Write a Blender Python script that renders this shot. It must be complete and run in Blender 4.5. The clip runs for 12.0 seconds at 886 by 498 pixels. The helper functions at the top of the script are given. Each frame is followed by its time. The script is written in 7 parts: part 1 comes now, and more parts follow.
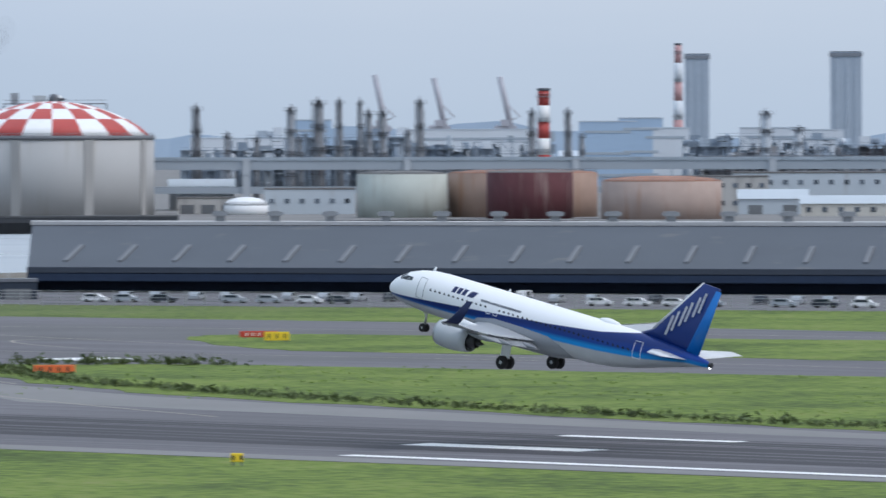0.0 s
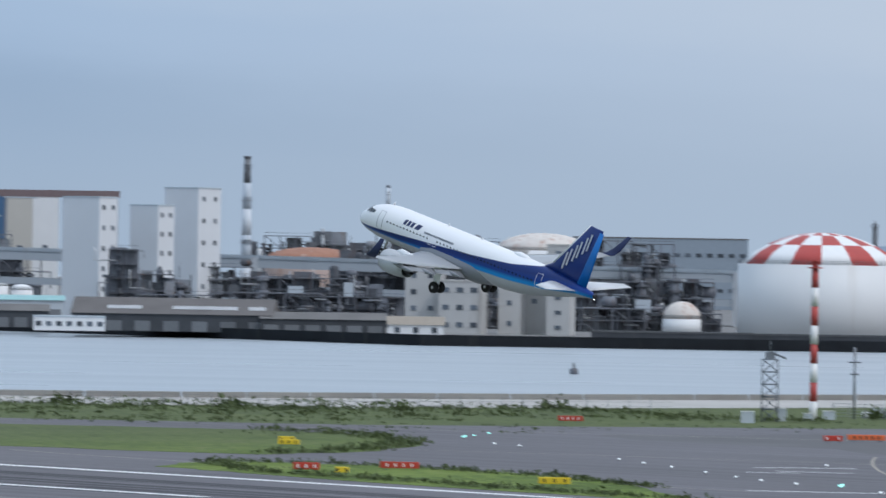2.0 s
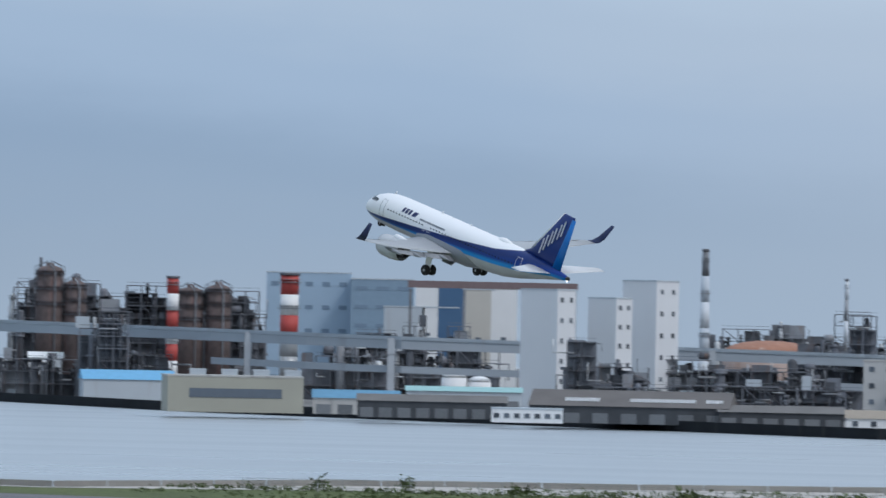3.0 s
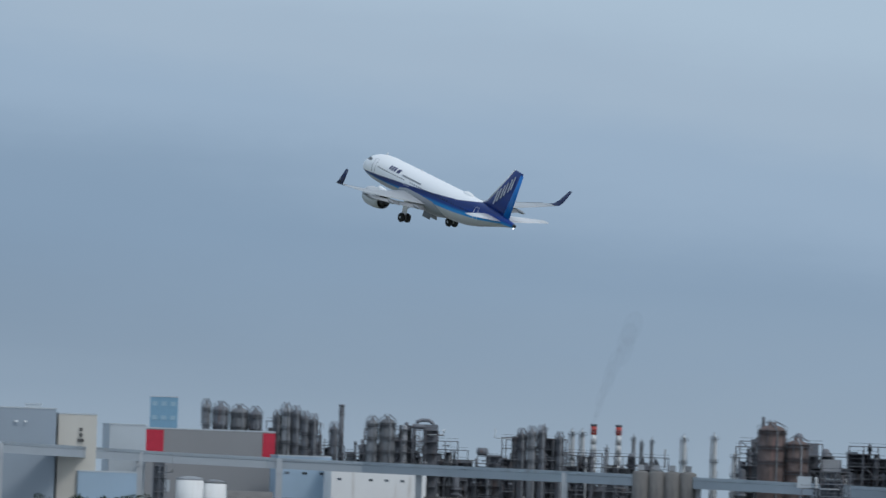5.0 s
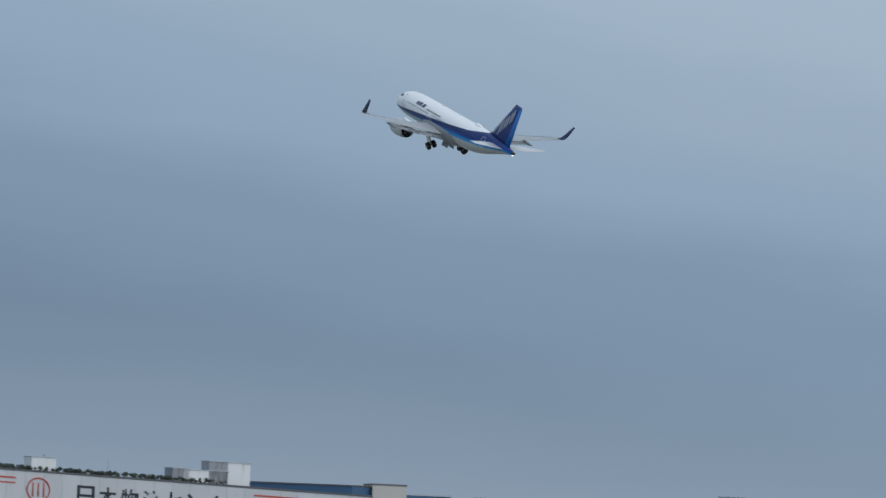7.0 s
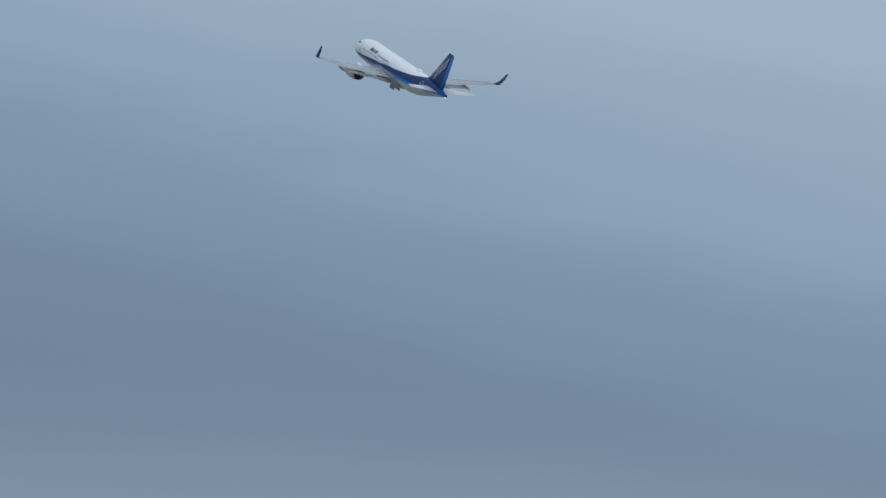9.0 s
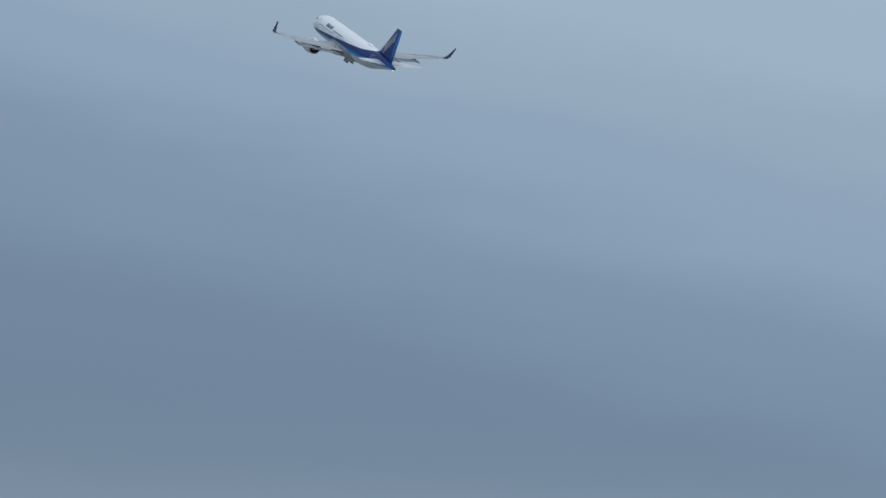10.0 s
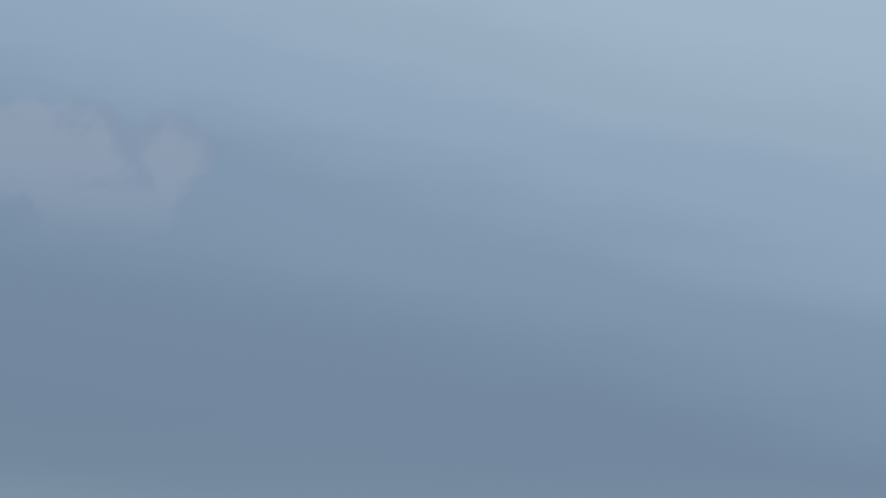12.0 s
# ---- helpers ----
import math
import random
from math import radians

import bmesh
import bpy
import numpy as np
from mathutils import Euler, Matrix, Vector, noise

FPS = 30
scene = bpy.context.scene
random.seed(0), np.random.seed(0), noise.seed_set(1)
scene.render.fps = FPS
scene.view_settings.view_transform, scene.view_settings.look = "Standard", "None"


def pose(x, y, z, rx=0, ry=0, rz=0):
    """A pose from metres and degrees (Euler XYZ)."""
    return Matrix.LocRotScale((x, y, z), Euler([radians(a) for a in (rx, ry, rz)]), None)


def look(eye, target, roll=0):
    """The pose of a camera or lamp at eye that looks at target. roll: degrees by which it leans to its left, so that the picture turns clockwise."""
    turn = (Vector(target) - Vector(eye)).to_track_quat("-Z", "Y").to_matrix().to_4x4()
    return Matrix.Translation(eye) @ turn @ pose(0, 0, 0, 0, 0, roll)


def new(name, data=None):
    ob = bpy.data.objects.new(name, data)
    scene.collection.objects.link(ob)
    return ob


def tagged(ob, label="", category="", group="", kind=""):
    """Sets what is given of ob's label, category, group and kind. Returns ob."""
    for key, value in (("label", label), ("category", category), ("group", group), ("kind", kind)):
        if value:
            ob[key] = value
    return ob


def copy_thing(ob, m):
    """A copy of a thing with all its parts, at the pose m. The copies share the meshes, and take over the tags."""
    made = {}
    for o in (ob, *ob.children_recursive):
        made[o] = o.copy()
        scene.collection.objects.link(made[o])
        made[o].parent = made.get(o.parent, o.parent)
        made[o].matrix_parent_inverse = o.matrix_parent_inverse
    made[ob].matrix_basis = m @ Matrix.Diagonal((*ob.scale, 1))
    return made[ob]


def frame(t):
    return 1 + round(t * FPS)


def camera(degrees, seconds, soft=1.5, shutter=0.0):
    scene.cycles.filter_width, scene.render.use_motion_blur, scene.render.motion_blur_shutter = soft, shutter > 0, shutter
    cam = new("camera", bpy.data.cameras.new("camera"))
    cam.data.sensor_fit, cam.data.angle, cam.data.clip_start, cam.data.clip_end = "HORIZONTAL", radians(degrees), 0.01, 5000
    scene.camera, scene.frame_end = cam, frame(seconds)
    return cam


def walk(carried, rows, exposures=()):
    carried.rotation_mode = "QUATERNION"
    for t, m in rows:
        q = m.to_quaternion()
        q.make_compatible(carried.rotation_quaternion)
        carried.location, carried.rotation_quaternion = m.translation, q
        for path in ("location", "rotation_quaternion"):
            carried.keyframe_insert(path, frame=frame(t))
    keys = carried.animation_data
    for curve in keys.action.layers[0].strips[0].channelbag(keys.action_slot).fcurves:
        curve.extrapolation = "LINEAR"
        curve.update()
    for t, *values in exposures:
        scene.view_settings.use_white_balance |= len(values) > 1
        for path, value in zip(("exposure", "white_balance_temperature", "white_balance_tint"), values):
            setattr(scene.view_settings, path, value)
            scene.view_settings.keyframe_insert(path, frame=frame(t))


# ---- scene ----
cam = camera(6.976, 12.0, soft=1.5, shutter=0.22)
EYE = Vector((0.0, 0.0, 29.8))


def aim(az, tilt, roll):
    """A camera pose from compass angle (degrees left of +Y), tilt up and lean."""
    a, p = radians(az), radians(tilt)
    way = Vector((-math.sin(a) * math.cos(p), math.cos(a) * math.cos(p), math.sin(p)))
    return look(EYE, EYE + way * 100, roll)


PAN = [(0.0, 0.000, -0.995, -0.15), (0.5, 2.263, -0.869, 0.05), (1.0, 4.643, -0.684, 0.45), (1.5, 6.856, -0.452, 0.74),
       (2.0, 8.816, -0.113, 0.91), (2.5, 10.858, 0.252, 1.04), (2.7, 11.506, 0.368, 1.08), (4.3, 16.290, 1.360, 1.67),
       (4.5, 16.820, 1.441, 1.75), (5.0, 18.170, 1.662, 1.95), (5.5, 19.484, 1.838, 2.21), (6.0, 20.673, 1.990, 2.39),
       (6.5, 21.738, 2.155, 2.50), (7.0, 22.683, 2.277, 2.50), (7.5, 23.514, 2.394, 2.54), (7.7, 23.843, 2.437, 2.60),
       (9.3, 26.116, 2.950, 3.33), (9.5, 26.328, 3.002, 3.33), (10.2, 27.065, 3.127, 3.33), (10.8, 27.628, 3.199, 3.33),
       (11.5, 28.201, 3.244, 3.33), (12.0, 28.520, 3.290, 3.33)]
walk(cam, [(t, aim(a, p, r)) for t, a, p, r in PAN],
     exposures=[(t, e, k, m) for t, e, k, m in ((0.0, 0.13, 6060, 14), (1.0, 0.07, 6040, 13), (2.5, -0.08, 6020, 13), (4.5, -0.25, 6120, 10), (6.5, -0.44, 6120, 10), (9.5, -0.53, 6080, 10), (12.0, -0.49, 6080, 10))])

# ---- light ----
SUN_ELEVATION, SUN_AZIMUTH = 50.0, 120.0
world = bpy.data.worlds.new("sky")
scene.world = world
world.use_nodes = True
wn, wl = world.node_tree.nodes, world.node_tree.links
wn.clear()
w_out = wn.new("ShaderNodeOutputWorld")
w_bg = wn.new("ShaderNodeBackground")
w_bg.inputs["Strength"].default_value = 1.0
w_sky = wn.new("ShaderNodeTexSky")
w_sky.sky_type = "NISHITA"
w_sky.sun_disc = False
w_sky.sun_elevation = radians(SUN_ELEVATION)
w_sky.sun_rotation = radians(SUN_AZIMUTH)
w_sky.dust_density = 3.0
w_skylevel = wn.new("ShaderNodeVectorMath")
w_skylevel.operation = "SCALE"
w_skylevel.inputs["Scale"].default_value = 0.09
wl.new(w_sky.outputs[0], w_skylevel.inputs[0])
w_tc = wn.new("ShaderNodeTexCoord")
w_sep = wn.new("ShaderNodeSeparateXYZ")
wl.new(w_tc.outputs["Generated"], w_sep.inputs[0])


def w_noise(sx, sy, sz, detail, rough, seed):
    m = wn.new("ShaderNodeMapping")
    m.inputs["Scale"].default_value = (sx, sy, sz)
    m.inputs["Location"].default_value = (seed, seed * 0.7, seed * 0.3)
    n = wn.new("ShaderNodeTexNoise")
    n.inputs["Scale"].default_value = 1.0
    n.inputs["Detail"].default_value = detail
    n.inputs["Roughness"].default_value = rough
    wl.new(w_tc.outputs["Generated"], m.inputs["Vector"])
    wl.new(m.outputs[0], n.inputs["Vector"])
    return n.outputs["Fac"]


def w_math(op, a, b=None, c=None):
    n = wn.new("ShaderNodeMath")
    n.operation = op
    for k, v in enumerate((a, b, c)):
        if v is None:
            continue
        if isinstance(v, (int, float)):
            n.inputs[k].default_value = v
        else:
            wl.new(v, n.inputs[k])
    return n.outputs[0]


# Layered overcast, brighter high up and towards the sea: sloping bands broken by long streaky noise.
streak = w_noise(7, 7, 60, 6, 0.55, 3.1)
lumps = w_noise(26, 26, 60, 8, 0.62, 8.4)
turned = w_math("ADD", w_sep.outputs["X"], 0.24)
beyond = w_math("MINIMUM", turned, 0.0)
lean = w_math("SUBTRACT", w_math("MULTIPLY", turned, 0.11), w_math("MULTIPLY", w_math("MULTIPLY", beyond, beyond), 0.24))
height = w_math("ADD", w_sep.outputs["Z"], w_math("SUBTRACT", lean, 0.0408))
height = w_math("ADD", height, w_math("MULTIPLY", w_math("SUBTRACT", streak, 0.5), 0.014))
height = w_math("ADD", height, w_math("MULTIPLY", w_math("SUBTRACT", lumps, 0.5), 0.010))
ramp = wn.new("ShaderNodeValToRGB")
ramp.color_ramp.interpolation = "EASE"
BANDS = [(0.00, (0.255, 0.355, 0.475)), (0.22, (0.265, 0.37, 0.495)), (0.42, (0.32, 0.445, 0.59)), (0.60, (0.43, 0.565, 0.715)),
         (0.70, (0.49, 0.615, 0.745)), (0.84, (0.555, 0.69, 0.815)), (1.00, (0.58, 0.715, 0.84))]
while len(ramp.color_ramp.elements) < len(BANDS):
    ramp.color_ramp.elements.new(0.5)
for e, (pos, col) in zip(ramp.color_ramp.elements, BANDS):
    e.position = pos
    e.color = (*col, 1)
wl.new(w_math("DIVIDE", w_math("ADD", height, 0.065), 0.10), ramp.inputs["Fac"])
w_mix = wn.new("ShaderNodeMix")
w_mix.data_type = "RGBA"
w_mix.inputs["Factor"].default_value = 0.86
wl.new(w_skylevel.outputs[0], w_mix.inputs["A"])
# paler, greyer haze towards the harbour
w_haze = wn.new("ShaderNodeMix")
w_haze.data_type = "RGBA"
w_haze.clamp_factor = True
wl.new(w_math("MULTIPLY", w_math("MAXIMUM", w_math("MINIMUM", w_math("DIVIDE", w_math("ADD", w_sep.outputs["X"], 0.21), 0.2), 1.0), 0.0), 0.70), w_haze.inputs["Factor"])
wl.new(ramp.outputs["Color"], w_haze.inputs["A"])
w_haze.inputs["B"].default_value = (0.70, 0.742, 0.768, 1)
# a paler veil just over the horizon, and the brighter zenith of an overcast sky
w_veil = wn.new("ShaderNodeMix")
w_veil.data_type = "RGBA"
w_low = wn.new("ShaderNodeMapRange")
w_low.interpolation_type = "SMOOTHSTEP"
w_low.inputs["From Min"].default_value, w_low.inputs["From Max"].default_value = 0.034, -0.004
w_low.inputs["To Max"].default_value = 0.78
wl.new(w_math("ADD", w_sep.outputs["Z"], w_math("MULTIPLY", w_math("SUBTRACT", streak, 0.5), 0.012)), w_low.inputs["Value"])
wl.new(w_low.outputs[0], w_veil.inputs["Factor"])
wl.new(w_haze.outputs["Result"], w_veil.inputs["A"])
w_veil.inputs["B"].default_value = (0.475, 0.58, 0.675, 1)
w_high = wn.new("ShaderNodeMapRange")
w_high.interpolation_type = "SMOOTHSTEP"
w_high.inputs["From Min"].default_value, w_high.inputs["From Max"].default_value = 0.15, 0.9
w_high.inputs["To Min"].default_value, w_high.inputs["To Max"].default_value = 1.0, 1.35
wl.new(w_sep.outputs["Z"], w_high.inputs["Value"])
w_zenith = wn.new("ShaderNodeVectorMath")
w_zenith.operation = "SCALE"
wl.new(w_veil.outputs["Result"], w_zenith.inputs[0])
wl.new(w_high.outputs[0], w_zenith.inputs["Scale"])
wl.new(w_zenith.outputs[0], w_mix.inputs["B"])
# one pale heaped cloud low in the sky
CLOUD = Vector((-0.51794, 0.85303, 0.0652))
w_dot = wn.new("ShaderNodeVectorMath")
w_dot.operation = "SUBTRACT"
wl.new(w_tc.outputs["Generated"], w_dot.inputs[0])
w_dot.inputs[1].default_value = CLOUD
w_d = wn.new("ShaderNodeSeparateXYZ")
wl.new(w_dot.outputs[0], w_d.inputs[0])
side = w_math("ADD", w_math("MULTIPLY", w_d.outputs["X"], 0.8548), w_math("MULTIPLY", w_d.outputs["Y"], 0.5190))
rise = w_d.outputs["Z"]
puff = w_noise(330, 330, 330, 5, 0.6, 2.2)
billow = w_noise(110, 110, 130, 4, 0.5, 5.0)
far = None
for lx, lz, lr in ((-0.0029, 0.0016, 0.0086), (0.0096, 0.0026, 0.0064), (-0.0099, 0.0024, 0.0076), (0.0004, -0.0062, 0.0118), (-0.0190, -0.0010, 0.0100)):
    ax, az_ = w_math("SUBTRACT", side, lx), w_math("SUBTRACT", rise, lz)
    lobe = w_math("DIVIDE", w_math("SQRT", w_math("ADD", w_math("MULTIPLY", ax, ax), w_math("MULTIPLY", az_, az_))), lr)
    far = lobe if far is None else w_math("SMOOTH_MIN", far, lobe, 0.3)
far = w_math("ADD", far, w_math("MULTIPLY", w_math("SUBTRACT", puff, 0.5), 0.55))
w_mask = wn.new("ShaderNodeMapRange")
w_mask.interpolation_type = "SMOOTHSTEP"
w_mask.inputs["From Min"].default_value, w_mask.inputs["From Max"].default_value = 1.06, 0.80
w_mask.inputs["To Max"].default_value = 0.62
wl.new(far, w_mask.inputs["Value"])
w_foot = wn.new("ShaderNodeMapRange")
w_foot.interpolation_type = "SMOOTHSTEP"
w_foot.inputs["From Min"].default_value, w_foot.inputs["From Max"].default_value = -0.013, 0.004
wl.new(rise, w_foot.inputs["Value"])
w_cloud = wn.new("ShaderNodeMix")
w_cloud.data_type = "RGBA"
wl.new(w_math("MULTIPLY", w_mask.outputs[0], w_foot.outputs[0]), w_cloud.inputs["Factor"])
wl.new(w_mix.outputs["Result"], w_cloud.inputs["A"])
w_core = wn.new("ShaderNodeMapRange")
w_core.interpolation_type = "SMOOTHSTEP"
w_core.inputs["From Min"].default_value, w_core.inputs["From Max"].default_value = 1.0, 0.45
wl.new(w_math("ADD", far, w_math("MULTIPLY", w_math("SUBTRACT", 0.5, billow), 3.0)), w_core.inputs["Value"])
w_puff = wn.new("ShaderNodeMix")
w_puff.data_type = "RGBA"
wl.new(w_core.outputs[0], w_puff.inputs["Factor"])
w_puff.inputs["A"].default_value = (0.345, 0.425, 0.545, 1)
w_puff.inputs["B"].default_value = (0.43, 0.495, 0.60, 1)
wl.new(w_puff.outputs["Result"], w_cloud.inputs["B"])
wl.new(w_cloud.outputs["Result"], w_bg.inputs["Color"])
wl.new(w_bg.outputs[0], w_out.inputs["Surface"])

sun = new("sun", bpy.data.lights.new("sun", "SUN"))
sun.data.energy = 1.2
sun.data.angle = radians(14)
sun.data.color = (1.0, 0.96, 0.9)
_a, _e = radians(SUN_AZIMUTH), radians(SUN_ELEVATION)
sun.matrix_world = look((0, 0, 500), Vector((0, 0, 500)) - Vector((math.sin(_a) * math.cos(_e), math.cos(_a) * math.cos(_e), math.sin(_e))))

# ---- materials ----
MATS = {}


def mat(name, col, rough=0.7, metal=0.0, var=0.12, scale=0.5, fine=6.0, bump=0.0, stain=None, streaks=0.0, spec=0.35, rnd=0.0):
    """A painted or raw surface: two scales of colour variation, optional stains that run down, relief and piece-to-piece shift."""
    if name in MATS:
        return MATS[name]
    m = bpy.data.materials.new(name)
    m.use_nodes = True
    nt = m.node_tree
    n, l = nt.nodes, nt.links
    bsdf = n["Principled BSDF"]
    bsdf.inputs["Roughness"].default_value = rough
    bsdf.inputs["Metallic"].default_value = metal
    bsdf.inputs["Specular IOR Level"].default_value = spec
    tc = n.new("ShaderNodeTexCoord")

    def noise_at(s, det, vec=None):
        t = n.new("ShaderNodeTexNoise")
        t.inputs["Scale"].default_value = s
        t.inputs["Detail"].default_value = det
        l.new(vec or tc.outputs["Object"], t.inputs["Vector"])
        return t.outputs["Fac"]

    def mth(op, a, b):
        t = n.new("ShaderNodeMath")
        t.operation = op
        for k, v in enumerate((a, b)):
            if isinstance(v, (int, float)):
                t.inputs[k].default_value = v
            else:
                l.new(v, t.inputs[k])
        return t.outputs[0]

    big, small = noise_at(scale, 4), noise_at(fine, 5)
    level = mth("ADD", mth("MULTIPLY", mth("SUBTRACT", big, 0.5), var * 3), mth("MULTIPLY", mth("SUBTRACT", small, 0.5), var * 1.6))
    if rnd:
        oi = n.new("ShaderNodeObjectInfo")
        level = mth("ADD", level, mth("MULTIPLY", mth("SUBTRACT", oi.outputs["Random"], 0.5), rnd * 2))
    level = mth("ADD", level, 1.0)
    vm = n.new("ShaderNodeVectorMath")
    vm.operation = "SCALE"
    vm.inputs[0].default_value = col
    l.new(level, vm.inputs["Scale"])
    out = vm.outputs[0]
    if stain:
        mp = n.new("ShaderNodeMapping")
        mp.inputs["Scale"].default_value = (1, 1, 0.12)
        l.new(tc.outputs["Object"], mp.inputs["Vector"])
        s = noise_at(scale * 2.2, 6, mp.outputs[0])
        r = n.new("ShaderNodeMapRange")
        r.inputs["From Min"].default_value = 0.62 - streaks * 0.25
        r.inputs["From Max"].default_value = 0.78 - streaks * 0.15
        r.inputs["To Max"].default_value = 0.85
        l.new(s, r.inputs["Value"])
        mx = n.new("ShaderNodeMix")
        mx.data_type = "RGBA"
        l.new(r.outputs[0], mx.inputs["Factor"])
        l.new(out, mx.inputs["A"])
        mx.inputs["B"].default_value = (*stain, 1)
        out = mx.outputs["Result"]
    l.new(out, bsdf.inputs["Base Color"])
    if bump:
        b = n.new("ShaderNodeBump")
        b.inputs["Strength"].default_value = 0.6
        b.inputs["Distance"].default_value = bump
        l.new(small, b.inputs["Height"])
        l.new(b.outputs[0], bsdf.inputs["Normal"])
    MATS[name] = m
    return m


WHITE = lambda: mat("white_paint", (0.78, 0.79, 0.79), 0.55, var=0.04, stain=(0.5, 0.47, 0.43), streaks=0.0, scale=0.12)
# cladding shifted to blue, a tint of distance haze in the base colour
PALE = lambda: mat("pale_grey_cladding", (0.47, 0.52, 0.56), 0.6, var=0.06, scale=0.1, stain=(0.4, 0.41, 0.42))
CREAM = lambda: mat("cream_cladding", (0.55, 0.53, 0.48), 0.65, var=0.06, scale=0.1, stain=(0.42, 0.38, 0.33))
CONCRETE = lambda: mat("concrete", (0.45, 0.44, 0.42), 0.85, var=0.1, scale=0.15, stain=(0.28, 0.27, 0.26), streaks=0.3)
# both plant steels carry a bluish haze lift in their base colour
DARKSTEEL = lambda: mat("dark_plant_steel", (0.135, 0.145, 0.165), 0.6, metal=0.1, var=0.3, scale=0.35, stain=(0.16, 0.1, 0.075), streaks=0.2, rnd=0.45)
GREYSTEEL = lambda: mat("grey_plant_steel", (0.25, 0.265, 0.285), 0.55, metal=0.1, var=0.22, scale=0.3, stain=(0.22, 0.14, 0.1), streaks=0.15, rnd=0.35)
SILVER = lambda: mat("dull_silver_lagging", (0.5, 0.52, 0.53), 0.45, metal=0.35, var=0.1, scale=0.3, stain=(0.3, 0.24, 0.18), rnd=0.15)
RED = lambda: mat("warning_red_paint", (0.45, 0.075, 0.065), 0.55, var=0.12, scale=0.2)
RUST = lambda: mat("rusted_roof", (0.36, 0.185, 0.125), 0.85, var=0.25, scale=0.25, stain=(0.5, 0.42, 0.37))
BLUEWALL = lambda: mat("blue_cladding", (0.07, 0.145, 0.26), 0.6, var=0.06, scale=0.08)
PALEBLUE = lambda: mat("pale_blue_cladding", (0.34, 0.45, 0.56), 0.6, var=0.06, scale=0.08)
GLASS = lambda: mat("dark_window_glass", (0.03, 0.04, 0.05), 0.12, var=0.1, rnd=0.4)
ROOFDARK = lambda: mat("weathered_roof_sheet", (0.16, 0.155, 0.15), 0.8, var=0.18, scale=0.15, stain=(0.1, 0.08, 0.07))
ASPHALT = lambda: MATS["asphalt"]
PAINTLINE = lambda: mat("road_marking_paint", (0.8, 0.8, 0.78), 0.7, var=0.1, scale=0.3, fine=2)
RUBBER = lambda: mat("tyre_rubber", (0.02, 0.02, 0.021), 0.85, var=0.1)



def asphalt_mat():
    """Worn asphalt: blotches, long traffic streaks along the runway, fine grain."""
    m = bpy.data.materials.new("asphalt")
    m.use_nodes = True
    n, l = m.node_tree.nodes, m.node_tree.links
    bsdf = n["Principled BSDF"]
    bsdf.inputs["Roughness"].default_value = 0.9
    bsdf.inputs["Specular IOR Level"].default_value = 0.25
    tc = n.new("ShaderNodeTexCoord")
    total = None
    for scale, rot, amount, det in (((0.012, 0.012, 1), 0, 0.55, 5), ((0.004, 0.45, 1), -141.2, 1.15, 4), ((0.03, 0.5, 1), 12, 0.25, 6), ((0.6, 0.6, 1), 0, 0.35, 6)):
        mp = n.new("ShaderNodeMapping")
        mp.vector_type = "POINT"
        r1 = n.new("ShaderNodeVectorRotate")
        r1.rotation_type = "Z_AXIS"
        r1.inputs["Angle"].default_value = radians(rot)
        l.new(tc.outputs["Object"], r1.inputs["Vector"])
        l.new(r1.outputs[0], mp.inputs["Vector"])
        mp.inputs["Scale"].default_value = scale
        t = n.new("ShaderNodeTexNoise")
        t.inputs["Scale"].default_value = 1.0
        t.inputs["Detail"].default_value = det
        l.new(mp.outputs[0], t.inputs["Vector"])
        k = n.new("ShaderNodeMath")
        k.operation = "MULTIPLY_ADD"
        l.new(t.outputs["Fac"], k.inputs[0])
        k.inputs[1].default_value = amount
        if total is None:
            k.inputs[2].default_value = 1.0 - 0.5 * (0.55 + 1.15 + 0.25 + 0.35)
        else:
            l.new(total, k.inputs[2])
        total = k.outputs[0]
    vm = n.new("ShaderNodeVectorMath")
    vm.operation = "SCALE"
    vm.inputs[0].default_value = (0.143, 0.138, 0.147)
    l.new(total, vm.inputs["Scale"])
    l.new(vm.outputs[0], bsdf.inputs["Base Color"])
    MATS["asphalt"] = m


asphalt_mat()

# ---- builders ----


def part(name, bm, material, parent=None, label="", loc=None, smooth=False):
    """One bmesh as one mesh object under a thing (or at top level)."""
    me = bpy.data.meshes.new(name)
    bm.normal_update()
    bm.to_mesh(me)
    bm.free()
    if smooth:
        me.polygons.foreach_set("use_smooth", [True] * len(me.polygons))
    for m in material if isinstance(material, (list, tuple)) else (material,):
        me.materials.append(m)
    ob = new(name, me)
    if parent is not None:
        ob.parent = parent
    if loc is not None:
        ob.matrix_basis = loc if isinstance(loc, Matrix) else Matrix.Translation(loc)
    return tagged(ob, label)


def share(name, src, parent, m):
    """Another piece on the same mesh data."""
    ob = new(name, src.data)
    ob.parent = parent
    ob.matrix_basis = m
    return ob


def thing(name, m, label, category, group=""):
    ob = new(name)
    ob.empty_display_size = 0.5
    ob.matrix_basis = m
    return tagged(ob, label, category, group)


def box(bm, x0, x1, y0, y1, z0, z1, mi=0, bevel=0.0):
    vs = [bm.verts.new(c) for c in ((x0, y0, z0), (x1, y0, z0), (x1, y1, z0), (x0, y1, z0), (x0, y0, z1), (x1, y0, z1), (x1, y1, z1), (x0, y1, z1))]
    for q in ((3, 2, 1, 0), (4, 5, 6, 7), (0, 1, 5, 4), (1, 2, 6, 5), (2, 3, 7, 6), (3, 0, 4, 7)):
        f = bm.faces.new([vs[k] for k in q])
        f.material_index = mi
    return vs


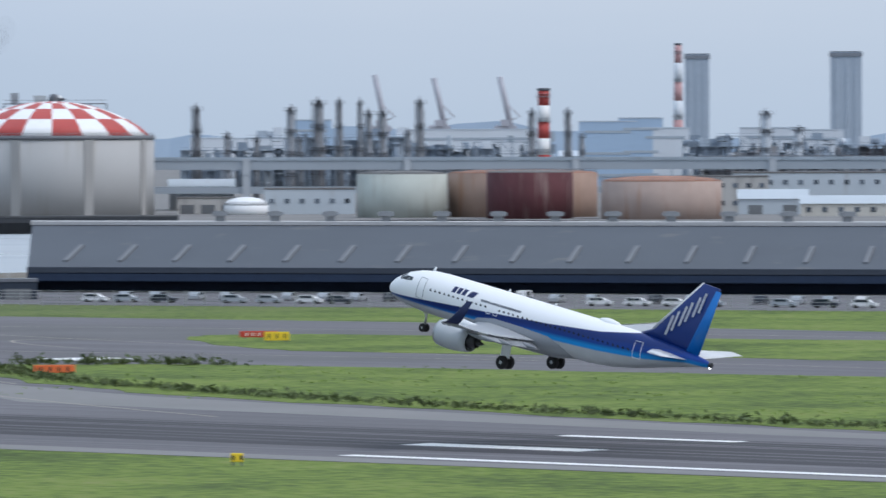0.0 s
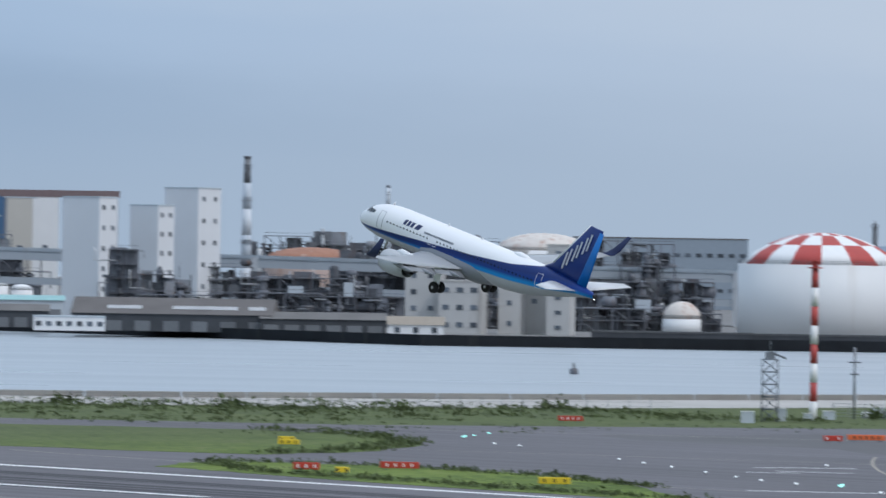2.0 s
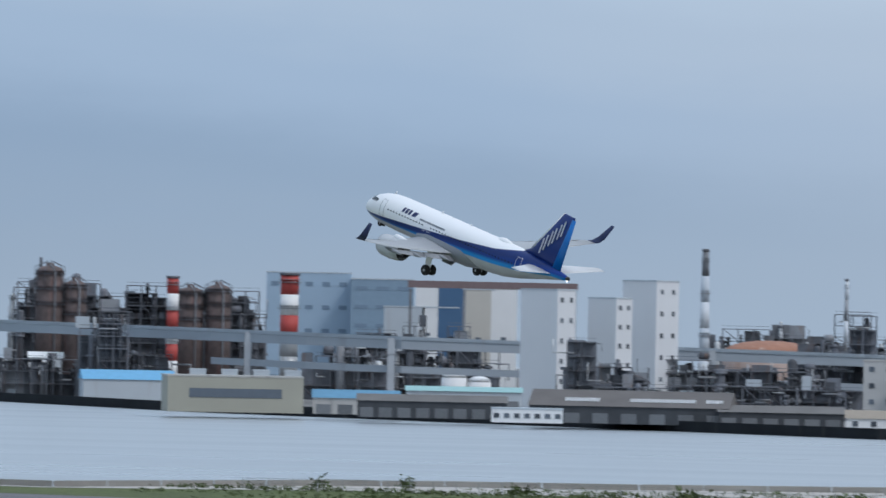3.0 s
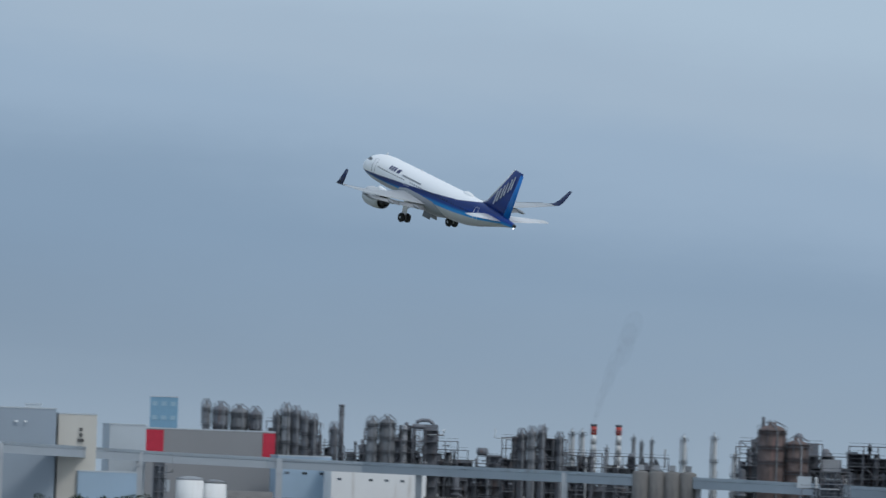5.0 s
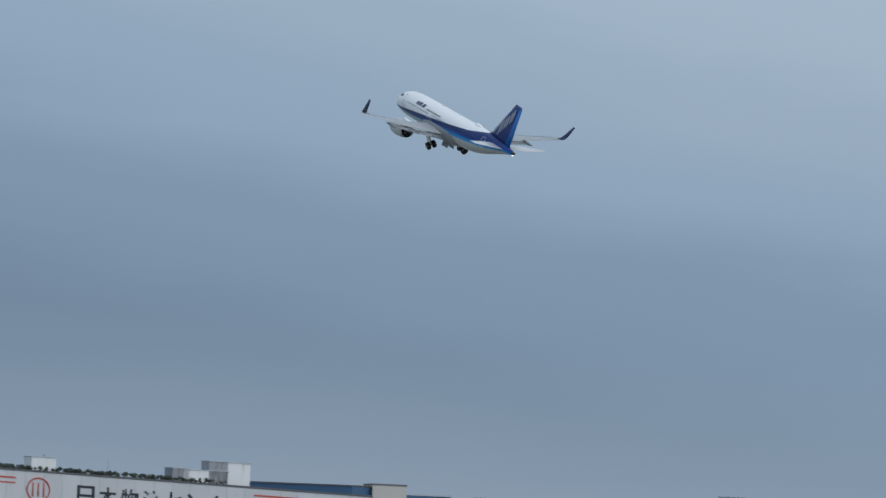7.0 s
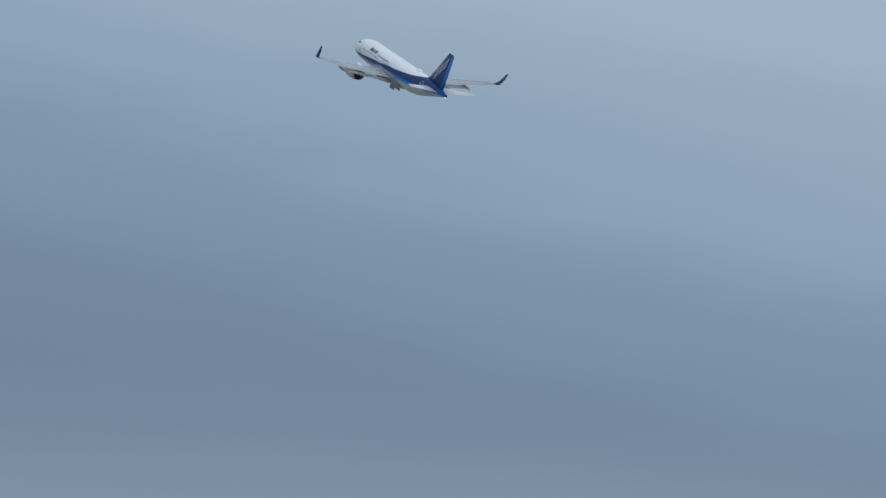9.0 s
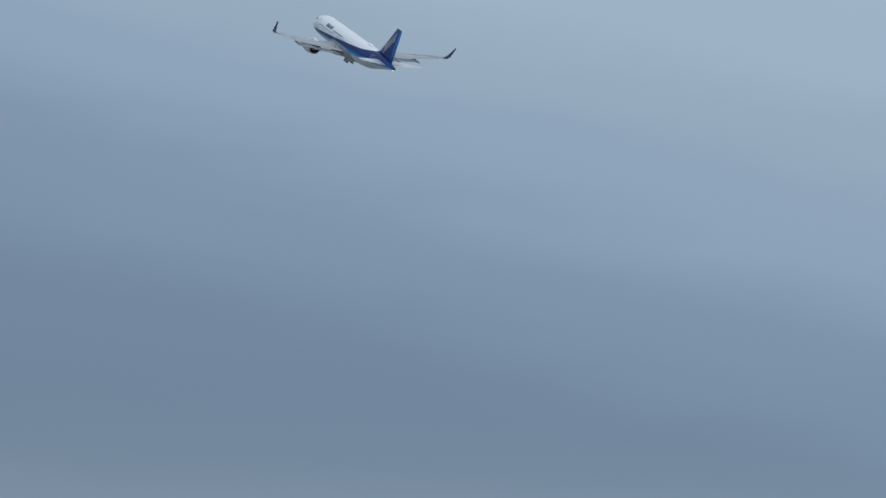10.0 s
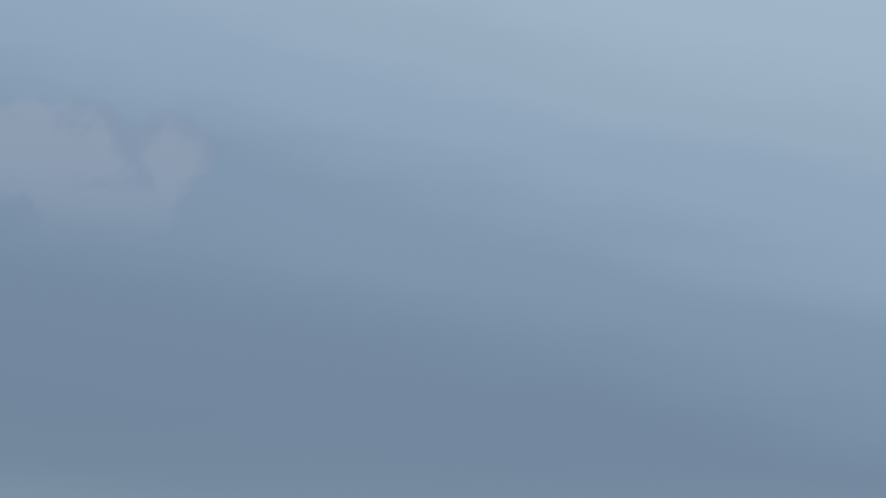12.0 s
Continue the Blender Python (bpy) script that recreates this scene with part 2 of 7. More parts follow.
def lathe(bm, profile, seg=24, cx=0.0, cy=0.0, mi=0, axis="z", x0=0.0, z0=0.0):
    """Rings of (radius, height) about an axis; closed at both ends."""
    rings = []
    for r, hgt in profile:
        ring = []
        for k in range(seg):
            a = 2 * math.pi * k / seg
            if axis == "z":
                ring.append(bm.verts.new((cx + r * math.cos(a), cy + r * math.sin(a), hgt)))
            else:
                ring.append(bm.verts.new((hgt + x0, cy + r * math.cos(a), z0 + r * math.sin(a))))
        rings.append(ring)
    fs = []
    for a, b in zip(rings, rings[1:]):
        for k in range(seg):
            f = bm.faces.new((a[k], a[(k + 1) % seg], b[(k + 1) % seg], b[k]))
            f.material_index = mi
            f.smooth = True
            fs.append(f)
    for ring, flip in ((rings[0], True), (rings[-1], False)):
        f = bm.faces.new(ring[::-1] if flip else ring)
        f.material_index = mi
    return rings, fs


def tube(bm, pts, r, seg=8, mi=0):
    """A round pipe along points."""
    prev = None
    pts = [Vector(p) for p in pts]
    for i, p in enumerate(pts):
        d = (pts[min(i + 1, len(pts) - 1)] - pts[max(i - 1, 0)]).normalized()
        u = d.cross(Vector((0, 0, 1)) if abs(d.z) < 0.9 else Vector((1, 0, 0))).normalized()
        v = d.cross(u)
        ring = [bm.verts.new(p + (u * math.cos(2 * math.pi * k / seg) + v * math.sin(2 * math.pi * k / seg)) * r) for k in range(seg)]
        if prev:
            for k in range(seg):
                f = bm.faces.new((prev[k], prev[(k + 1) % seg], ring[(k + 1) % seg], ring[k]))
                f.material_index = mi
                f.smooth = True
        else:
            bm.faces.new(ring[::-1]).material_index = mi
        prev = ring
    bm.faces.new(prev).material_index = mi


def polar(az, d, z=0.0, turn=0.0):
    """A pose d metres from the deck at a compass angle (degrees left of +Y), its front towards the deck."""
    a = radians(az)
    return pose(-math.sin(a) * d, math.cos(a) * d, z, 0, 0, az + turn)


HEAD = radians(51.19)


def strip(u, p, z=0.0):
    """Airfield coordinates: u along the take-off heading, p across it."""
    return Vector((-u * math.sin(HEAD) + p * math.cos(HEAD), u * math.cos(HEAD) + p * math.sin(HEAD), z))


def sheet(name, outline, z, material, label, thick=0.0, kind="structure"):
    """A flat patch from (u, p) corners, or a slab when it has a thickness."""
    bm = bmesh.new()
    vs = [bm.verts.new(strip(u, p, z)) for u, p in outline]
    f = bm.faces.new(vs)
    if f.normal.z < 0 or f.calc_area() and (f.normal_update() or f.normal.z < 0):
        f.normal_flip()
    if thick:
        r = bmesh.ops.extrude_face_region(bm, geom=[f])
        for v in r["geom"]:
            if isinstance(v, bmesh.types.BMVert):
                v.co.z -= thick
        bmesh.ops.recalc_face_normals(bm, faces=bm.faces)
    else:
        bmesh.ops.triangulate(bm, faces=bm.faces)
    return tagged(part(name, bm, material), label, kind=kind)

# ---- ground, water ----


def grass_mat():
    m = bpy.data.materials.new("mown_grass")
    m.use_nodes = True
    n, l = m.node_tree.nodes, m.node_tree.links
    bsdf = n["Principled BSDF"]
    bsdf.inputs["Roughness"].default_value = 0.95
    bsdf.inputs["Specular IOR Level"].default_value = 0.2
    tc = n.new("ShaderNodeTexCoord")
    a, b = n.new("ShaderNodeTexNoise"), n.new("ShaderNodeTexNoise")
    a.inputs["Scale"].default_value, a.inputs["Detail"].default_value = 0.045, 5
    b.inputs["Scale"].default_value, b.inputs["Detail"].default_value = 0.5, 6
    l.new(tc.outputs["Object"], a.inputs["Vector"])
    l.new(tc.outputs["Object"], b.inputs["Vector"])
    r = n.new("ShaderNodeValToRGB")
    for k, (pos, col) in enumerate([(0.3, (0.036, 0.052, 0.017)), (0.44, (0.085, 0.125, 0.03)), (0.56, (0.155, 0.215, 0.042)), (0.72, (0.22, 0.22, 0.085))]):
        if k > 1:
            r.color_ramp.elements.new(pos)
        r.color_ramp.elements[k].position = pos
        r.color_ramp.elements[k].color = (*col, 1)
    mx = n.new("ShaderNodeMath")
    mx.operation = "MULTIPLY_ADD"
    mx.inputs[1].default_value = 0.55
    l.new(b.outputs["Fac"], mx.inputs[0])
    s = n.new("ShaderNodeMath")
    s.operation = "MULTIPLY"
    s.inputs[1].default_value = 0.48
    l.new(a.outputs["Fac"], s.inputs[0])
    l.new(s.outputs[0], mx.inputs[2])
    l.new(mx.outputs[0], r.inputs["Fac"])
    # rougher, drier growth on the salty ground towards the sea wall
    along_way = n.new("ShaderNodeVectorMath")
    along_way.operation = "DOT_PRODUCT"
    l.new(tc.outputs["Object"], along_way.inputs[0])
    along_way.inputs[1].default_value = (-0.7793, 0.6267, 0.0)
    wob = n.new("ShaderNodeMath")
    wob.operation = "MULTIPLY_ADD"
    wob.inputs[1].default_value = 160.0
    l.new(a.outputs["Fac"], wob.inputs[0])
    l.new(along_way.outputs["Value"], wob.inputs[2])
    dry = n.new("ShaderNodeMapRange")
    dry.inputs["From Min"].default_value, dry.inputs["From Max"].default_value = 790, 900
    dry.inputs["To Max"].default_value = 0.75
    l.new(wob.outputs[0], dry.inputs["Value"])
    tone = n.new("ShaderNodeMix")
    tone.data_type = "RGBA"
    l.new(b.outputs["Fac"], tone.inputs["Factor"])
    tone.inputs["A"].default_value = (0.045, 0.062, 0.032, 1)
    tone.inputs["B"].default_value = (0.135, 0.15, 0.075, 1)
    cover = n.new("ShaderNodeMix")
    cover.data_type = "RGBA"
    l.new(dry.outputs[0], cover.inputs["Factor"])
    l.new(r.outputs["Color"], cover.inputs["A"])
    l.new(tone.outputs["Result"], cover.inputs["B"])
    l.new(cover.outputs["Result"], bsdf.inputs["Base Color"])
    bp = n.new("ShaderNodeBump")
    bp.inputs["Distance"].default_value = 0.25
    l.new(b.outputs["Fac"], bp.inputs["Height"])
    l.new(bp.outputs[0], bsdf.inputs["Normal"])
    return m


def water_mat():
    m = bpy.data.materials.new("river_water")
    m.use_nodes = True
    n, l = m.node_tree.nodes, m.node_tree.links
    bsdf = n["Principled BSDF"]
    # base grey raised so the bright sky reflection sits in the colour
    bsdf.inputs["Base Color"].default_value = (0.34, 0.38, 0.41, 1)
    bsdf.inputs["Roughness"].default_value = 0.22
    tc = n.new("ShaderNodeTexCoord")
    mp = n.new("ShaderNodeMapping")
    mp.inputs["Rotation"].default_value = (0, 0, radians(-8))
    mp.inputs["Scale"].default_value = (0.05, 0.3, 1)
    a = n.new("ShaderNodeTexNoise")
    a.inputs["Scale"].default_value, a.inputs["Detail"].default_value = 1.0, 8
    l.new(tc.outputs["Object"], mp.inputs["Vector"])
    l.new(mp.outputs[0], a.inputs["Vector"])
    b = n.new("ShaderNodeTexNoise")
    b.inputs["Scale"].default_value, b.inputs["Detail"].default_value = 0.01, 3
    mp2 = n.new("ShaderNodeMapping")
    mp2.inputs["Scale"].default_value = (0.4, 2.5, 1)
    l.new(tc.outputs["Object"], mp2.inputs["Vector"])
    l.new(mp2.outputs[0], b.inputs["Vector"])
    rr = n.new("ShaderNodeMapRange")
    rr.inputs["To Min"].default_value, rr.inputs["To Max"].default_value = 0.15, 0.5
    l.new(b.outputs["Fac"], rr.inputs["Value"])
    l.new(rr.outputs[0], bsdf.inputs["Roughness"])
    bp = n.new("ShaderNodeBump")
    bp.inputs["Strength"].default_value = 0.5
    bp.inputs["Distance"].default_value = 0.35
    l.new(a.outputs["Fac"], bp.inputs["Height"])
    l.new(bp.outputs[0], bsdf.inputs["Normal"])
    return m


GRASS = grass_mat()
WATER = water_mat()

bm = bmesh.new()
R_OUT = 4900
ring = [bm.verts.new((R_OUT * math.cos(2 * math.pi * k / 96), R_OUT * math.sin(2 * math.pi * k / 96), -1.2)) for k in range(96)]
bm.faces.new(ring)
tagged(part("water", bm, WATER), "rippled river water reaching to the distance, sky reflection in its pale grey", kind="structure")

SHORE = [(-3000, -3000), (3000, -3000), (2600, 0), (1500, 520), (1342, 561), (1007, 724), (1015, 787), (1009, 811), (991, 841), (975, 888), (965, 915), (953, 988), (943, 1068), (930, 1240), (700, 1240), (-3000, 1240)]
sheet("ground", SHORE, 0.0, GRASS, "green mown airfield grass with darker tufts", thick=4.0)
FAR_SHORE = [(-2500, 1720), (1316, 1636), (1377, 1518), (1440, 1430), (1500, 1362), (1850, 1385), (2150, 1470), (2345, 1490), (2375, 1430), (2245, 1265), (2090, 1075), (2060, 855), (2080, 600), (2900, 300), (4300, 1200), (2800, 3900), (1500, 4500), (-600, 4500), (-2500, 3500)]
sheet("ground_far_bank", FAR_SHORE, 0.6, mat("yard_ground", (0.2, 0.195, 0.19), 0.9, var=0.2, scale=0.03), "grey paved industrial yard on the far bank", thick=4.6)

# unseen apron sheet, added so grass bounces less green onto the airliner
sheet("pavement_apron", [(-2500, -2500), (2300, -2500), (2300, 250), (1400, 440), (900, 440), (300, 425), (-2500, 380)], 0.02, CONCRETE(), "unseen grey concrete apron added for neutral bounce light")
# Asphalt: one paved area, with grass islands lying on it.
PAVED = [(-600, 430), (340, 490), (450, 493), (530, 495), (900, 505), (1300, 540), (1150, 640), (960, 690), (887, 716), (845, 750), (805, 831), (760, 833), (680, 843), (500, 838), (-600, 830)]
sheet("runway", PAVED, 0.03, ASPHALT(), "worn grey asphalt runway and taxiway with rubber marks")


def blob(outline, n=4, jag=2.2, seed=1):
    """An outline with uneven edges."""
    rng = random.Random(seed)
    out = []
    for (u0, p0), (u1, p1) in zip(outline, outline[1:] + outline[:1]):
        for k in range(n):
            f = k / n
            out.append((u0 + (u1 - u0) * f + rng.uniform(-jag, jag) * (k > 0), p0 + (p1 - p0) * f + rng.uniform(-jag, jag) * (k > 0)))
    return out


ISLANDS = [
    [(150, 556), (404, 570), (434, 576), (480, 589), (523, 602), (560, 620), (581, 637), (600, 655), (604, 667), (585, 680), (560, 684), (491, 692), (150, 702)],
    [(150, 745), (523, 739), (566, 734), (611, 728), (640, 745), (661, 765), (665, 775), (657, 787), (611, 794), (573, 808), (150, 825)],
    [(584, 574), (630, 606), (655, 618), (690, 625), (714, 612), (700, 590), (679, 586), (620, 576)],
    [(734, 637), (741, 665), (760, 690), (800, 716), (826, 716), (850, 700), (930, 640), (820, 625), (772, 624)],
]
for k, isl in enumerate(ISLANDS):
    sheet("grass_island", blob(isl, 5, 1.6, k), 0.07, GRASS, "grass island between the taxiways", thick=0.05)


def drift(u):
    """Sideways slope of the runway lines, fitted to the camera's view."""
    return 0.06 * (u - 424)


def line(name, u0, u1, p, w, label):
    sheet(name, [(u0, p + drift(u0) - w / 2), (u1, p + drift(u1) - w / 2), (u1, p + drift(u1) + w / 2), (u0, p + drift(u0) + w / 2)], 0.045, PAINTLINE(), label)


line("edge_marking", 150, 415, 502.5, 2.3, "long white runway edge marking")
line("edge_marking", 525, 1000, 557.5, 2.3, "long white runway edge marking")
for u0, u1 in ((238, 260), (402, 424), (566, 589), (730, 753)):
    line("touchdown_bar", u0, u1, 523.0, 4.6, "broad white touchdown bar")
    line("touchdown_bar", u0, u1, 545.3, 2.4, "white touchdown bar")
line("edge_marking", 618, 720, 517, 2.0, "long white runway marking")
# ---- the airliner ----
PLANE_WHITE = mat("airliner_white", (0.82, 0.83, 0.84), 0.28, var=0.02, scale=0.3)
# grey set darker than the paint, with underside shade in the colour
PLANE_GREY = mat("airliner_shaded_grey", (0.24, 0.255, 0.275), 0.35, var=0.05, scale=0.5)
PLANE_BLUE = mat("airliner_deep_blue", (0.004, 0.022, 0.135), 0.28, var=0.05, scale=0.5)
PLANE_SKY = mat("airliner_light_blue", (0.01, 0.15, 0.48), 0.3, var=0.05, scale=0.5)
METAL = mat("bare_metal", (0.42, 0.42, 0.42), 0.35, metal=0.8, var=0.08)
DARKMETAL = mat("dark_exhaust_metal", (0.06, 0.06, 0.065), 0.45, metal=0.6, var=0.15)


def livery():
    """White over a deep blue band that widens to the tail, a light blue band under it, belly greyed for underside
    shade.
    """
    m = bpy.data.materials.new("fuselage_paint")
    m.use_nodes = True
    n, l = m.node_tree.nodes, m.node_tree.links
    bsdf = n["Principled BSDF"]
    bsdf.inputs["Roughness"].default_value = 0.32
    bsdf.inputs["Specular IOR Level"].default_value = 0.3
    tc = n.new("ShaderNodeTexCoord")
    sep = n.new("ShaderNodeSeparateXYZ")
    l.new(tc.outputs["Object"], sep.inputs[0])

    def mth(op, a, b):
        t = n.new("ShaderNodeMath")
        t.operation = op
        for k, v in enumerate((a, b)):
            if isinstance(v, (int, float)):
                t.inputs[k].default_value = v
            else:
                l.new(v, t.inputs[k])
        return t.outputs[0]

    along = mth("DIVIDE", mth("SUBTRACT", 17.0, sep.outputs["X"]), 38.0)

    def edge(stops):
        r = n.new("ShaderNodeValToRGB")
        while len(r.color_ramp.elements) < len(stops):
            r.color_ramp.elements.new(0.5)
        for e, (x, z) in zip(r.color_ramp.elements, stops):
            e.position = x / 38.0
            v = (z + 3.0) / 6.0
            e.color = (v, v, v, 1)
        l.new(along, r.inputs["Fac"])
        s = n.new("ShaderNodeSeparateColor")
        l.new(r.outputs["Color"], s.inputs[0])
        return mth("SUBTRACT", mth("MULTIPLY", s.outputs[0], 6.0), 3.0)

    def over(e, soft=0.03):
        t = n.new("ShaderNodeMapRange")
        t.inputs["From Min"].default_value, t.inputs["From Max"].default_value = -soft, soft
        l.new(mth("SUBTRACT", sep.outputs["Z"], e), t.inputs["Value"])
        return t.outputs[0]

    def mix(fac, a, b):
        t = n.new("ShaderNodeMix")
        t.data_type = "RGBA"
        l.new(fac, t.inputs["Factor"])
        for s, v in (("A", a), ("B", b)):
            if isinstance(v, tuple):
                t.inputs[s].default_value = (*v, 1)
            else:
                l.new(v, t.inputs[s])
        return t.outputs["Result"]

    top = edge([(0, -1.02), (2.0, -0.92), (8, -0.4), (14, 0.1), (20, 0.6), (26, 1.25), (29.5, 1.95), (31, 2.6)])
    mid = edge([(0, -1.04), (2.5, -1.12), (8, -1.05), (14, -0.68), (20, -0.32), (26, -0.02), (31, 0.35), (35.5, 0.85)])
    mid_high = edge([(0, -1.03), (2.5, -1.08), (8, -0.9), (14, -0.45), (20, 0.05), (26, 0.5), (31, 1.0), (35.5, 1.4)])
    low = edge([(0, -1.04), (2.5, -1.13), (8, -1.12), (14, -1.0), (20, -0.78), (26, -0.5), (31, -0.1), (35.5, 0.6)])
    grain = n.new("ShaderNodeTexNoise")
    grain.inputs["Scale"].default_value, grain.inputs["Detail"].default_value = 0.8, 5
    l.new(tc.outputs["Object"], grain.inputs["Vector"])
    # belly greys lowered so underside shade is part of the paint
    belly = mix(grain.outputs["Fac"], (0.4, 0.42, 0.44), (0.52, 0.535, 0.55))
    c = mix(over(low, 0.06), belly, (0.014, 0.27, 0.66))
    c = mix(over(mid, 0.2), c, (0.005, 0.04, 0.24))
    c = mix(over(mid_high, 0.25), c, (0.004, 0.022, 0.135))
    c = mix(over(top), c, (0.82, 0.83, 0.84))
    l.new(c, bsdf.inputs["Base Color"])
    return m


LIVERY = livery()
# (distance from the nose, radius, height of the centre)
STATIONS = [(0.0, 0.08, -0.62), (0.25, 0.5, -0.58), (0.7, 0.86, -0.5), (1.4, 1.2, -0.38), (2.3, 1.52, -0.22), (3.4, 1.78, -0.1), (4.8, 1.95, -0.02),
            (6.5, 2.03, 0.0), (12, 2.04, 0.0), (18, 2.04, 0.0), (24.5, 2.04, 0.0), (27, 1.92, 0.12), (29.5, 1.66, 0.34), (32, 1.28, 0.6),
            (34, 0.94, 0.78), (36, 0.56, 0.88), (37.2, 0.34, 0.92), (37.57, 0.24, 0.92)]


def hull(x):
    """Radius and centre height of the fuselage x metres behind the nose."""
    for (a, ra, za), (b, rb, zb) in zip(STATIONS, STATIONS[1:]):
        if a <= x <= b:
            f = (x - a) / (b - a)
            return ra + (rb - ra) * f, za + (zb - za) * f
    return STATIONS[-1][1:]


def wing_mesh(bm, sections, mi=0):
    """A lifting surface from (le point, te point, thickness, up) sections."""
    rings = []
    for le, te, th, up in sections:
        le, te, up = Vector(le), Vector(te), Vector(up)
        ring = []
        for f, s in ((0, 0), (0.06, 0.55), (0.25, 1.0), (0.55, 0.8), (0.8, 0.4), (1.0, 0.04)):
            ring.append(le.lerp(te, f) + up * th * 0.6 * s)
        for f, s in ((1.0, 0.04), (0.8, 0.2), (0.55, 0.5), (0.25, 0.7), (0.06, 0.45)):
            ring.append(le.lerp(te, f) - up * th * 0.5 * s)
        rings.append([bm.verts.new(v) for v in ring])
    k = len(rings[0])
    for a, b in zip(rings, rings[1:]):
        for i in range(k):
            f = bm.faces.new((a[i], a[(i + 1) % k], b[(i + 1) % k], b[i]))
            f.material_index = mi
            f.smooth = True
    bm.faces.new(rings[0][::-1])
    bm.faces.new(rings[-1])
    bmesh.ops.recalc_face_normals(bm, faces=bm.faces)


def wheel_pair(name, parent, radius, gap, width, m):
    """Two tyres with hubs on one axle."""
    for s in (1, -1):
        bm = bmesh.new()
        rw = radius
        lathe(bm, [(rw * 0.6, -width / 2), (rw * 0.9, -width / 2), (rw, -width * 0.3), (rw, width * 0.3), (rw * 0.9, width / 2), (rw * 0.6, width / 2)], 24)
        bm.transform(Matrix.Rotation(radians(90), 4, "X"))
        w = part("wheel", bm, RUBBER(), parent, "black tyre on grey hub", m @ pose(0, s * gap, 0))
        bm = bmesh.new()
        lathe(bm, [(rw * 0.2, -width * 0.52), (rw * 0.6, -width * 0.4), (rw * 0.6, width * 0.4), (rw * 0.2, width * 0.52)], 16)
        bm.transform(Matrix.Rotation(radians(90), 4, "X"))
        part("rim", bm, METAL, w, "grey metal wheel hub")


def airliner():
    a = thing("airliner", pose(0, 0, 0), "white and blue twin-engined airliner climbing with its gear down", "airliner")
    bm = bmesh.new()
    rings = []
    for x, r, zc in STATIONS:
        rings.append([bm.verts.new((17 - x, r * 0.975 * math.sin(2 * math.pi * k / 40), zc + r * 1.015 * math.cos(2 * math.pi * k / 40))) for k in range(40)])
    for p, q in zip(rings, rings[1:]):
        for k in range(40):
            bm.faces.new((p[k], p[(k + 1) % 40], q[(k + 1) % 40], q[k])).smooth = True
    bm.faces.new(rings[0])
    bm.faces.new(rings[-1][::-1])
    bmesh.ops.recalc_face_normals(bm, faces=bm.faces)
    part("fuselage", bm, LIVERY, a, "white fuselage with a deep blue band widening to the tail")
    # belly fairing
    bm = bmesh.new()
    lathe(bm, [(0.2, -8.2), (1.2, -7.0), (1.75, -4.5), (1.85, -1), (1.85, 2), (1.6, 4), (0.9, 5.6), (0.2, 6.3)], 24, axis="x", x0=1.0, z0=-1.05)
    for v in bm.verts:
        v.co.y *= 1.18
        v.co.z = -1.05 + (v.co.z + 1.05) * 0.85
    part("belly_fairing", bm, PLANE_GREY, a, "grey belly fairing darkened for underside shade")
    bm = bmesh.new()
    lathe(bm, [(0.23, -0.05), (0.26, 0.0), (0.23, 0.25), (0.1, 0.3)], 16, axis="x", x0=-20.85, z0=0.92)
    part("exhaust_cone", bm, DARKMETAL, a, "dark exhaust at the tail cone")
    bm = bmesh.new()
    lathe(bm, [(0.02, -0.1), (0.09, 0.0), (0.02, 0.08)], 10, axis="x", x0=-20.75, cy=0.05, z0=0.66)
    lamp = bpy.data.materials.new("tail_light")
    lamp.use_nodes = True
    lamp.node_tree.nodes["Principled BSDF"].inputs["Emission Color"].default_value = (1, 0.97, 0.9, 1)
    lamp.node_tree.nodes["Principled BSDF"].inputs["Emission Strength"].default_value = 6
    part("tail_light", bm, lamp, a, "white glowing tail light")
    # satellite dome on the back
    bm = bmesh.new()
    lathe(bm, [(0.05, -1.6), (0.3, -1.1), (0.42, -0.4), (0.42, 0.2), (0.28, 0.8), (0.05, 1.15)], 16, axis="x", x0=-8.6, z0=1.98)
    part("antenna_dome", bm, PLANE_WHITE, a, "white antenna dome")
    for x, z, hgt in ((12.5, 1.95, 0.4), (3.5, 2.0, 0.35), (-2.0, 2.0, 0.3)):
        bm = bmesh.new()
        wing_mesh(bm, [((x, 0, z), (x - 0.4, 0, z), 0.05, (0, 1, 0)), ((x - 0.3, 0, z + hgt), (x - 0.5, 0, z + hgt), 0.03, (0, 1, 0))])
        part("blade_antenna", bm, PLANE_WHITE, a)
    # cockpit glass
    for s in (1, -1):
        for pane in (((1.3, 4), (2.0, 4), (2.35, 37), (1.75, 51)), ((1.82, 53), (2.42, 40), (3.0, 46), (2.75, 61)), ((2.83, 61), (3.07, 47), (3.55, 52), (3.5, 62))):
            bm = bmesh.new()
            rows = []
            for i in range(5):
                row = []
                for j in range(5):
                    f, g = i / 4, j / 4
                    x, ang = (sum(w * c[q] for w, c in zip(((1 - f) * (1 - g), (1 - f) * g, f * g, f * (1 - g)), pane)) for q in (0, 1))
                    r, zc = hull(x)
                    row.append(bm.verts.new((17 - x, s * (r * 0.975 + 0.02) * math.sin(radians(ang)), zc + (r * 1.015 + 0.02) * math.cos(radians(ang)))))
                rows.append(row)
            for ra, rb in zip(rows, rows[1:]):
                for j in range(4):
                    bm.faces.new((ra[j], ra[j + 1], rb[j + 1], rb[j]))
            bmesh.ops.recalc_face_normals(bm, faces=bm.faces)
            bmesh.ops.solidify(bm, geom=bm.faces[:], thickness=0.02)
            part("cockpit_window", bm, GLASS(), a, "dark cockpit window pane")
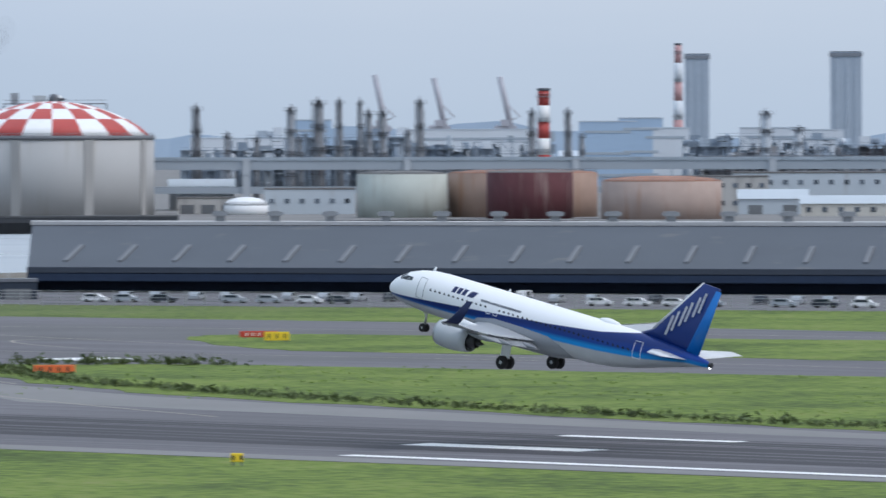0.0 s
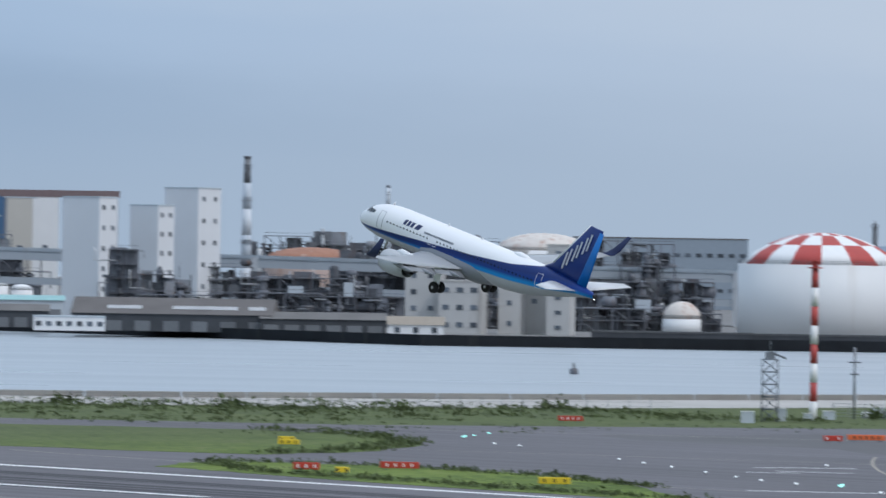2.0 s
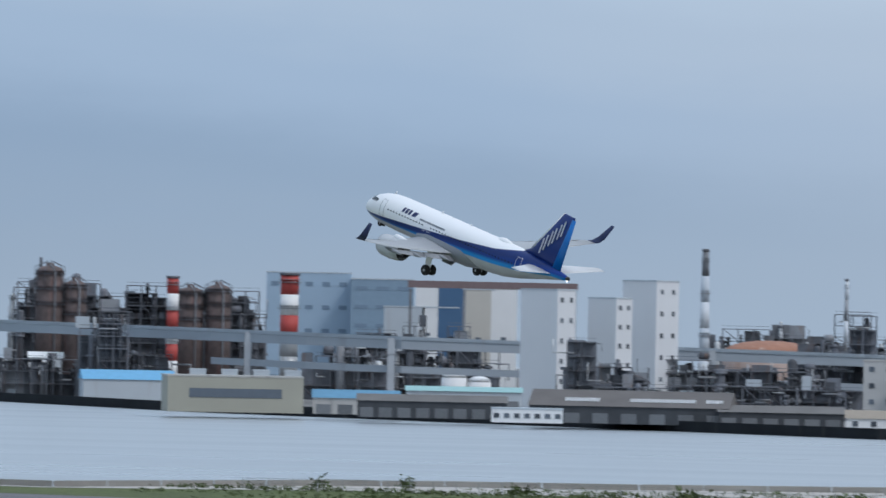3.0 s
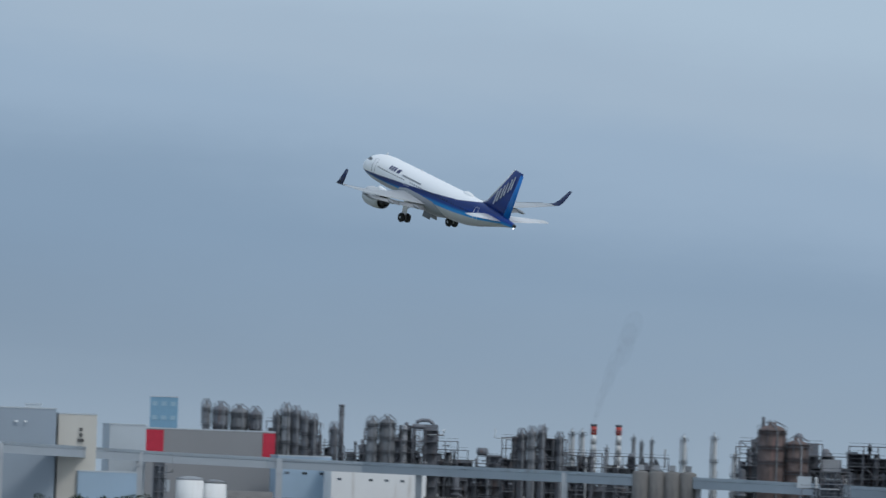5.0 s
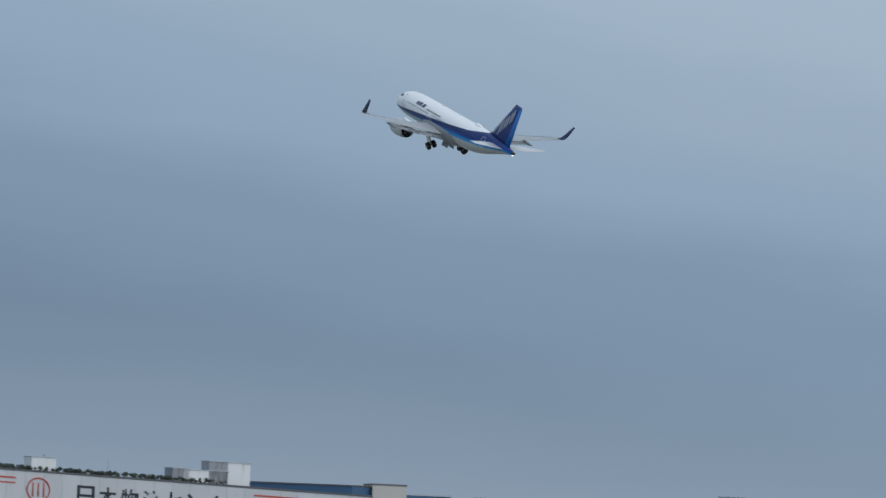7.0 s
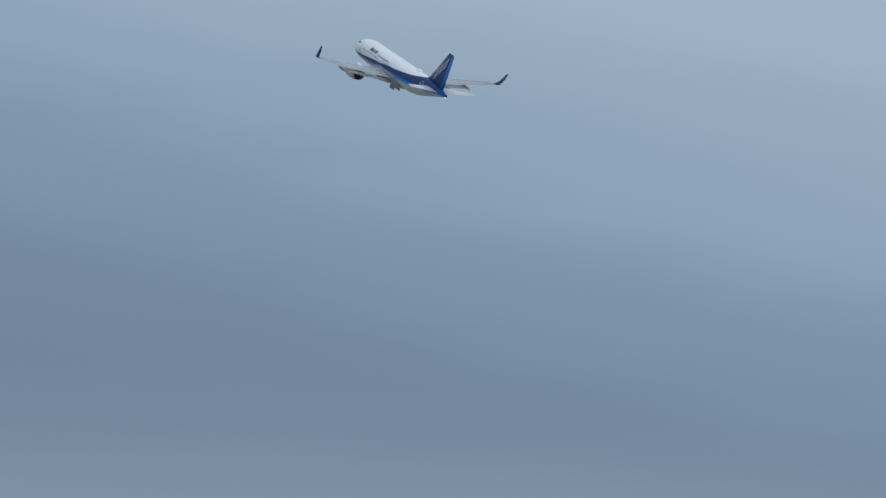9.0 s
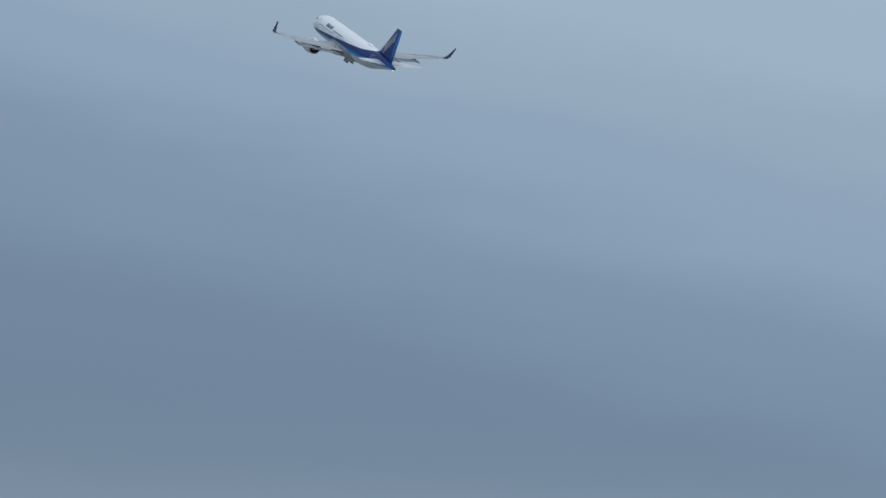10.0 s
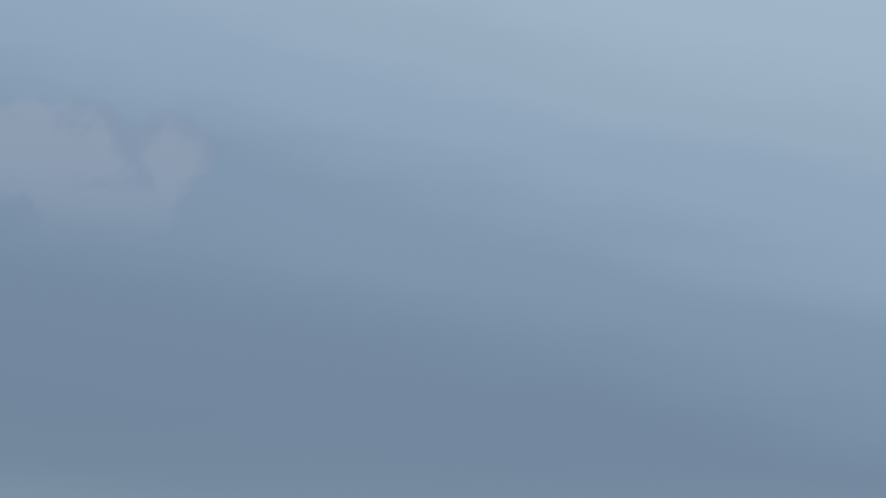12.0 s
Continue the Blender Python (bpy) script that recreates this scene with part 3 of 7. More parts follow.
    # cabin windows
    first = None
    for s in (1, -1):
        for k in range(43):
            x = 6.2 + 0.555 * k
            if 12.9 < x < 14.3:
                continue
            r, zc = hull(x)
            z = 0.42
            y = s * (r * 0.975) * math.sqrt(max(0.0, 1 - ((z - zc) / (r * 1.015)) ** 2))
            m = pose(17 - x, y, z, -s * 10)
            if first is None:
                bm = bmesh.new()
                box(bm, -0.115, 0.115, -0.012, 0.012, -0.165, 0.165)
                bmesh.ops.bevel(bm, geom=[e for e in bm.edges if abs(e.verts[0].co.y - e.verts[1].co.y) > 0.02], offset=0.08, segments=2, affect="EDGES")
                first = part("cabin_window", bm, GLASS(), a, "small dark cabin window", m)
            else:
                share("cabin_window", first, a, m)
    # doors: thin outlines
    for s in (1, -1):
        for x, w, zlo, zhi, col in ((4.95, 0.85, -0.55, 1.3, PLANE_GREY), (13.3, 0.5, -0.1, 0.95, PLANE_WHITE), (14.15, 0.5, -0.1, 0.95, PLANE_WHITE), (30.4, 0.8, -0.2, 1.35, PLANE_WHITE)):
            bm = bmesh.new()
            r0, zc = hull(x)

            def skin(xx, z):
                r, c = hull(xx)
                return Vector((17 - xx, s * (r * 0.975 + 0.006) * math.sqrt(max(0.01, 1 - ((z - c) / (r * 1.015)) ** 2)), z))
            pts = [skin(x - w / 2, z) for z in np.linspace(zlo, zhi, 6)] + [skin(x + w / 2, z) for z in np.linspace(zhi, zlo, 6)]
            tube(bm, pts + pts[:1], 0.03, 4)
            part("door_outline", bm, col, a, "painted outline of a cabin door")
    # plain bars where the titles stand
    NAVY = mat("title_navy", (0.05, 0.07, 0.2), 0.3, var=0.03)
    for s in (1, -1):
        for x0, w, zlo, zhi, slant in ((8.5, 0.45, 0.85, 1.4, 0.25), (9.1, 0.45, 0.85, 1.4, 0.25), (9.7, 0.45, 0.85, 1.4, 0.25), (10.4, 0.75, 0.85, 1.4, 0.55), (12.1, 4.8, 0.8, 1.0, 0.0)):
            bm = bmesh.new()
            grid = []
            nn = max(2, int(w / 0.4))
            for z in (zlo, (zlo + zhi) / 2, zhi):
                row = []
                for k in range(nn + 1):
                    x = x0 + w * k / nn + slant * (z - zlo)
                    r, c = hull(x)
                    row.append(bm.verts.new((17 - x, s * (r * 0.975 + 0.012) * math.sqrt(1 - ((z - c) / (r * 1.015 + 0.012)) ** 2), z)))
                grid.append(row)
            for ra, rb in zip(grid, grid[1:]):
                for k in range(nn):
                    f = (ra[k], ra[k + 1], rb[k + 1], rb[k])
                    bm.faces.new(f if s < 0 else f[::-1])
            bmesh.ops.solidify(bm, geom=bm.faces[:], thickness=0.008)
            part("title_bar", bm, NAVY if zhi - zlo > 0.3 else mat("title_grey", (0.35, 0.37, 0.42), 0.4, var=0.05), a, "plain navy bar of the painted title")
    # wings
    for s in (1, -1):
        bm = bmesh.new()

        def le(y):
            return 5.1 - (y - 1.9) * 0.5206

        def wz(y):
            f = (y - 1.9) / 15
            return -1.3 + 0.75 * f + 1.3 * f * f
        secs = []
        for y, te, th in ((0.5, -2.3, 0.95), (1.9, -2.2, 0.9), (4.2, -2.25, 0.7), (6.4, -2.3, 0.52), (9.0, -2.9, 0.4), (11.5, -3.45, 0.3), (14.2, -4.1, 0.22), (16.9, -4.75, 0.15)):
            secs.append(((le(y) if y > 1 else 5.8, s * y, wz(y) - 0.1), (te, s * y, wz(y) + 0.05), th, (0, 0, 1)))
        wing_mesh(bm, secs)
        wing = part("wing", bm, mat("wing_grey", (0.36, 0.38, 0.4), 0.3, var=0.05, scale=0.6), a, "light grey swept wing")
        bm = bmesh.new()
        wing_mesh(bm, [((-2.9, s * 16.9, 0.65), (-4.75, s * 16.9, 0.8), 0.15, (0, 0, 1)), ((-3.5, s * 17.3, 0.88), (-5.0, s * 17.3, 0.93), 0.12, (0, -s * 0.6, 0.8)),
                       ((-4.3, s * 17.52, 1.5), (-5.55, s * 17.52, 1.52), 0.1, (0, -s, 0.15)), ((-5.9, s * 17.85, 3.3), (-6.5, s * 17.85, 3.3), 0.06, (0, -s, 0.1))])
        part("winglet", bm, mat("winglet_navy", (0.008, 0.016, 0.07), 0.35, var=0.05), wing, "deep blue upturned wing tip")
        # slats and flaps, lowered a little
        for y0, y1, drop in ((2.3, 6.3, 0.3), (6.5, 11.6, 0.24)):
            bm = bmesh.new()
            za, zb = wz(y0), wz(y1)
            ta, tb = (-2.25, -2.3) if y0 < 6 else (-2.32, -3.5)
            wing_mesh(bm, [((ta + 0.35, s * y0, za - 0.22), (ta - 0.95, s * y0, za - 0.22 - drop * 1.4), 0.2, (0, 0, 1)), ((tb + 0.3, s * y1, zb - 0.2), (tb - 0.7, s * y1, zb - 0.2 - drop), 0.14, (0, 0, 1))])
            part("flap", bm, PLANE_GREY, wing, "lowered trailing flap")
        for y0, y1 in ((2.4, 4.8), (6.8, 9.2), (9.25, 11.6), (11.65, 14.0), (14.05, 16.4)):
            bm = bmesh.new()
            za, zb = wz(y0), wz(y1)
            wing_mesh(bm, [((le(y0) + 0.42, s * y0, za - 0.28), (le(y0) - 0.3, s * y0, za + 0.06), 0.14, (0, 0, 1)), ((le(y1) + 0.22, s * y1, zb - 0.16), (le(y1) - 0.15, s * y1, zb + 0.03), 0.08, (0, 0, 1))])
            part("slat", bm, PLANE_WHITE, wing, "lowered leading-edge slat")
        for y, x in ((3.9, -2.7), (8.4, -3.2), (11.9, -4.0)):
            bm = bmesh.new()
            z = wz(y) - 0.36
            lathe(bm, [(0.03, -1.35), (0.16, -0.8), (0.24, 0), (0.2, 1.0), (0.05, 2.0)], 12, axis="x", x0=x, cy=s * y, z0=z)
            part("flap_fairing", bm, PLANE_GREY, wing, "flap track fairing")
        # engine
        bm2 = bmesh.new()
        rings = []
        prof = [(0.97, -0.9), (0.99, -0.2), (1.06, 0.0), (1.15, 0.02), (1.24, -0.25), (1.31, -1.0), (1.31, -2.0), (1.2, -3.0), (1.03, -3.75), (0.99, -3.75), (1.0, -3.2), (0.98, -2.6)]
        for r, x in prof:
            rings.append([bm2.verts.new((x, r * math.cos(2 * math.pi * k / 32), r * math.sin(2 * math.pi * k / 32))) for k in range(32)])
        for i, (p, q) in enumerate(zip(rings, rings[1:])):
            for k in range(32):
                f = bm2.faces.new((p[k], p[(k + 1) % 32], q[(k + 1) % 32], q[k]))
                f.smooth = True
                f.material_index = 1 if i in (1, 2, 3) else 0
        bmesh.ops.recalc_face_normals(bm2, faces=bm2.faces)
        # white cowl given a mid grey that holds its shaded look
        eng = part("engine_cowl", bm2, [mat("cowl_shaded_paint", (0.46, 0.48, 0.5), 0.3, var=0.04), METAL], a, "white engine cowl greyed for shade, with bare lip", pose(5.8, s * 5.75, -2.3))
        bm = bmesh.new()
        lathe(bm, [(0.98, -2.3), (0.98, -2.6), (0.3, -2.6), (0.1, -2.5)], 32, axis="x")
        part("fan_duct", bm, DARKMETAL, eng, "dark fan duct")
        bm = bmesh.new()
        lathe(bm, [(0.72, -2.5), (0.7, -3.6), (0.52, -4.45), (0.48, -4.45), (0.46, -4.0)], 24, axis="x")
        part("core_nozzle", bm, DARKMETAL, eng, "dark core nozzle")
        bm = bmesh.new()
        lathe(bm, [(0.34, -3.9), (0.3, -4.5), (0.05, -5.2)], 16, axis="x")
        part("exhaust_plug", bm, DARKMETAL, eng, "exhaust plug")
        bm = bmesh.new()
        lathe(bm, [(0.97, -0.85), (0.97, -0.95), (0.3, -0.95), (0.05, -0.45)], 24, axis="x")
        part("fan", bm, DARKMETAL, eng, "dark fan face")
        bm = bmesh.new()
        wing_mesh(bm, [((0.2 - 1.2, 0, 1.2), (-4.6, 0, 0.6), 0.4, (0, 1, 0)), ((-2.2, 0, 1.75), (-6.2, 0, 1.35), 0.34, (0, 1, 0))])
        part("pylon", bm, PLANE_WHITE, eng, "white engine pylon")
        # tailplane
        bm = bmesh.new()
        wing_mesh(bm, [((-14.2, s * 0.4, 0.85), (-18.4, s * 0.4, 0.85), 0.4, (0, 0, 1)), ((-18.0, s * 6.22, 1.5), (-19.6, s * 6.22, 1.5), 0.14, (0, 0, 1))])
        part("tailplane", bm, mat("tail_grey", (0.62, 0.64, 0.66), 0.35, var=0.04), a, "pale grey tailplane")
    # fin
    bm = bmesh.new()
    wing_mesh(bm, [((-11.8, 0, 1.75), (-19.0, 0, 1.15), 0.3, (0, 1, 0)), ((-13.6, 0, 2.6), (-18.95, 0, 2.0), 0.42, (0, 1, 0)), ((-18.25, 0, 7.95), (-20.3, 0, 7.85), 0.2, (0, 1, 0))])
    fin = part("fin", bm, PLANE_BLUE, a, "deep blue tail fin")
    bm = bmesh.new()
    wing_mesh(bm, [((-17.7, 0, 1.5), (-19.25, 0, 1.3), 0.3, (0, 1, 0)), ((-19.8, 0, 7.6), (-20.42, 0, 7.55), 0.16, (0, 1, 0))])
    part("rudder", bm, PLANE_SKY, fin, "lighter blue rudder edge")
    # emblem: six plain white bars in three pairs, stepping up the fin
    for s in (1, -1):
        for k in range(6):
            bm = bmesh.new()
            xc, zc = -15.6 - 0.56 * k - 0.16 * (k // 2), 3.45 + 0.5 * k + 0.12 * (k // 2)
            hh, wd, sl = 0.95, 0.27, -0.45
            vs = []
            for x, z in ((xc + wd / 2 - sl / 2, zc - hh), (xc - wd / 2 - sl / 2, zc - hh), (xc - wd / 2 + sl / 2, zc + hh), (xc + wd / 2 + sl / 2, zc + hh)):
                vs.append(bm.verts.new((x, s * (0.34 - 0.17 * (z - 2.6) / 5.35), z)))
            bm.faces.new(vs if s < 0 else vs[::-1])
            bmesh.ops.solidify(bm, geom=bm.faces[:], thickness=0.03)
            part("emblem_bar", bm, PLANE_WHITE, fin, "broad slanted white bar of the emblem")
    # white leading edge of the fin
    bm = bmesh.new()
    wing_mesh(bm, [((-13.55, 0, 2.66), (-13.95, 0, 2.62), 0.3, (0, 1, 0)), ((-18.2, 0, 7.97), (-18.45, 0, 7.96), 0.16, (0, 1, 0))])
    part("leading_edge", bm, PLANE_WHITE, fin, "pale bare leading edge")
    # landing gear, each turning on its hinge
    gear = {}
    for s in (1, -1):
        bm = bmesh.new()
        tube(bm, [(0, 0, 0.1), (0, s * -0.02, -1.2), (0, 0, -2.25)], 0.15, 10)
        tube(bm, [(0, 0, -1.2), (-0.35, 0, -1.7), (0, 0, -2.2)], 0.05, 6)
        tube(bm, [(0, 0, -1.0), (0.1, -s * 1.5, -0.1)], 0.07, 6)
        tube(bm, [(0, -0.55, -2.2), (0, 0.55, -2.2)], 0.1, 8)
        g = part("main_gear", bm, METAL, a, "grey main landing gear leg", pose(-0.7, s * 3.8, -1.45))
        wheel_pair("wheel", g, 0.62, 0.47, 0.46, pose(0, 0, -2.2))
        bm = bmesh.new()
        box(bm, -0.55, 0.5, s * 0.24 - 0.03, s * 0.24 + 0.03, -1.7, 0.05)
        part("leg_door", bm, PLANE_WHITE, g, "white gear leg door")
        gear["main", s] = g
        bm = bmesh.new()
        box(bm, -0.95, 0.95, -0.04, 0.04, -1.5, 0.0)
        gear["door", s] = part("belly_door", bm, PLANE_GREY, a, "grey belly door", pose(-0.9, s * 0.35, -1.85))
    bm = bmesh.new()
    tube(bm, [(0, 0, 0.2), (0.03, 0, -1.7)], 0.11, 10)
    tube(bm, [(0.03, -0.35, -1.7), (0.03, 0.35, -1.7)], 0.07, 8)
    tube(bm, [(0, 0, -0.7), (0.8, 0, 0.1)], 0.05, 6)
    g = part("nose_gear", bm, METAL, a, "grey nose gear leg", pose(12.2, 0, -1.75))
    wheel_pair("wheel", g, 0.4, 0.25, 0.24, pose(0.03, 0, -1.7))
    gear["nose"] = g
    return a, gear


PLANE, GEAR = airliner()
# ---- builders for the far bank ----


def storage_tank(az, d, r, rim, apex, wall, roof, label, check=None, base=0.6, ribs=0, rimband=None, rows=3, sect=24):
    t = thing("storage_tank", polar(az, d, base), label, "storage tank", "storage tanks")
    bm = bmesh.new()
    h = rim - base
    lathe(bm, [(r, 0), (r, h * 0.5), (r, h)], 64)
    part("tank_wall", bm, wall, t)
    bm = bmesh.new()
    rise = apex - rim
    prof = []
    for k in range(rows * 2 + 1):
        f = k / (rows * 2)
        prof.append((max(0.4, r * 0.985 * math.cos(f * math.pi / 2 * 0.97)) if check is None else max(0.5, r * 0.97 * (1 - f)), h + rise * (math.sin(f * math.pi / 2) if check is None else 1 - (1 - f) ** 2 * 1.0)))
    if check:
        prof = [(r * 0.97 * (1 - f * 0.985), h + rise * (1 - (1 - f) ** 2) ** 0.85) for f in [k / (rows * 2) for k in range(rows * 2 + 1)]]
    rings, fs = lathe(bm, prof, sect * (2 if check else 2))
    if check:
        seg = sect * 2
        for i, f in enumerate(fs):
            ring, k = divmod(i, seg)
            f.material_index = 1 if (ring // 2 + k // 2) % 2 else 0
    part("tank_roof", bm, [roof, check or roof], t, "checkered dome roof" if check else "")
    if rimband:
        bm = bmesh.new()
        lathe(bm, [(r + 0.25, h - 1.0), (r + 0.25, h + 0.25), (r - 0.6, h + 0.3)], 64)
        part("rim_band", bm, rimband, t)
    bm = bmesh.new()
    n = 40
    for k in range(n):
        a = 2 * math.pi * k / n
        box(bm, r * math.cos(a) - 0.06, r * math.cos(a) + 0.06, r * math.sin(a) - 0.06, r * math.sin(a) + 0.06, h, h + 1.1)
    for zz in (h + 0.55, h + 1.1):
        tube(bm, [(r * math.cos(2 * math.pi * k / n), r * math.sin(2 * math.pi * k / n), zz) for k in range(n + 1)], 0.05, 4)
    part("guard_rail", bm, GREYSTEEL(), t, "thin steel guard rail")
    for k in range(ribs):
        a = radians(-90 - 62 + 124 * k / max(1, ribs - 1))
        bm = bmesh.new()
        box(bm, -1.5, 1.5, -0.3, 0.25, 0, h - 1)
        part("buttress", bm, mat("buttress_grey", (0.36, 0.355, 0.345), 0.85, var=0.08, scale=0.1), t, "concrete buttress", Matrix.Translation((r * math.cos(a), r * math.sin(a), 0)) @ Matrix.Rotation(a + math.pi / 2, 4, "Z"))
    return t


def building(az, d, w, depth, z1, wall, roof, label, name="industrial_building", turn=0.0, z0=0.6, gable=0.0, rows=0, cols=0, win=(1.6, 1.3), glass=None, doors=0, cat="building", seed=0, side=True):
    """A box or gabled building whose front wall stands d metres off; windows and doors are parts of their own."""
    if len(label.split()) < 4:
        label += " on the far bank"
    b = thing(name, polar(az, d, z0, turn), label, cat)
    h = z1 - z0 - gable
    bm = bmesh.new()
    box(bm, -w / 2, w / 2, 0, depth, 0, h)
    part("wall", bm, wall, b)
    bm = bmesh.new()
    if gable:
        for x0, x1 in ((-w / 2 - 0.4, w / 2 + 0.4),):
            vs = [bm.verts.new(v) for v in ((x0, -0.5, h), (x1, -0.5, h), (x1, depth + 0.5, h), (x0, depth + 0.5, h), (x0, depth / 2, h + gable), (x1, depth / 2, h + gable))]
            for q in ((0, 1, 5, 4), (2, 3, 4, 5), (0, 4, 3), (1, 2, 5), (3, 2, 1, 0)):
                bm.faces.new([vs[k] for k in q])
    else:
        box(bm, -w / 2 - 0.15, w / 2 + 0.15, -0.15, depth + 0.15, h, h + 0.5)
        box(bm, -w / 2 + 0.3, w / 2 - 0.3, 0.3, depth - 0.3, h + 0.5, h + 0.52)
    part("roof", bm, roof, b)
    rng = random.Random(seed + int(az * 100))
    first = None
    for i in range(rows):
        for j in range(cols):
            if rng.random() < 0.12:
                continue
            x = -w / 2 + w * (j + 0.5) / cols
            z = h * (i + 0.55) / rows
            m = pose(x, -0.05, z)
            if first is None:
                bm = bmesh.new()
                box(bm, -win[0] / 2, win[0] / 2, -0.04, 0.12, -win[1] / 2, win[1] / 2)
                box(bm, -win[0] / 2 - 0.1, win[0] / 2 + 0.1, -0.12, 0.1, -win[1] / 2 - 0.15, -win[1] / 2 - 0.02)
                first = part("window", bm, glass or mat("pane_grey", (0.1, 0.12, 0.145), 0.3, var=0.1, rnd=0.5), b, "", m)
            else:
                share("window", first, b, m)
    for k in range(doors):
        bm = bmesh.new()
        x = -w / 2 + w * (k + 0.5) / doors
        dw = min(4.5, w / doors * 0.7)
        box(bm, x - dw / 2, x + dw / 2, -0.12, 0.1, 0.05, min(4.5, h * 0.6))
        part("shutter_door", bm, mat("shutter_grey", (0.16, 0.17, 0.18), 0.6, var=0.15, scale=1.5, rnd=0.2), b, "dark grey roller shutter")
    return b


def column(az, d, w, z1, material, label="tall refinery column with platforms", base=0.6, platforms=4, seed=0, name="refinery_column"):
    rng = random.Random(seed + int(az * 1000))
    t = thing(name, polar(az, d, base), label, "refinery column", "refinery columns")
    h, r = z1 - base, w / 2 * 0.72
    bm = bmesh.new()
    lathe(bm, [(r, 0), (r, h * 0.55), (r * 0.86, h * 0.58), (r * 0.86, h * 0.93), (r * 0.5, h * 0.97), (r * 0.15, h)], 16)
    part("shell", bm, material, t)
    for k in range(platforms):
        z = h * (0.3 + 0.66 * k / max(1, platforms - 1)) - 0.6
        bm = bmesh.new()
        lathe(bm, [(r * 1.55, z), (r * 1.55, z + 0.2)], 12)
        for q in range(8):
            a = 2 * math.pi * q / 8
            box(bm, r * 1.5 * math.cos(a) - 0.05, r * 1.5 * math.cos(a) + 0.05, r * 1.5 * math.sin(a) - 0.05, r * 1.5 * math.sin(a) + 0.05, z + 0.2, z + 1.3)
        lathe(bm, [(r * 1.52, z + 1.2), (r * 1.52, z + 1.3)], 12)
        part("platform", bm, DARKSTEEL(), t)
    bm = bmesh.new()
    s = rng.choice((-1, 1))
    tube(bm, [(s * r * 1.2, -0.3, 0), (s * r * 1.2, -0.3, h * 0.96), (0, 0, h + 0.6)], 0.22, 6)
    tube(bm, [(-s * r * 1.1, -r * 0.5, 0), (-s * r * 1.1, -r * 0.5, h * rng.uniform(0.6, 0.9))], 0.15, 6)
    part("riser_pipe", bm, GREYSTEEL(), t)
    bm = bmesh.new()
    for sx in (-0.22, 0.22):
        box(bm, sx - 0.04, sx + 0.04, -r - 0.25, -r - 0.17, 0, h * 0.95)
    for k in range(int(h / 1.2)):
        box(bm, -0.22, 0.22, -r - 0.24, -r - 0.18, k * 1.2, k * 1.2 + 0.06)
    part("ladder", bm, DARKSTEEL(), t)
    return t


def stack(az, d, w, z1, mats, label, base=0.6, taper=0.75, cap=None, name="chimney_stack", bands=None, lattice=False):
    """A chimney or mast in painted bands."""
    t = thing(name, polar(az, d, base), label, "chimney")
    h = z1 - base
    n = bands or len(mats)
    for k in range(n):
        f0, f1 = k / n, (k + 1) / n
        r0, r1 = w / 2 * (1 - (1 - taper) * f0), w / 2 * (1 - (1 - taper) * f1)
        bm = bmesh.new()
        lathe(bm, [(r0, h * f0), (r1, h * f1)], 20)
        part("painted_band", bm, mats[k % len(mats)], t)
    bm = bmesh.new()
    rt = w / 2 * taper
    lathe(bm, [(rt * 1.12, h - 0.6), (rt * 1.15, h + 0.3), (rt * 0.9, h + 0.35)], 20)
    part("rim", bm, cap or DARKSTEEL(), t)
    for f in (0.45, 0.72, 0.93):
        r = w / 2 * (1 - (1 - taper) * f) * 1.35
        bm = bmesh.new()
        lathe(bm, [(r, h * f), (r, h * f + 0.2)], 14)
        lathe(bm, [(r, h * f + 1.0), (r, h * f + 1.12)], 14)
        part("gallery", bm, GREYSTEEL(), t)
    return t


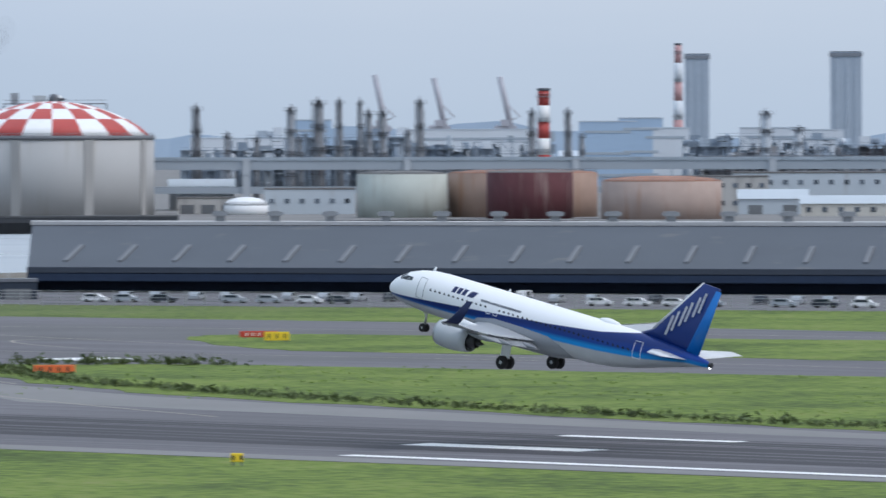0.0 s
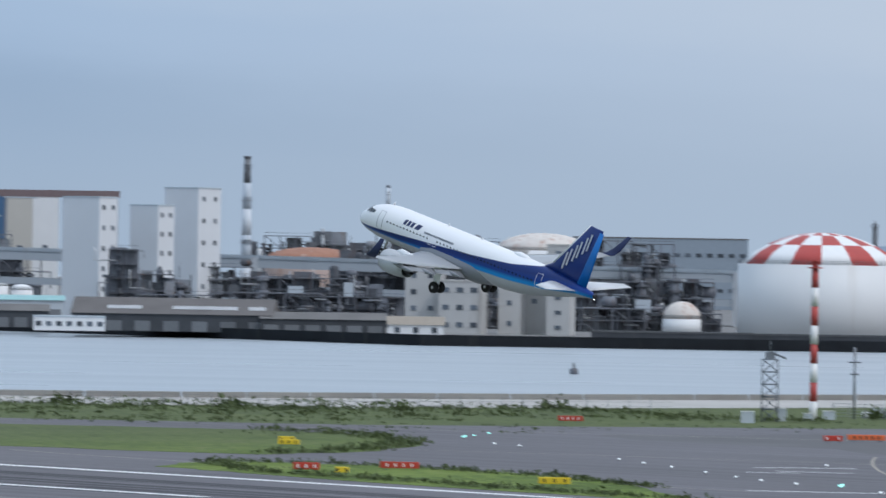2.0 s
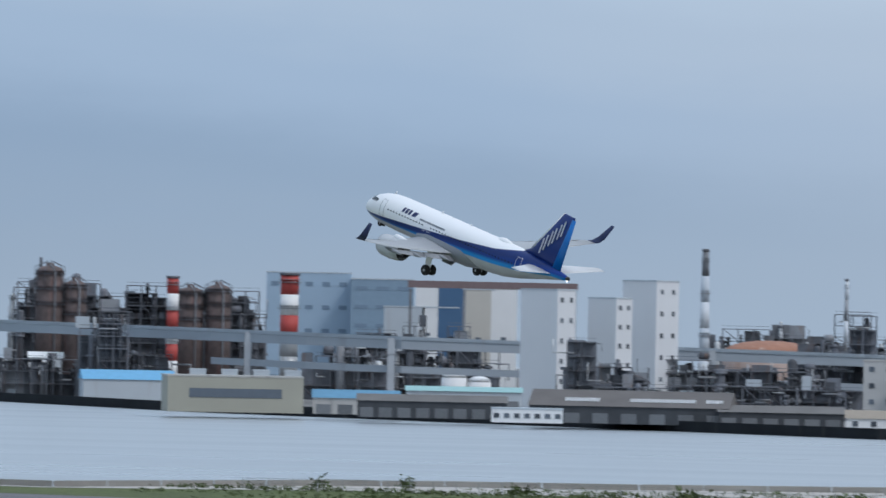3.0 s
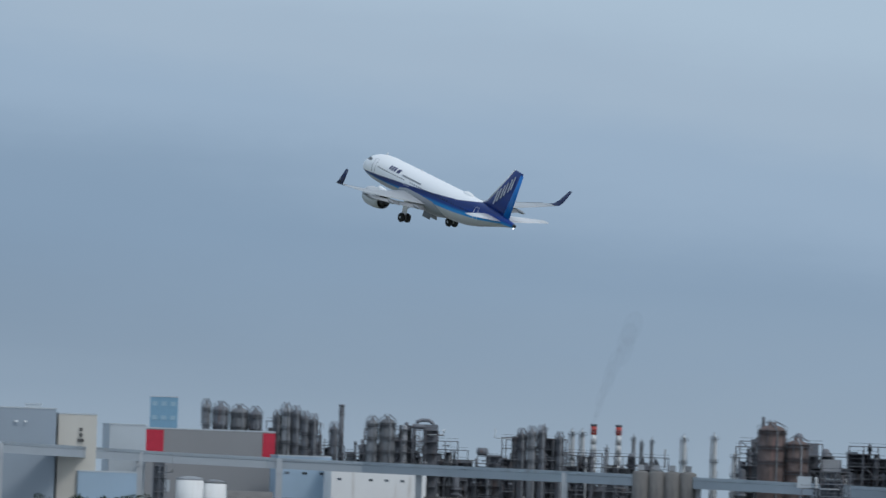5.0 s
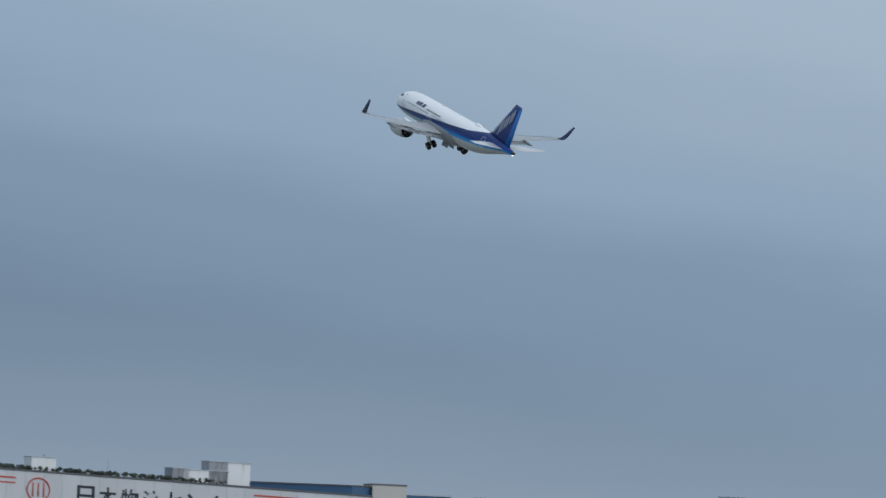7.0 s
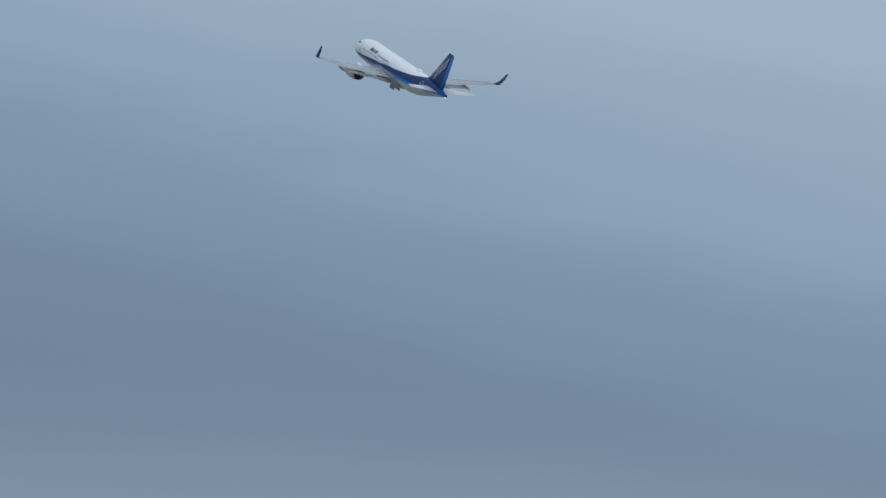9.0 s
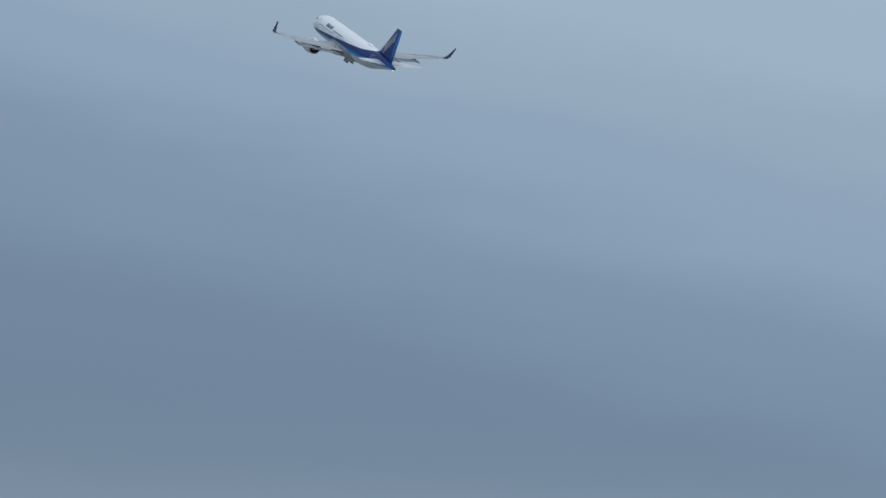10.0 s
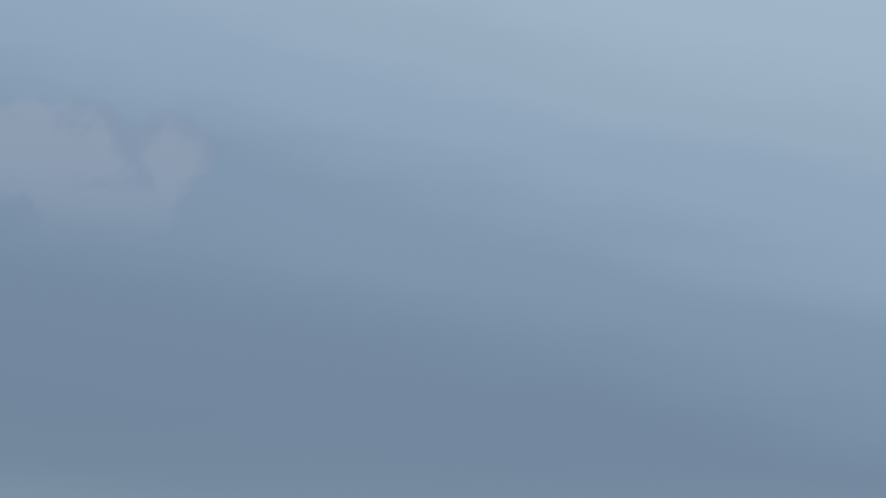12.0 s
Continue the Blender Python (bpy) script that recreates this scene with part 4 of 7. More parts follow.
def process_unit(az, d, w, depth, z1, seed, label="dense dark refinery unit of pipes, vessels and frames", dark=0.6, base=0.6, tall=0.5, pal=None):
    """A steel frame in storeys packed with vessels, columns, ducts and pipes."""
    rng = random.Random(seed)
    low, middle, light, pale = pal or (DARKSTEEL(), GREYSTEEL(), SILVER(), PALE())
    t = thing("process_unit", polar(az, d, base), label, "refinery unit", "refinery units")
    h = z1 - base
    hf = h * rng.uniform(0.72, 0.92)
    nx = max(2, int(w / 5))
    xs = [-w / 2 + w * k / nx for k in range(nx + 1)]
    nl = max(2, int(hf / 4.2))
    levels = [hf * k / nl for k in range(1, nl + 1)]
    first = None
    for k, x in enumerate(xs):
        for y in (0, depth):
            if first is None:
                bm = bmesh.new()
                box(bm, -0.22, 0.22, -0.22, 0.22, 0, hf)
                first = part("post", bm, low, t, "", pose(x, y, 0))
            else:
                share("post", first, t, pose(x, y, 0))
    # backing boxes added to block light through the frame, in place of packed gear
    x = -w / 2
    while x < w / 2 - 1:
        bw = min(rng.uniform(3, 8), w / 2 - x)
        bm = bmesh.new()
        box(bm, x, x + bw, depth * 0.45, depth * 0.95, 0, h * rng.uniform(0.45, 0.9))
        part("equipment_block", bm, low if rng.random() < 0.4 + dark * 0.6 else middle, t)
        x += bw
    for z in levels:
        bm = bmesh.new()
        k0, k1 = sorted((rng.randrange(0, nx), rng.randrange(1, nx + 1)))
        if k1 - k0 < nx * 0.6:
            k0, k1 = 0, nx
        box(bm, xs[k0], xs[k1], -0.3, depth + 0.3, z - 0.3, z)
        box(bm, xs[k0], xs[k1], -0.36, -0.26, z + 1.0, z + 1.12)
        part("deck", bm, low, t)
    for k in range(int(w / 1.7)):
        x = rng.uniform(-w / 2, w / 2)
        y = rng.uniform(0.1, depth)
        kind = rng.random() * 0.92
        m = rng.choice((low, middle, middle, light)) if rng.random() > dark else low
        hump = 1.0 - 0.35 * abs(x) / (w / 2)
        bm = bmesh.new()
        if kind < tall + 0.18:
            r = rng.choice((0.45, 0.6, 0.7, 0.9, 1.2, 1.6))
            top = h * hump * rng.uniform(0.72, 1.0)
            lathe(bm, [(r, 0), (r, top - r * 0.8), (r * 0.85, top - r * 0.35), (r * 0.45, top)], 12, x, y)
            part("vessel", bm, m, t)
            bm = bmesh.new()
            for q in range(rng.randrange(1, 4)):
                z = top * rng.uniform(0.6, 0.98)
                lathe(bm, [(r * 1.4, z), (r * 1.5, z + 0.15), (r * 1.5, z + 0.9)], 10, x, y)
            part("platform", bm, low, t)
        elif kind < tall + 0.24:
            r, ln, z = rng.uniform(0.8, 1.8), rng.uniform(3, 7), rng.choice(levels) + 0.2
            lathe(bm, [(r * 0.3, -ln / 2), (r, -ln / 2 + 0.5), (r, ln / 2 - 0.5), (r * 0.3, ln / 2)], 12, axis="x", x0=x, cy=y, z0=z + r)
            part("drum", bm, m, t)
        else:
            bw, z = rng.uniform(2, 5), rng.choice([0] + levels)
            box(bm, x - bw / 2, x + bw / 2, y, y + 2.5, z, z + rng.uniform(2, 4.5))
            part("cabin", bm, rng.choice((middle, pale, m, m)), t)
    for k in range(min(12, int(w / 2.2))):
        x, z = rng.uniform(-w / 2, w / 2), rng.uniform(0.5, hf)
        x2, z2 = x + rng.uniform(-7, 7), min(h * 0.9, max(0.3, z + rng.uniform(-6, 9)))
        y = rng.uniform(-0.6, depth * 0.3)
        bm = bmesh.new()
        tube(bm, [(x, y, z), (x2, y, z), (x2, y, z2)], rng.uniform(0.14, 0.42), 6)
        part("pipe", bm, middle if rng.random() < 0.7 else light, t)
    for k in range(nx):
        if rng.random() < 0.6:
            q = rng.randrange(len(levels))
            bm = bmesh.new()
            tube(bm, [(xs[k], -0.1, levels[q]), (xs[k + 1], -0.1, levels[q - 1] if q else 0)], 0.14, 4)
            part("brace", bm, low, t)
    return t


# ---- the far bank, from the harbour towers to the depot ----
CHECK_WHITE = mat("check_white", (0.8, 0.8, 0.79), 0.5, var=0.05)
TANKGREY = mat("tank_concrete", (0.43, 0.43, 0.425), 0.8, var=0.06, scale=0.08, stain=(0.36, 0.34, 0.31), streaks=0.2)
storage_tank(3.077, 2330 - 0, 32.7, 25.7, 37.0, TANKGREY, CHECK_WHITE, "huge grey concrete gas tank with red and white checkered dome", RED(), ribs=4, rimband=mat("rim_grey", (0.17, 0.18, 0.195), 0.7), rows=4, sect=20)
storage_tank(5.834, 2150, 24.6, 22.7, 32.2, mat("tank_white", (0.72, 0.73, 0.73), 0.55, var=0.04, scale=0.05, stain=(0.6, 0.58, 0.55)), CHECK_WHITE, "large white gas tank with red and white checkered dome", RED(), rows=3, sect=16)
storage_tank(4.659, 2230, 15.8, 14.6, 18.4, mat("tank_rusty_white", (0.68, 0.62, 0.54), 0.7, var=0.08, scale=0.15, stain=(0.4, 0.2, 0.12), streaks=0.5), RUST(), "rust-streaked white oil tank with rusty roof")
storage_tank(1.551, 2320, 7.1, 3.6, 6.3, WHITE(), WHITE(), "small white domed tank by the sheds")
storage_tank(6.926, 2240, 6.0, 5.0, 10.4, WHITE(), mat("dome_rusty_white", (0.66, 0.61, 0.56), 0.8, var=0.15, scale=0.2, stain=(0.42, 0.24, 0.17), streaks=0.35), "small white tank with rusty red dome")
storage_tank(0.322, 2250, 14.0, 14.0, 15.0, mat("tank_greenish", (0.46, 0.49, 0.45), 0.7, var=0.1, scale=0.15, stain=(0.33, 0.3, 0.25), streaks=0.3), ROOFDARK(), "weathered grey-green oil tank")
storage_tank(-0.63, 2262, 23.3, 14.2, 15.2, mat("tank_tan", (0.34, 0.235, 0.185), 0.8, var=0.12, scale=0.2, stain=(0.3, 0.16, 0.1), streaks=0.4), RUST(), "rusty orange-brown oil tank")
storage_tank(-0.685, 2215, 13.2, 14.6, 15.3, mat("tank_dark_red", (0.1, 0.035, 0.04), 0.8, var=0.2, scale=0.2, stain=(0.2, 0.14, 0.13), streaks=0.3), ROOFDARK(), "dark red rusted oil tank")
storage_tank(-1.722, 2200, 18.3, 12.0, 13.6, mat("tank_pink_tan", (0.4, 0.31, 0.27), 0.8, var=0.12, scale=0.2, stain=(0.34, 0.2, 0.14), streaks=0.4), RUST(), "faded pink-brown oil tank with rusty roof")
storage_tank(8.03, 2700, 17.3, 24.5, 31.0, WHITE(), mat("dome_rusty_white", (0.6, 0.5, 0.43), 0.8), "large white domed tank behind the plant")
storage_tank(9.85, 2620, 17, 20, 24.5, mat("tank_pink_tan", (0.5, 0.3, 0.22), 0.8), RUST(), "red-roofed oil tank behind the plant")
for az, d, r, z in ((18.85, 2830, 3.6, 11.0), (18.66, 2825, 3.0, 12.3), (12.33, 2500, 4.4, 12.0), (12.13, 2500, 4.0, 10.5), (19.6, 2840, 3.2, 10.0)):
    storage_tank(az, d, r, z - r * 0.5, z, WHITE(), WHITE(), "small white domed tank among sheds")

# harbour skyline far behind, with distance haze put into its pale colours
FARWALL = mat("far_hazed_pale_cladding", (0.62, 0.66, 0.7), 0.8, var=0.08, scale=0.05)
FARBLUE = mat("far_hazed_blue_cladding", (0.38, 0.5, 0.64), 0.8, var=0.06, scale=0.05)
FARGREY = mat("far_hazed_grey_cladding", (0.5, 0.55, 0.6), 0.8, var=0.08, scale=0.05)
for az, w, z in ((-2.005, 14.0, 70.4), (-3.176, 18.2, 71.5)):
    b = building(az, 4200, w, 16, z - 1.5, mat("tower_hazed_concrete", (0.36, 0.42, 0.49), 0.8, var=0.08, scale=0.06, stain=(0.3, 0.35, 0.41)), mat("tower_cap", (0.2, 0.22, 0.25), 0.8), "tall blue-grey concrete tower with a dark cap", "harbour_tower")
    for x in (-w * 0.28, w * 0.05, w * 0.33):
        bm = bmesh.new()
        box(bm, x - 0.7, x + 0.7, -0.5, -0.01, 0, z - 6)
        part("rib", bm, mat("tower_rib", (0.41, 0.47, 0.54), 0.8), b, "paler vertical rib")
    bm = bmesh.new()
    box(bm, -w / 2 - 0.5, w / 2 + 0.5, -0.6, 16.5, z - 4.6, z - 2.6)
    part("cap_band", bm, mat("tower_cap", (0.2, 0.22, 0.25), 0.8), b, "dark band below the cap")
# mast red dulled and paled to carry the distance haze
stack(-1.856, 3900, 6.1, 71.8, [mat("hazed_red", (0.5, 0.3, 0.3), 0.7), FARWALL], "haze-dulled red and white banded mast", taper=0.6, bands=7)
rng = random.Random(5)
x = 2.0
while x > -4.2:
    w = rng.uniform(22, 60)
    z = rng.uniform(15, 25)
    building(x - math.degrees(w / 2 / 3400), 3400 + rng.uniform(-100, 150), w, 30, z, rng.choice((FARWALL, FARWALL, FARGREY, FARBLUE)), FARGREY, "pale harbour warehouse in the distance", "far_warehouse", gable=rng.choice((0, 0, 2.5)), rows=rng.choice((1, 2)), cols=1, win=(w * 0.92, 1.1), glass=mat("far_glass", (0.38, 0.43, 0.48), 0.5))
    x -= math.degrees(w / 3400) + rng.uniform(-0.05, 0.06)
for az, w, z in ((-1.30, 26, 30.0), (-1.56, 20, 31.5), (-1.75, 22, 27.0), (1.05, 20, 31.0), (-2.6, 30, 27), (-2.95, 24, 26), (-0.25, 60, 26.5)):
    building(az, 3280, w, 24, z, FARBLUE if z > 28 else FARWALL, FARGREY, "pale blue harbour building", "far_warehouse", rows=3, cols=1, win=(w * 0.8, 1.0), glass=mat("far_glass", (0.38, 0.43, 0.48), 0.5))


# plant colours lifted towards blue-grey in place of distance haze
FAR_PLANT = (mat("far_hazed_plant_blue_grey", (0.24, 0.29, 0.35), 0.7, var=0.15, scale=0.3, rnd=0.3), mat("far_hazed_plant_grey", (0.36, 0.41, 0.46), 0.7, var=0.12, scale=0.3, rnd=0.3), FARWALL, FARWALL)
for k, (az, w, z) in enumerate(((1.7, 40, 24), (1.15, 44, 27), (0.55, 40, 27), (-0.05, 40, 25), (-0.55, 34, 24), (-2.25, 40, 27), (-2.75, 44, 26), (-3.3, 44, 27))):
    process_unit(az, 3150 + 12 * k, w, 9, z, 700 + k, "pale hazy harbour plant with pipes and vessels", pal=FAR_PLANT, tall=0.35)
# low wooded rise beyond the harbour, haze put into its blue-grey colour
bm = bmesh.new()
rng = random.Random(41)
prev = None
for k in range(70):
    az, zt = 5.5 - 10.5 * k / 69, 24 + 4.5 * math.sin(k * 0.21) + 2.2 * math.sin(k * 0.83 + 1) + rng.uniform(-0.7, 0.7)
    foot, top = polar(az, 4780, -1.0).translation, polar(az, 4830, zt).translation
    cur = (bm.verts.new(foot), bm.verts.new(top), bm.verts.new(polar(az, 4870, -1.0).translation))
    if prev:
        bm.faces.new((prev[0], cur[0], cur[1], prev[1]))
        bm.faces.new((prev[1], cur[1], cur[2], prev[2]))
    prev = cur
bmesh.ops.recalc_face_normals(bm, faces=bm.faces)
tagged(part("backdrop_hills", bm, mat("far_hazed_hill", (0.23, 0.29, 0.36), 0.95, var=0.1, scale=0.02)), "low wooded hills far beyond the harbour, painted haze blue-grey", kind="structure")


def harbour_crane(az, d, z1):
    t = thing("harbour_crane", polar(az, d, 0.6), "far-off harbour crane with raised boom, paint greyed for haze", "crane", "harbour cranes")
    # crane paint greyed and paled so the haze sits in its colour
    FC = mat("far_crane_hazed_paint", (0.42, 0.42, 0.46), 0.7, var=0.1, scale=0.3)
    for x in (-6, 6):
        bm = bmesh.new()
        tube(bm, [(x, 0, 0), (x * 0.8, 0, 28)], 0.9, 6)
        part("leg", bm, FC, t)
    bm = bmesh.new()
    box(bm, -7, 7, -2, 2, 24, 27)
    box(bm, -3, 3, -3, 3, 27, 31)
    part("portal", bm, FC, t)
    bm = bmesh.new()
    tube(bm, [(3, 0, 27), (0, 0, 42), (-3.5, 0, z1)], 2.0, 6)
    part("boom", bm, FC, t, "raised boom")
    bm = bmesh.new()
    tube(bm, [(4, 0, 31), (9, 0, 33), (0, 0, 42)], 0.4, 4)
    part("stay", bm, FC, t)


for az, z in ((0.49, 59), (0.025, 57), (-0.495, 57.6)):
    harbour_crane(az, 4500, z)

# refinery columns in front of the harbour
for az, d, w, z in ((1.939, 2600, 4.0, 36.5), (1.702, 2500, 3.1, 26.7), (1.2, 2600, 4.4, 36.1), (0.977, 2600, 5.7, 38.7), (0.812, 2650, 3.3, 38.9), (0.648, 2600, 2.4, 38.5),
                    (0.581, 2600, 3.6, 34.7), (0.474, 2600, 4.0, 34.7), (0.178, 2600, 3.8, 38.7), (0.273, 2600, 2.8, 27.4), (-0.698, 2600, 3.0, 34.7), (-0.989, 2600, 3.2, 34.8),
                    (1.12, 2600, 2.4, 25), (1.47, 2600, 2.4, 25), (-1.1, 2600, 2.5, 26), (-2.55, 3000, 6, 35), (-2.8, 3000, 5, 28), (5.42, 2700, 2.6, 37), (4.2, 2700, 2.6, 37)):
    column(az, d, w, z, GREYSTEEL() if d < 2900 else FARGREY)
stack(-0.797, 2600, 4.6, 41.8, [RED(), CHECK_WHITE], "red and white banded chimney", taper=0.9, bands=7)
stack(3.653, 2700, 6.9, 45.3, [mat("stack_brown", (0.2, 0.09, 0.08), 0.8), CHECK_WHITE, mat("stack_brown", (0.2, 0.09, 0.08), 0.8)], "brown and white tapered chimney", taper=0.78, bands=5)
stack(5.034, 3200, 4.6, 64.5, [mat("hazed_red", (0.5, 0.3, 0.3), 0.7), FARWALL, mat("hazed_red", (0.5, 0.3, 0.3), 0.7), GREYSTEEL()], "slim red and white banded mast", taper=0.55, bands=8)
building(4.83, 3300, 7, 8, 43, FARWALL, FARGREY, "slim white boiler tower", "boiler_house")
for k, (az, w, z) in enumerate(((4.95, 26, 24), (4.6, 24, 37), (4.25, 26, 37), (3.9, 26, 41), (4.4, 40, 26), (3.4, 40, 28))):
    process_unit(az, 2650 + 20 * k, w, 12, z, 40 + k, "blue-grey refinery unit behind the tanks", dark=0.4)
building(4.72, 2560, 34, 14, 16.5, RUST(), RUST(), "rust-roofed tank shed", gable=2)
process_unit(3.05, 2420, 34, 6, 41.5, 77, "top gear and pipe bridge above the gas tank", dark=0.7)
# sheds between the tanks and the elevated road
building(1.05, 2330, 29, 16, 8.5, PALE(), ROOFDARK(), "low grey shed with flat roof", rows=1, cols=6)
building(1.85, 2345, 20, 12, 5.5, CONCRETE(), ROOFDARK(), "low shed beside the white dome", doors=3)
building(1.9, 2460, 22, 12, 11, WHITE(), PALE(), "white and grey covered heap", gable=4)
building(-2.6, 2300, 22, 16, 8.5, PALE(), PALE(), "pale workshop with gabled roof", gable=3, doors=2)
building(-3.2, 2250, 30, 16, 7.0, CREAM(), PALE(), "cream workshop with low gable", gable=2.5, rows=1, cols=6)
building(-3.0, 2380, 60, 14, 13, PALE(), ROOFDARK(), "long grey shed", rows=2, cols=12)
building(-2.2, 2350, 30, 14, 12, CONCRETE(), ROOFDARK(), "long grey shed", rows=2, cols=7)
for k, (az, w, z) in enumerate(((-2.45, 40, 22), (-3.1, 40, 21), (-3.7, 40, 23))):
    process_unit(az, 2700, w, 10, z, 60 + k, "distant pale refinery unit", dark=0.1)

# quay wall in front of the tanks
bm = bmesh.new()
for (u0, p0), (u1, p1) in zip(FAR_SHORE[:8], FAR_SHORE[1:9]):
    a, b = strip(u0, p0 - 1.5), strip(u1, p1 - 1.5)
    q = [bm.verts.new(v) for v in (a + Vector((0, 0, -1.5)), b + Vector((0, 0, -1.5)), b + Vector((0, 0, 1.9)), a + Vector((0, 0, 1.9)))]
    bm.faces.new(q)
bmesh.ops.solidify(bm, geom=bm.faces[:], thickness=1.2)
tagged(part("wall_quay", bm, mat("quay_dark", (0.032, 0.036, 0.042), 0.85, var=0.25, scale=0.1, stain=(0.09, 0.085, 0.08))), "dark stained quay wall along the water", kind="structure")
for az, d, w, z in ((2.9, 2110, 60, 2.6), (4.45, 2085, 50, 2.8), (5.8, 2075, 46, 2.5), (7.0, 2070, 46, 2.7)):
    building(az, d, w, 6, z, mat("bund_wall", (0.06, 0.066, 0.075), 0.85, var=0.3, scale=0.1, stain=(0.1, 0.1, 0.1)), mat("bund_top", (0.1, 0.105, 0.11), 0.85, var=0.2), "dark low bund wall behind the quay", "bund_wall", cat="wall")

# the elevated road
ROUTE = [(-6, 2440, 17.0), (5.2, 2440, 17.6), (9, 2420, 20.0), (13, 2430, 23.0), (14.5, 2500, 24.4), (16.1, 2640, 25.7), (18.6, 2790, 27.0), (20, 2790, 27.9), (21.4, 2640, 30.0), (22.9, 2540, 32.0), (24, 2480, 33.0)]


def route(az):
    for (a, d, z), (a2, d2, z2) in zip(ROUTE, ROUTE[1:]):
        if a <= az <= a2:
            f = (az - a) / (a2 - a)
            return d + (d2 - d) * f, z + (z2 - z) * f
    return ROUTE[-1][1:]


def elevated_road():
    t = thing("elevated_road", pose(0, 0, 0), "pale grey two-level elevated expressway on concrete piers", "viaduct")
    STEEL = mat("girder_paint", (0.33, 0.37, 0.41), 0.6, var=0.06, scale=0.05, stain=(0.26, 0.28, 0.3))

    def pt(az, off, z):
        a = radians(az)
        return Vector((-math.sin(a) * off, math.cos(a) * off, z))
    azs = [-6 + 0.75 * k for k in range(41)]
    for a0, a1 in zip(azs, azs[1:]):
        (d0, z0), (d1, z1) = route(a0), route(a1)
        for drop, name in ((0.0, "girder"), (9.0, "lower_girder"))[:2 if a0 < 13.9 else 1]:
            bm = bmesh.new()
            th = 3.2 if drop == 0 else 2.2
            v = [bm.verts.new(c) for c in (pt(a0, d0, z0 - drop - th), pt(a1, d1, z1 - drop - th), pt(a1, d1, z1 - drop), pt(a0, d0, z0 - drop), pt(a0, d0 + 18, z0 - drop - th), pt(a1, d1 + 18, z1 - drop - th), pt(a1, d1 + 18, z1 - drop), pt(a0, d0 + 18, z0 - drop))]
            for q in ((0, 1, 2, 3), (5, 4, 7, 6), (3, 2, 6, 7), (1, 0, 4, 5), (0, 3, 7, 4), (1, 5, 6, 2)):
                bm.faces.new([v[k] for k in q])
            bmesh.ops.recalc_face_normals(bm, faces=bm.faces)
            part(name, bm, STEEL, t)
        bm = bmesh.new()
        v = [bm.verts.new(c) for c in (pt(a0, d0 - 0.3, z0 - 0.2), pt(a1, d1 - 0.3, z1 - 0.2), pt(a1, d1 - 0.3, z1 + 1.0), pt(a0, d0 - 0.3, z0 + 1.0))]
        bm.faces.new(v)
        bmesh.ops.solidify(bm, geom=bm.faces[:], thickness=0.2)
        part("parapet", bm, PALE(), t)
    for az in [-4.3, -2.6, -1.05, 0.28, 1.55, 2.9, 4.0, 5.3, 6.5, 7.7, 8.9, 10.3, 11.6, 12.83, 13.96, 15.1, 16.1, 17.15, 18.3, 19.4, 20.5, 21.6, 22.6]:
        d, z = route(az)
        bm = bmesh.new()
        box(bm, -1.2, 1.2, -0.8, 2.0, -z + 0.6, -3.2)
        box(bm, -1.1, 1.1, -0.8, -0.2, -3.2, 0.4)
        box(bm, -1.2, 1.2, 14, 17, -z + 0.6, -3.2)
        box(bm, -1.3, 1.3, -1, 18, -5.0, -3.2)
        part("pier", bm, mat("pier_paint", (0.42, 0.45, 0.48), 0.7, var=0.08, scale=0.1), t, "pale concrete pier", polar(az, d, z))
    return t


elevated_road()

# plant left of the white tank
# shed wall colour raised to hold the haze in front of it
building(7.1, 3000, 72, 20, 29.5, mat("shed_hazed_blue_grey", (0.28, 0.33, 0.38), 0.7, var=0.06), ROOFDARK(), "long blue-grey factory shed", rows=2, cols=16, win=(2.4, 1.4))
for k, (az, w, z) in enumerate(((7.45, 26, 21), (6.95, 22, 19), (7.2, 18, 27), (8.5, 16, 20), (9.12, 9, 37), (9.0, 14, 26), (8.8, 16, 27), (9.4, 20, 27), (9.7, 24, 20), (10.1, 30, 19), (10.6, 24, 20), (11.1, 26, 19))):
    process_unit(az, 2300 + (100 if z > 24 else 0) + 8 * k, w, 10, z, 100 + k, "dense dark refinery unit on the river bank", dark=0.75, tall=0.6)
for k, (az, w, z) in enumerate(((7.6, 30, 9), (7.0, 30, 8), (9.5, 30, 12), (10.2, 34, 12), (10.9, 26, 12), (8.35, 22, 9), (9.1, 20, 8))):
    process_unit(az, 2240 + 6 * k, w, 8, z, 140 + k, "low dark tangle of pipes and vessels", dark=0.7, tall=0.35)
SILO = mat("silo_render", (0.5, 0.5, 0.49), 0.8, var=0.1, scale=0.12, stain=(0.33, 0.31, 0.29), streaks=0.4)
building(8.286, 2150, 6.6, 12, 25.0, SILO, CONCRETE(), "stained pale concrete silo tower", "silo_tower", turn=-10, rows=4, cols=1, win=(1.4, 1.2), cat="silo")
building(8.09, 2160, 9.0, 12, 19.8, SILO, CONCRETE(), "stained pale concrete silo block", "silo_tower", turn=-10, rows=3, cols=1, cat="silo")
building(7.903, 2145, 6.9, 10, 27.0, SILO, CONCRETE(), "tall stained concrete silo tower", "silo_tower", turn=-10, rows=6, cols=1, win=(1.8, 1.0), cat="silo")
building(8.975, 2150, 10.2, 14, 19.9, SILO, CONCRETE(), "weathered pale plant building", turn=-8, rows=4, cols=2)
building(8.677, 2140, 12.6, 14, 16.0, SILO, CONCRETE(), "weathered pale plant building with dark windows", turn=-8, rows=3, cols=3, win=(2.0, 1.3))
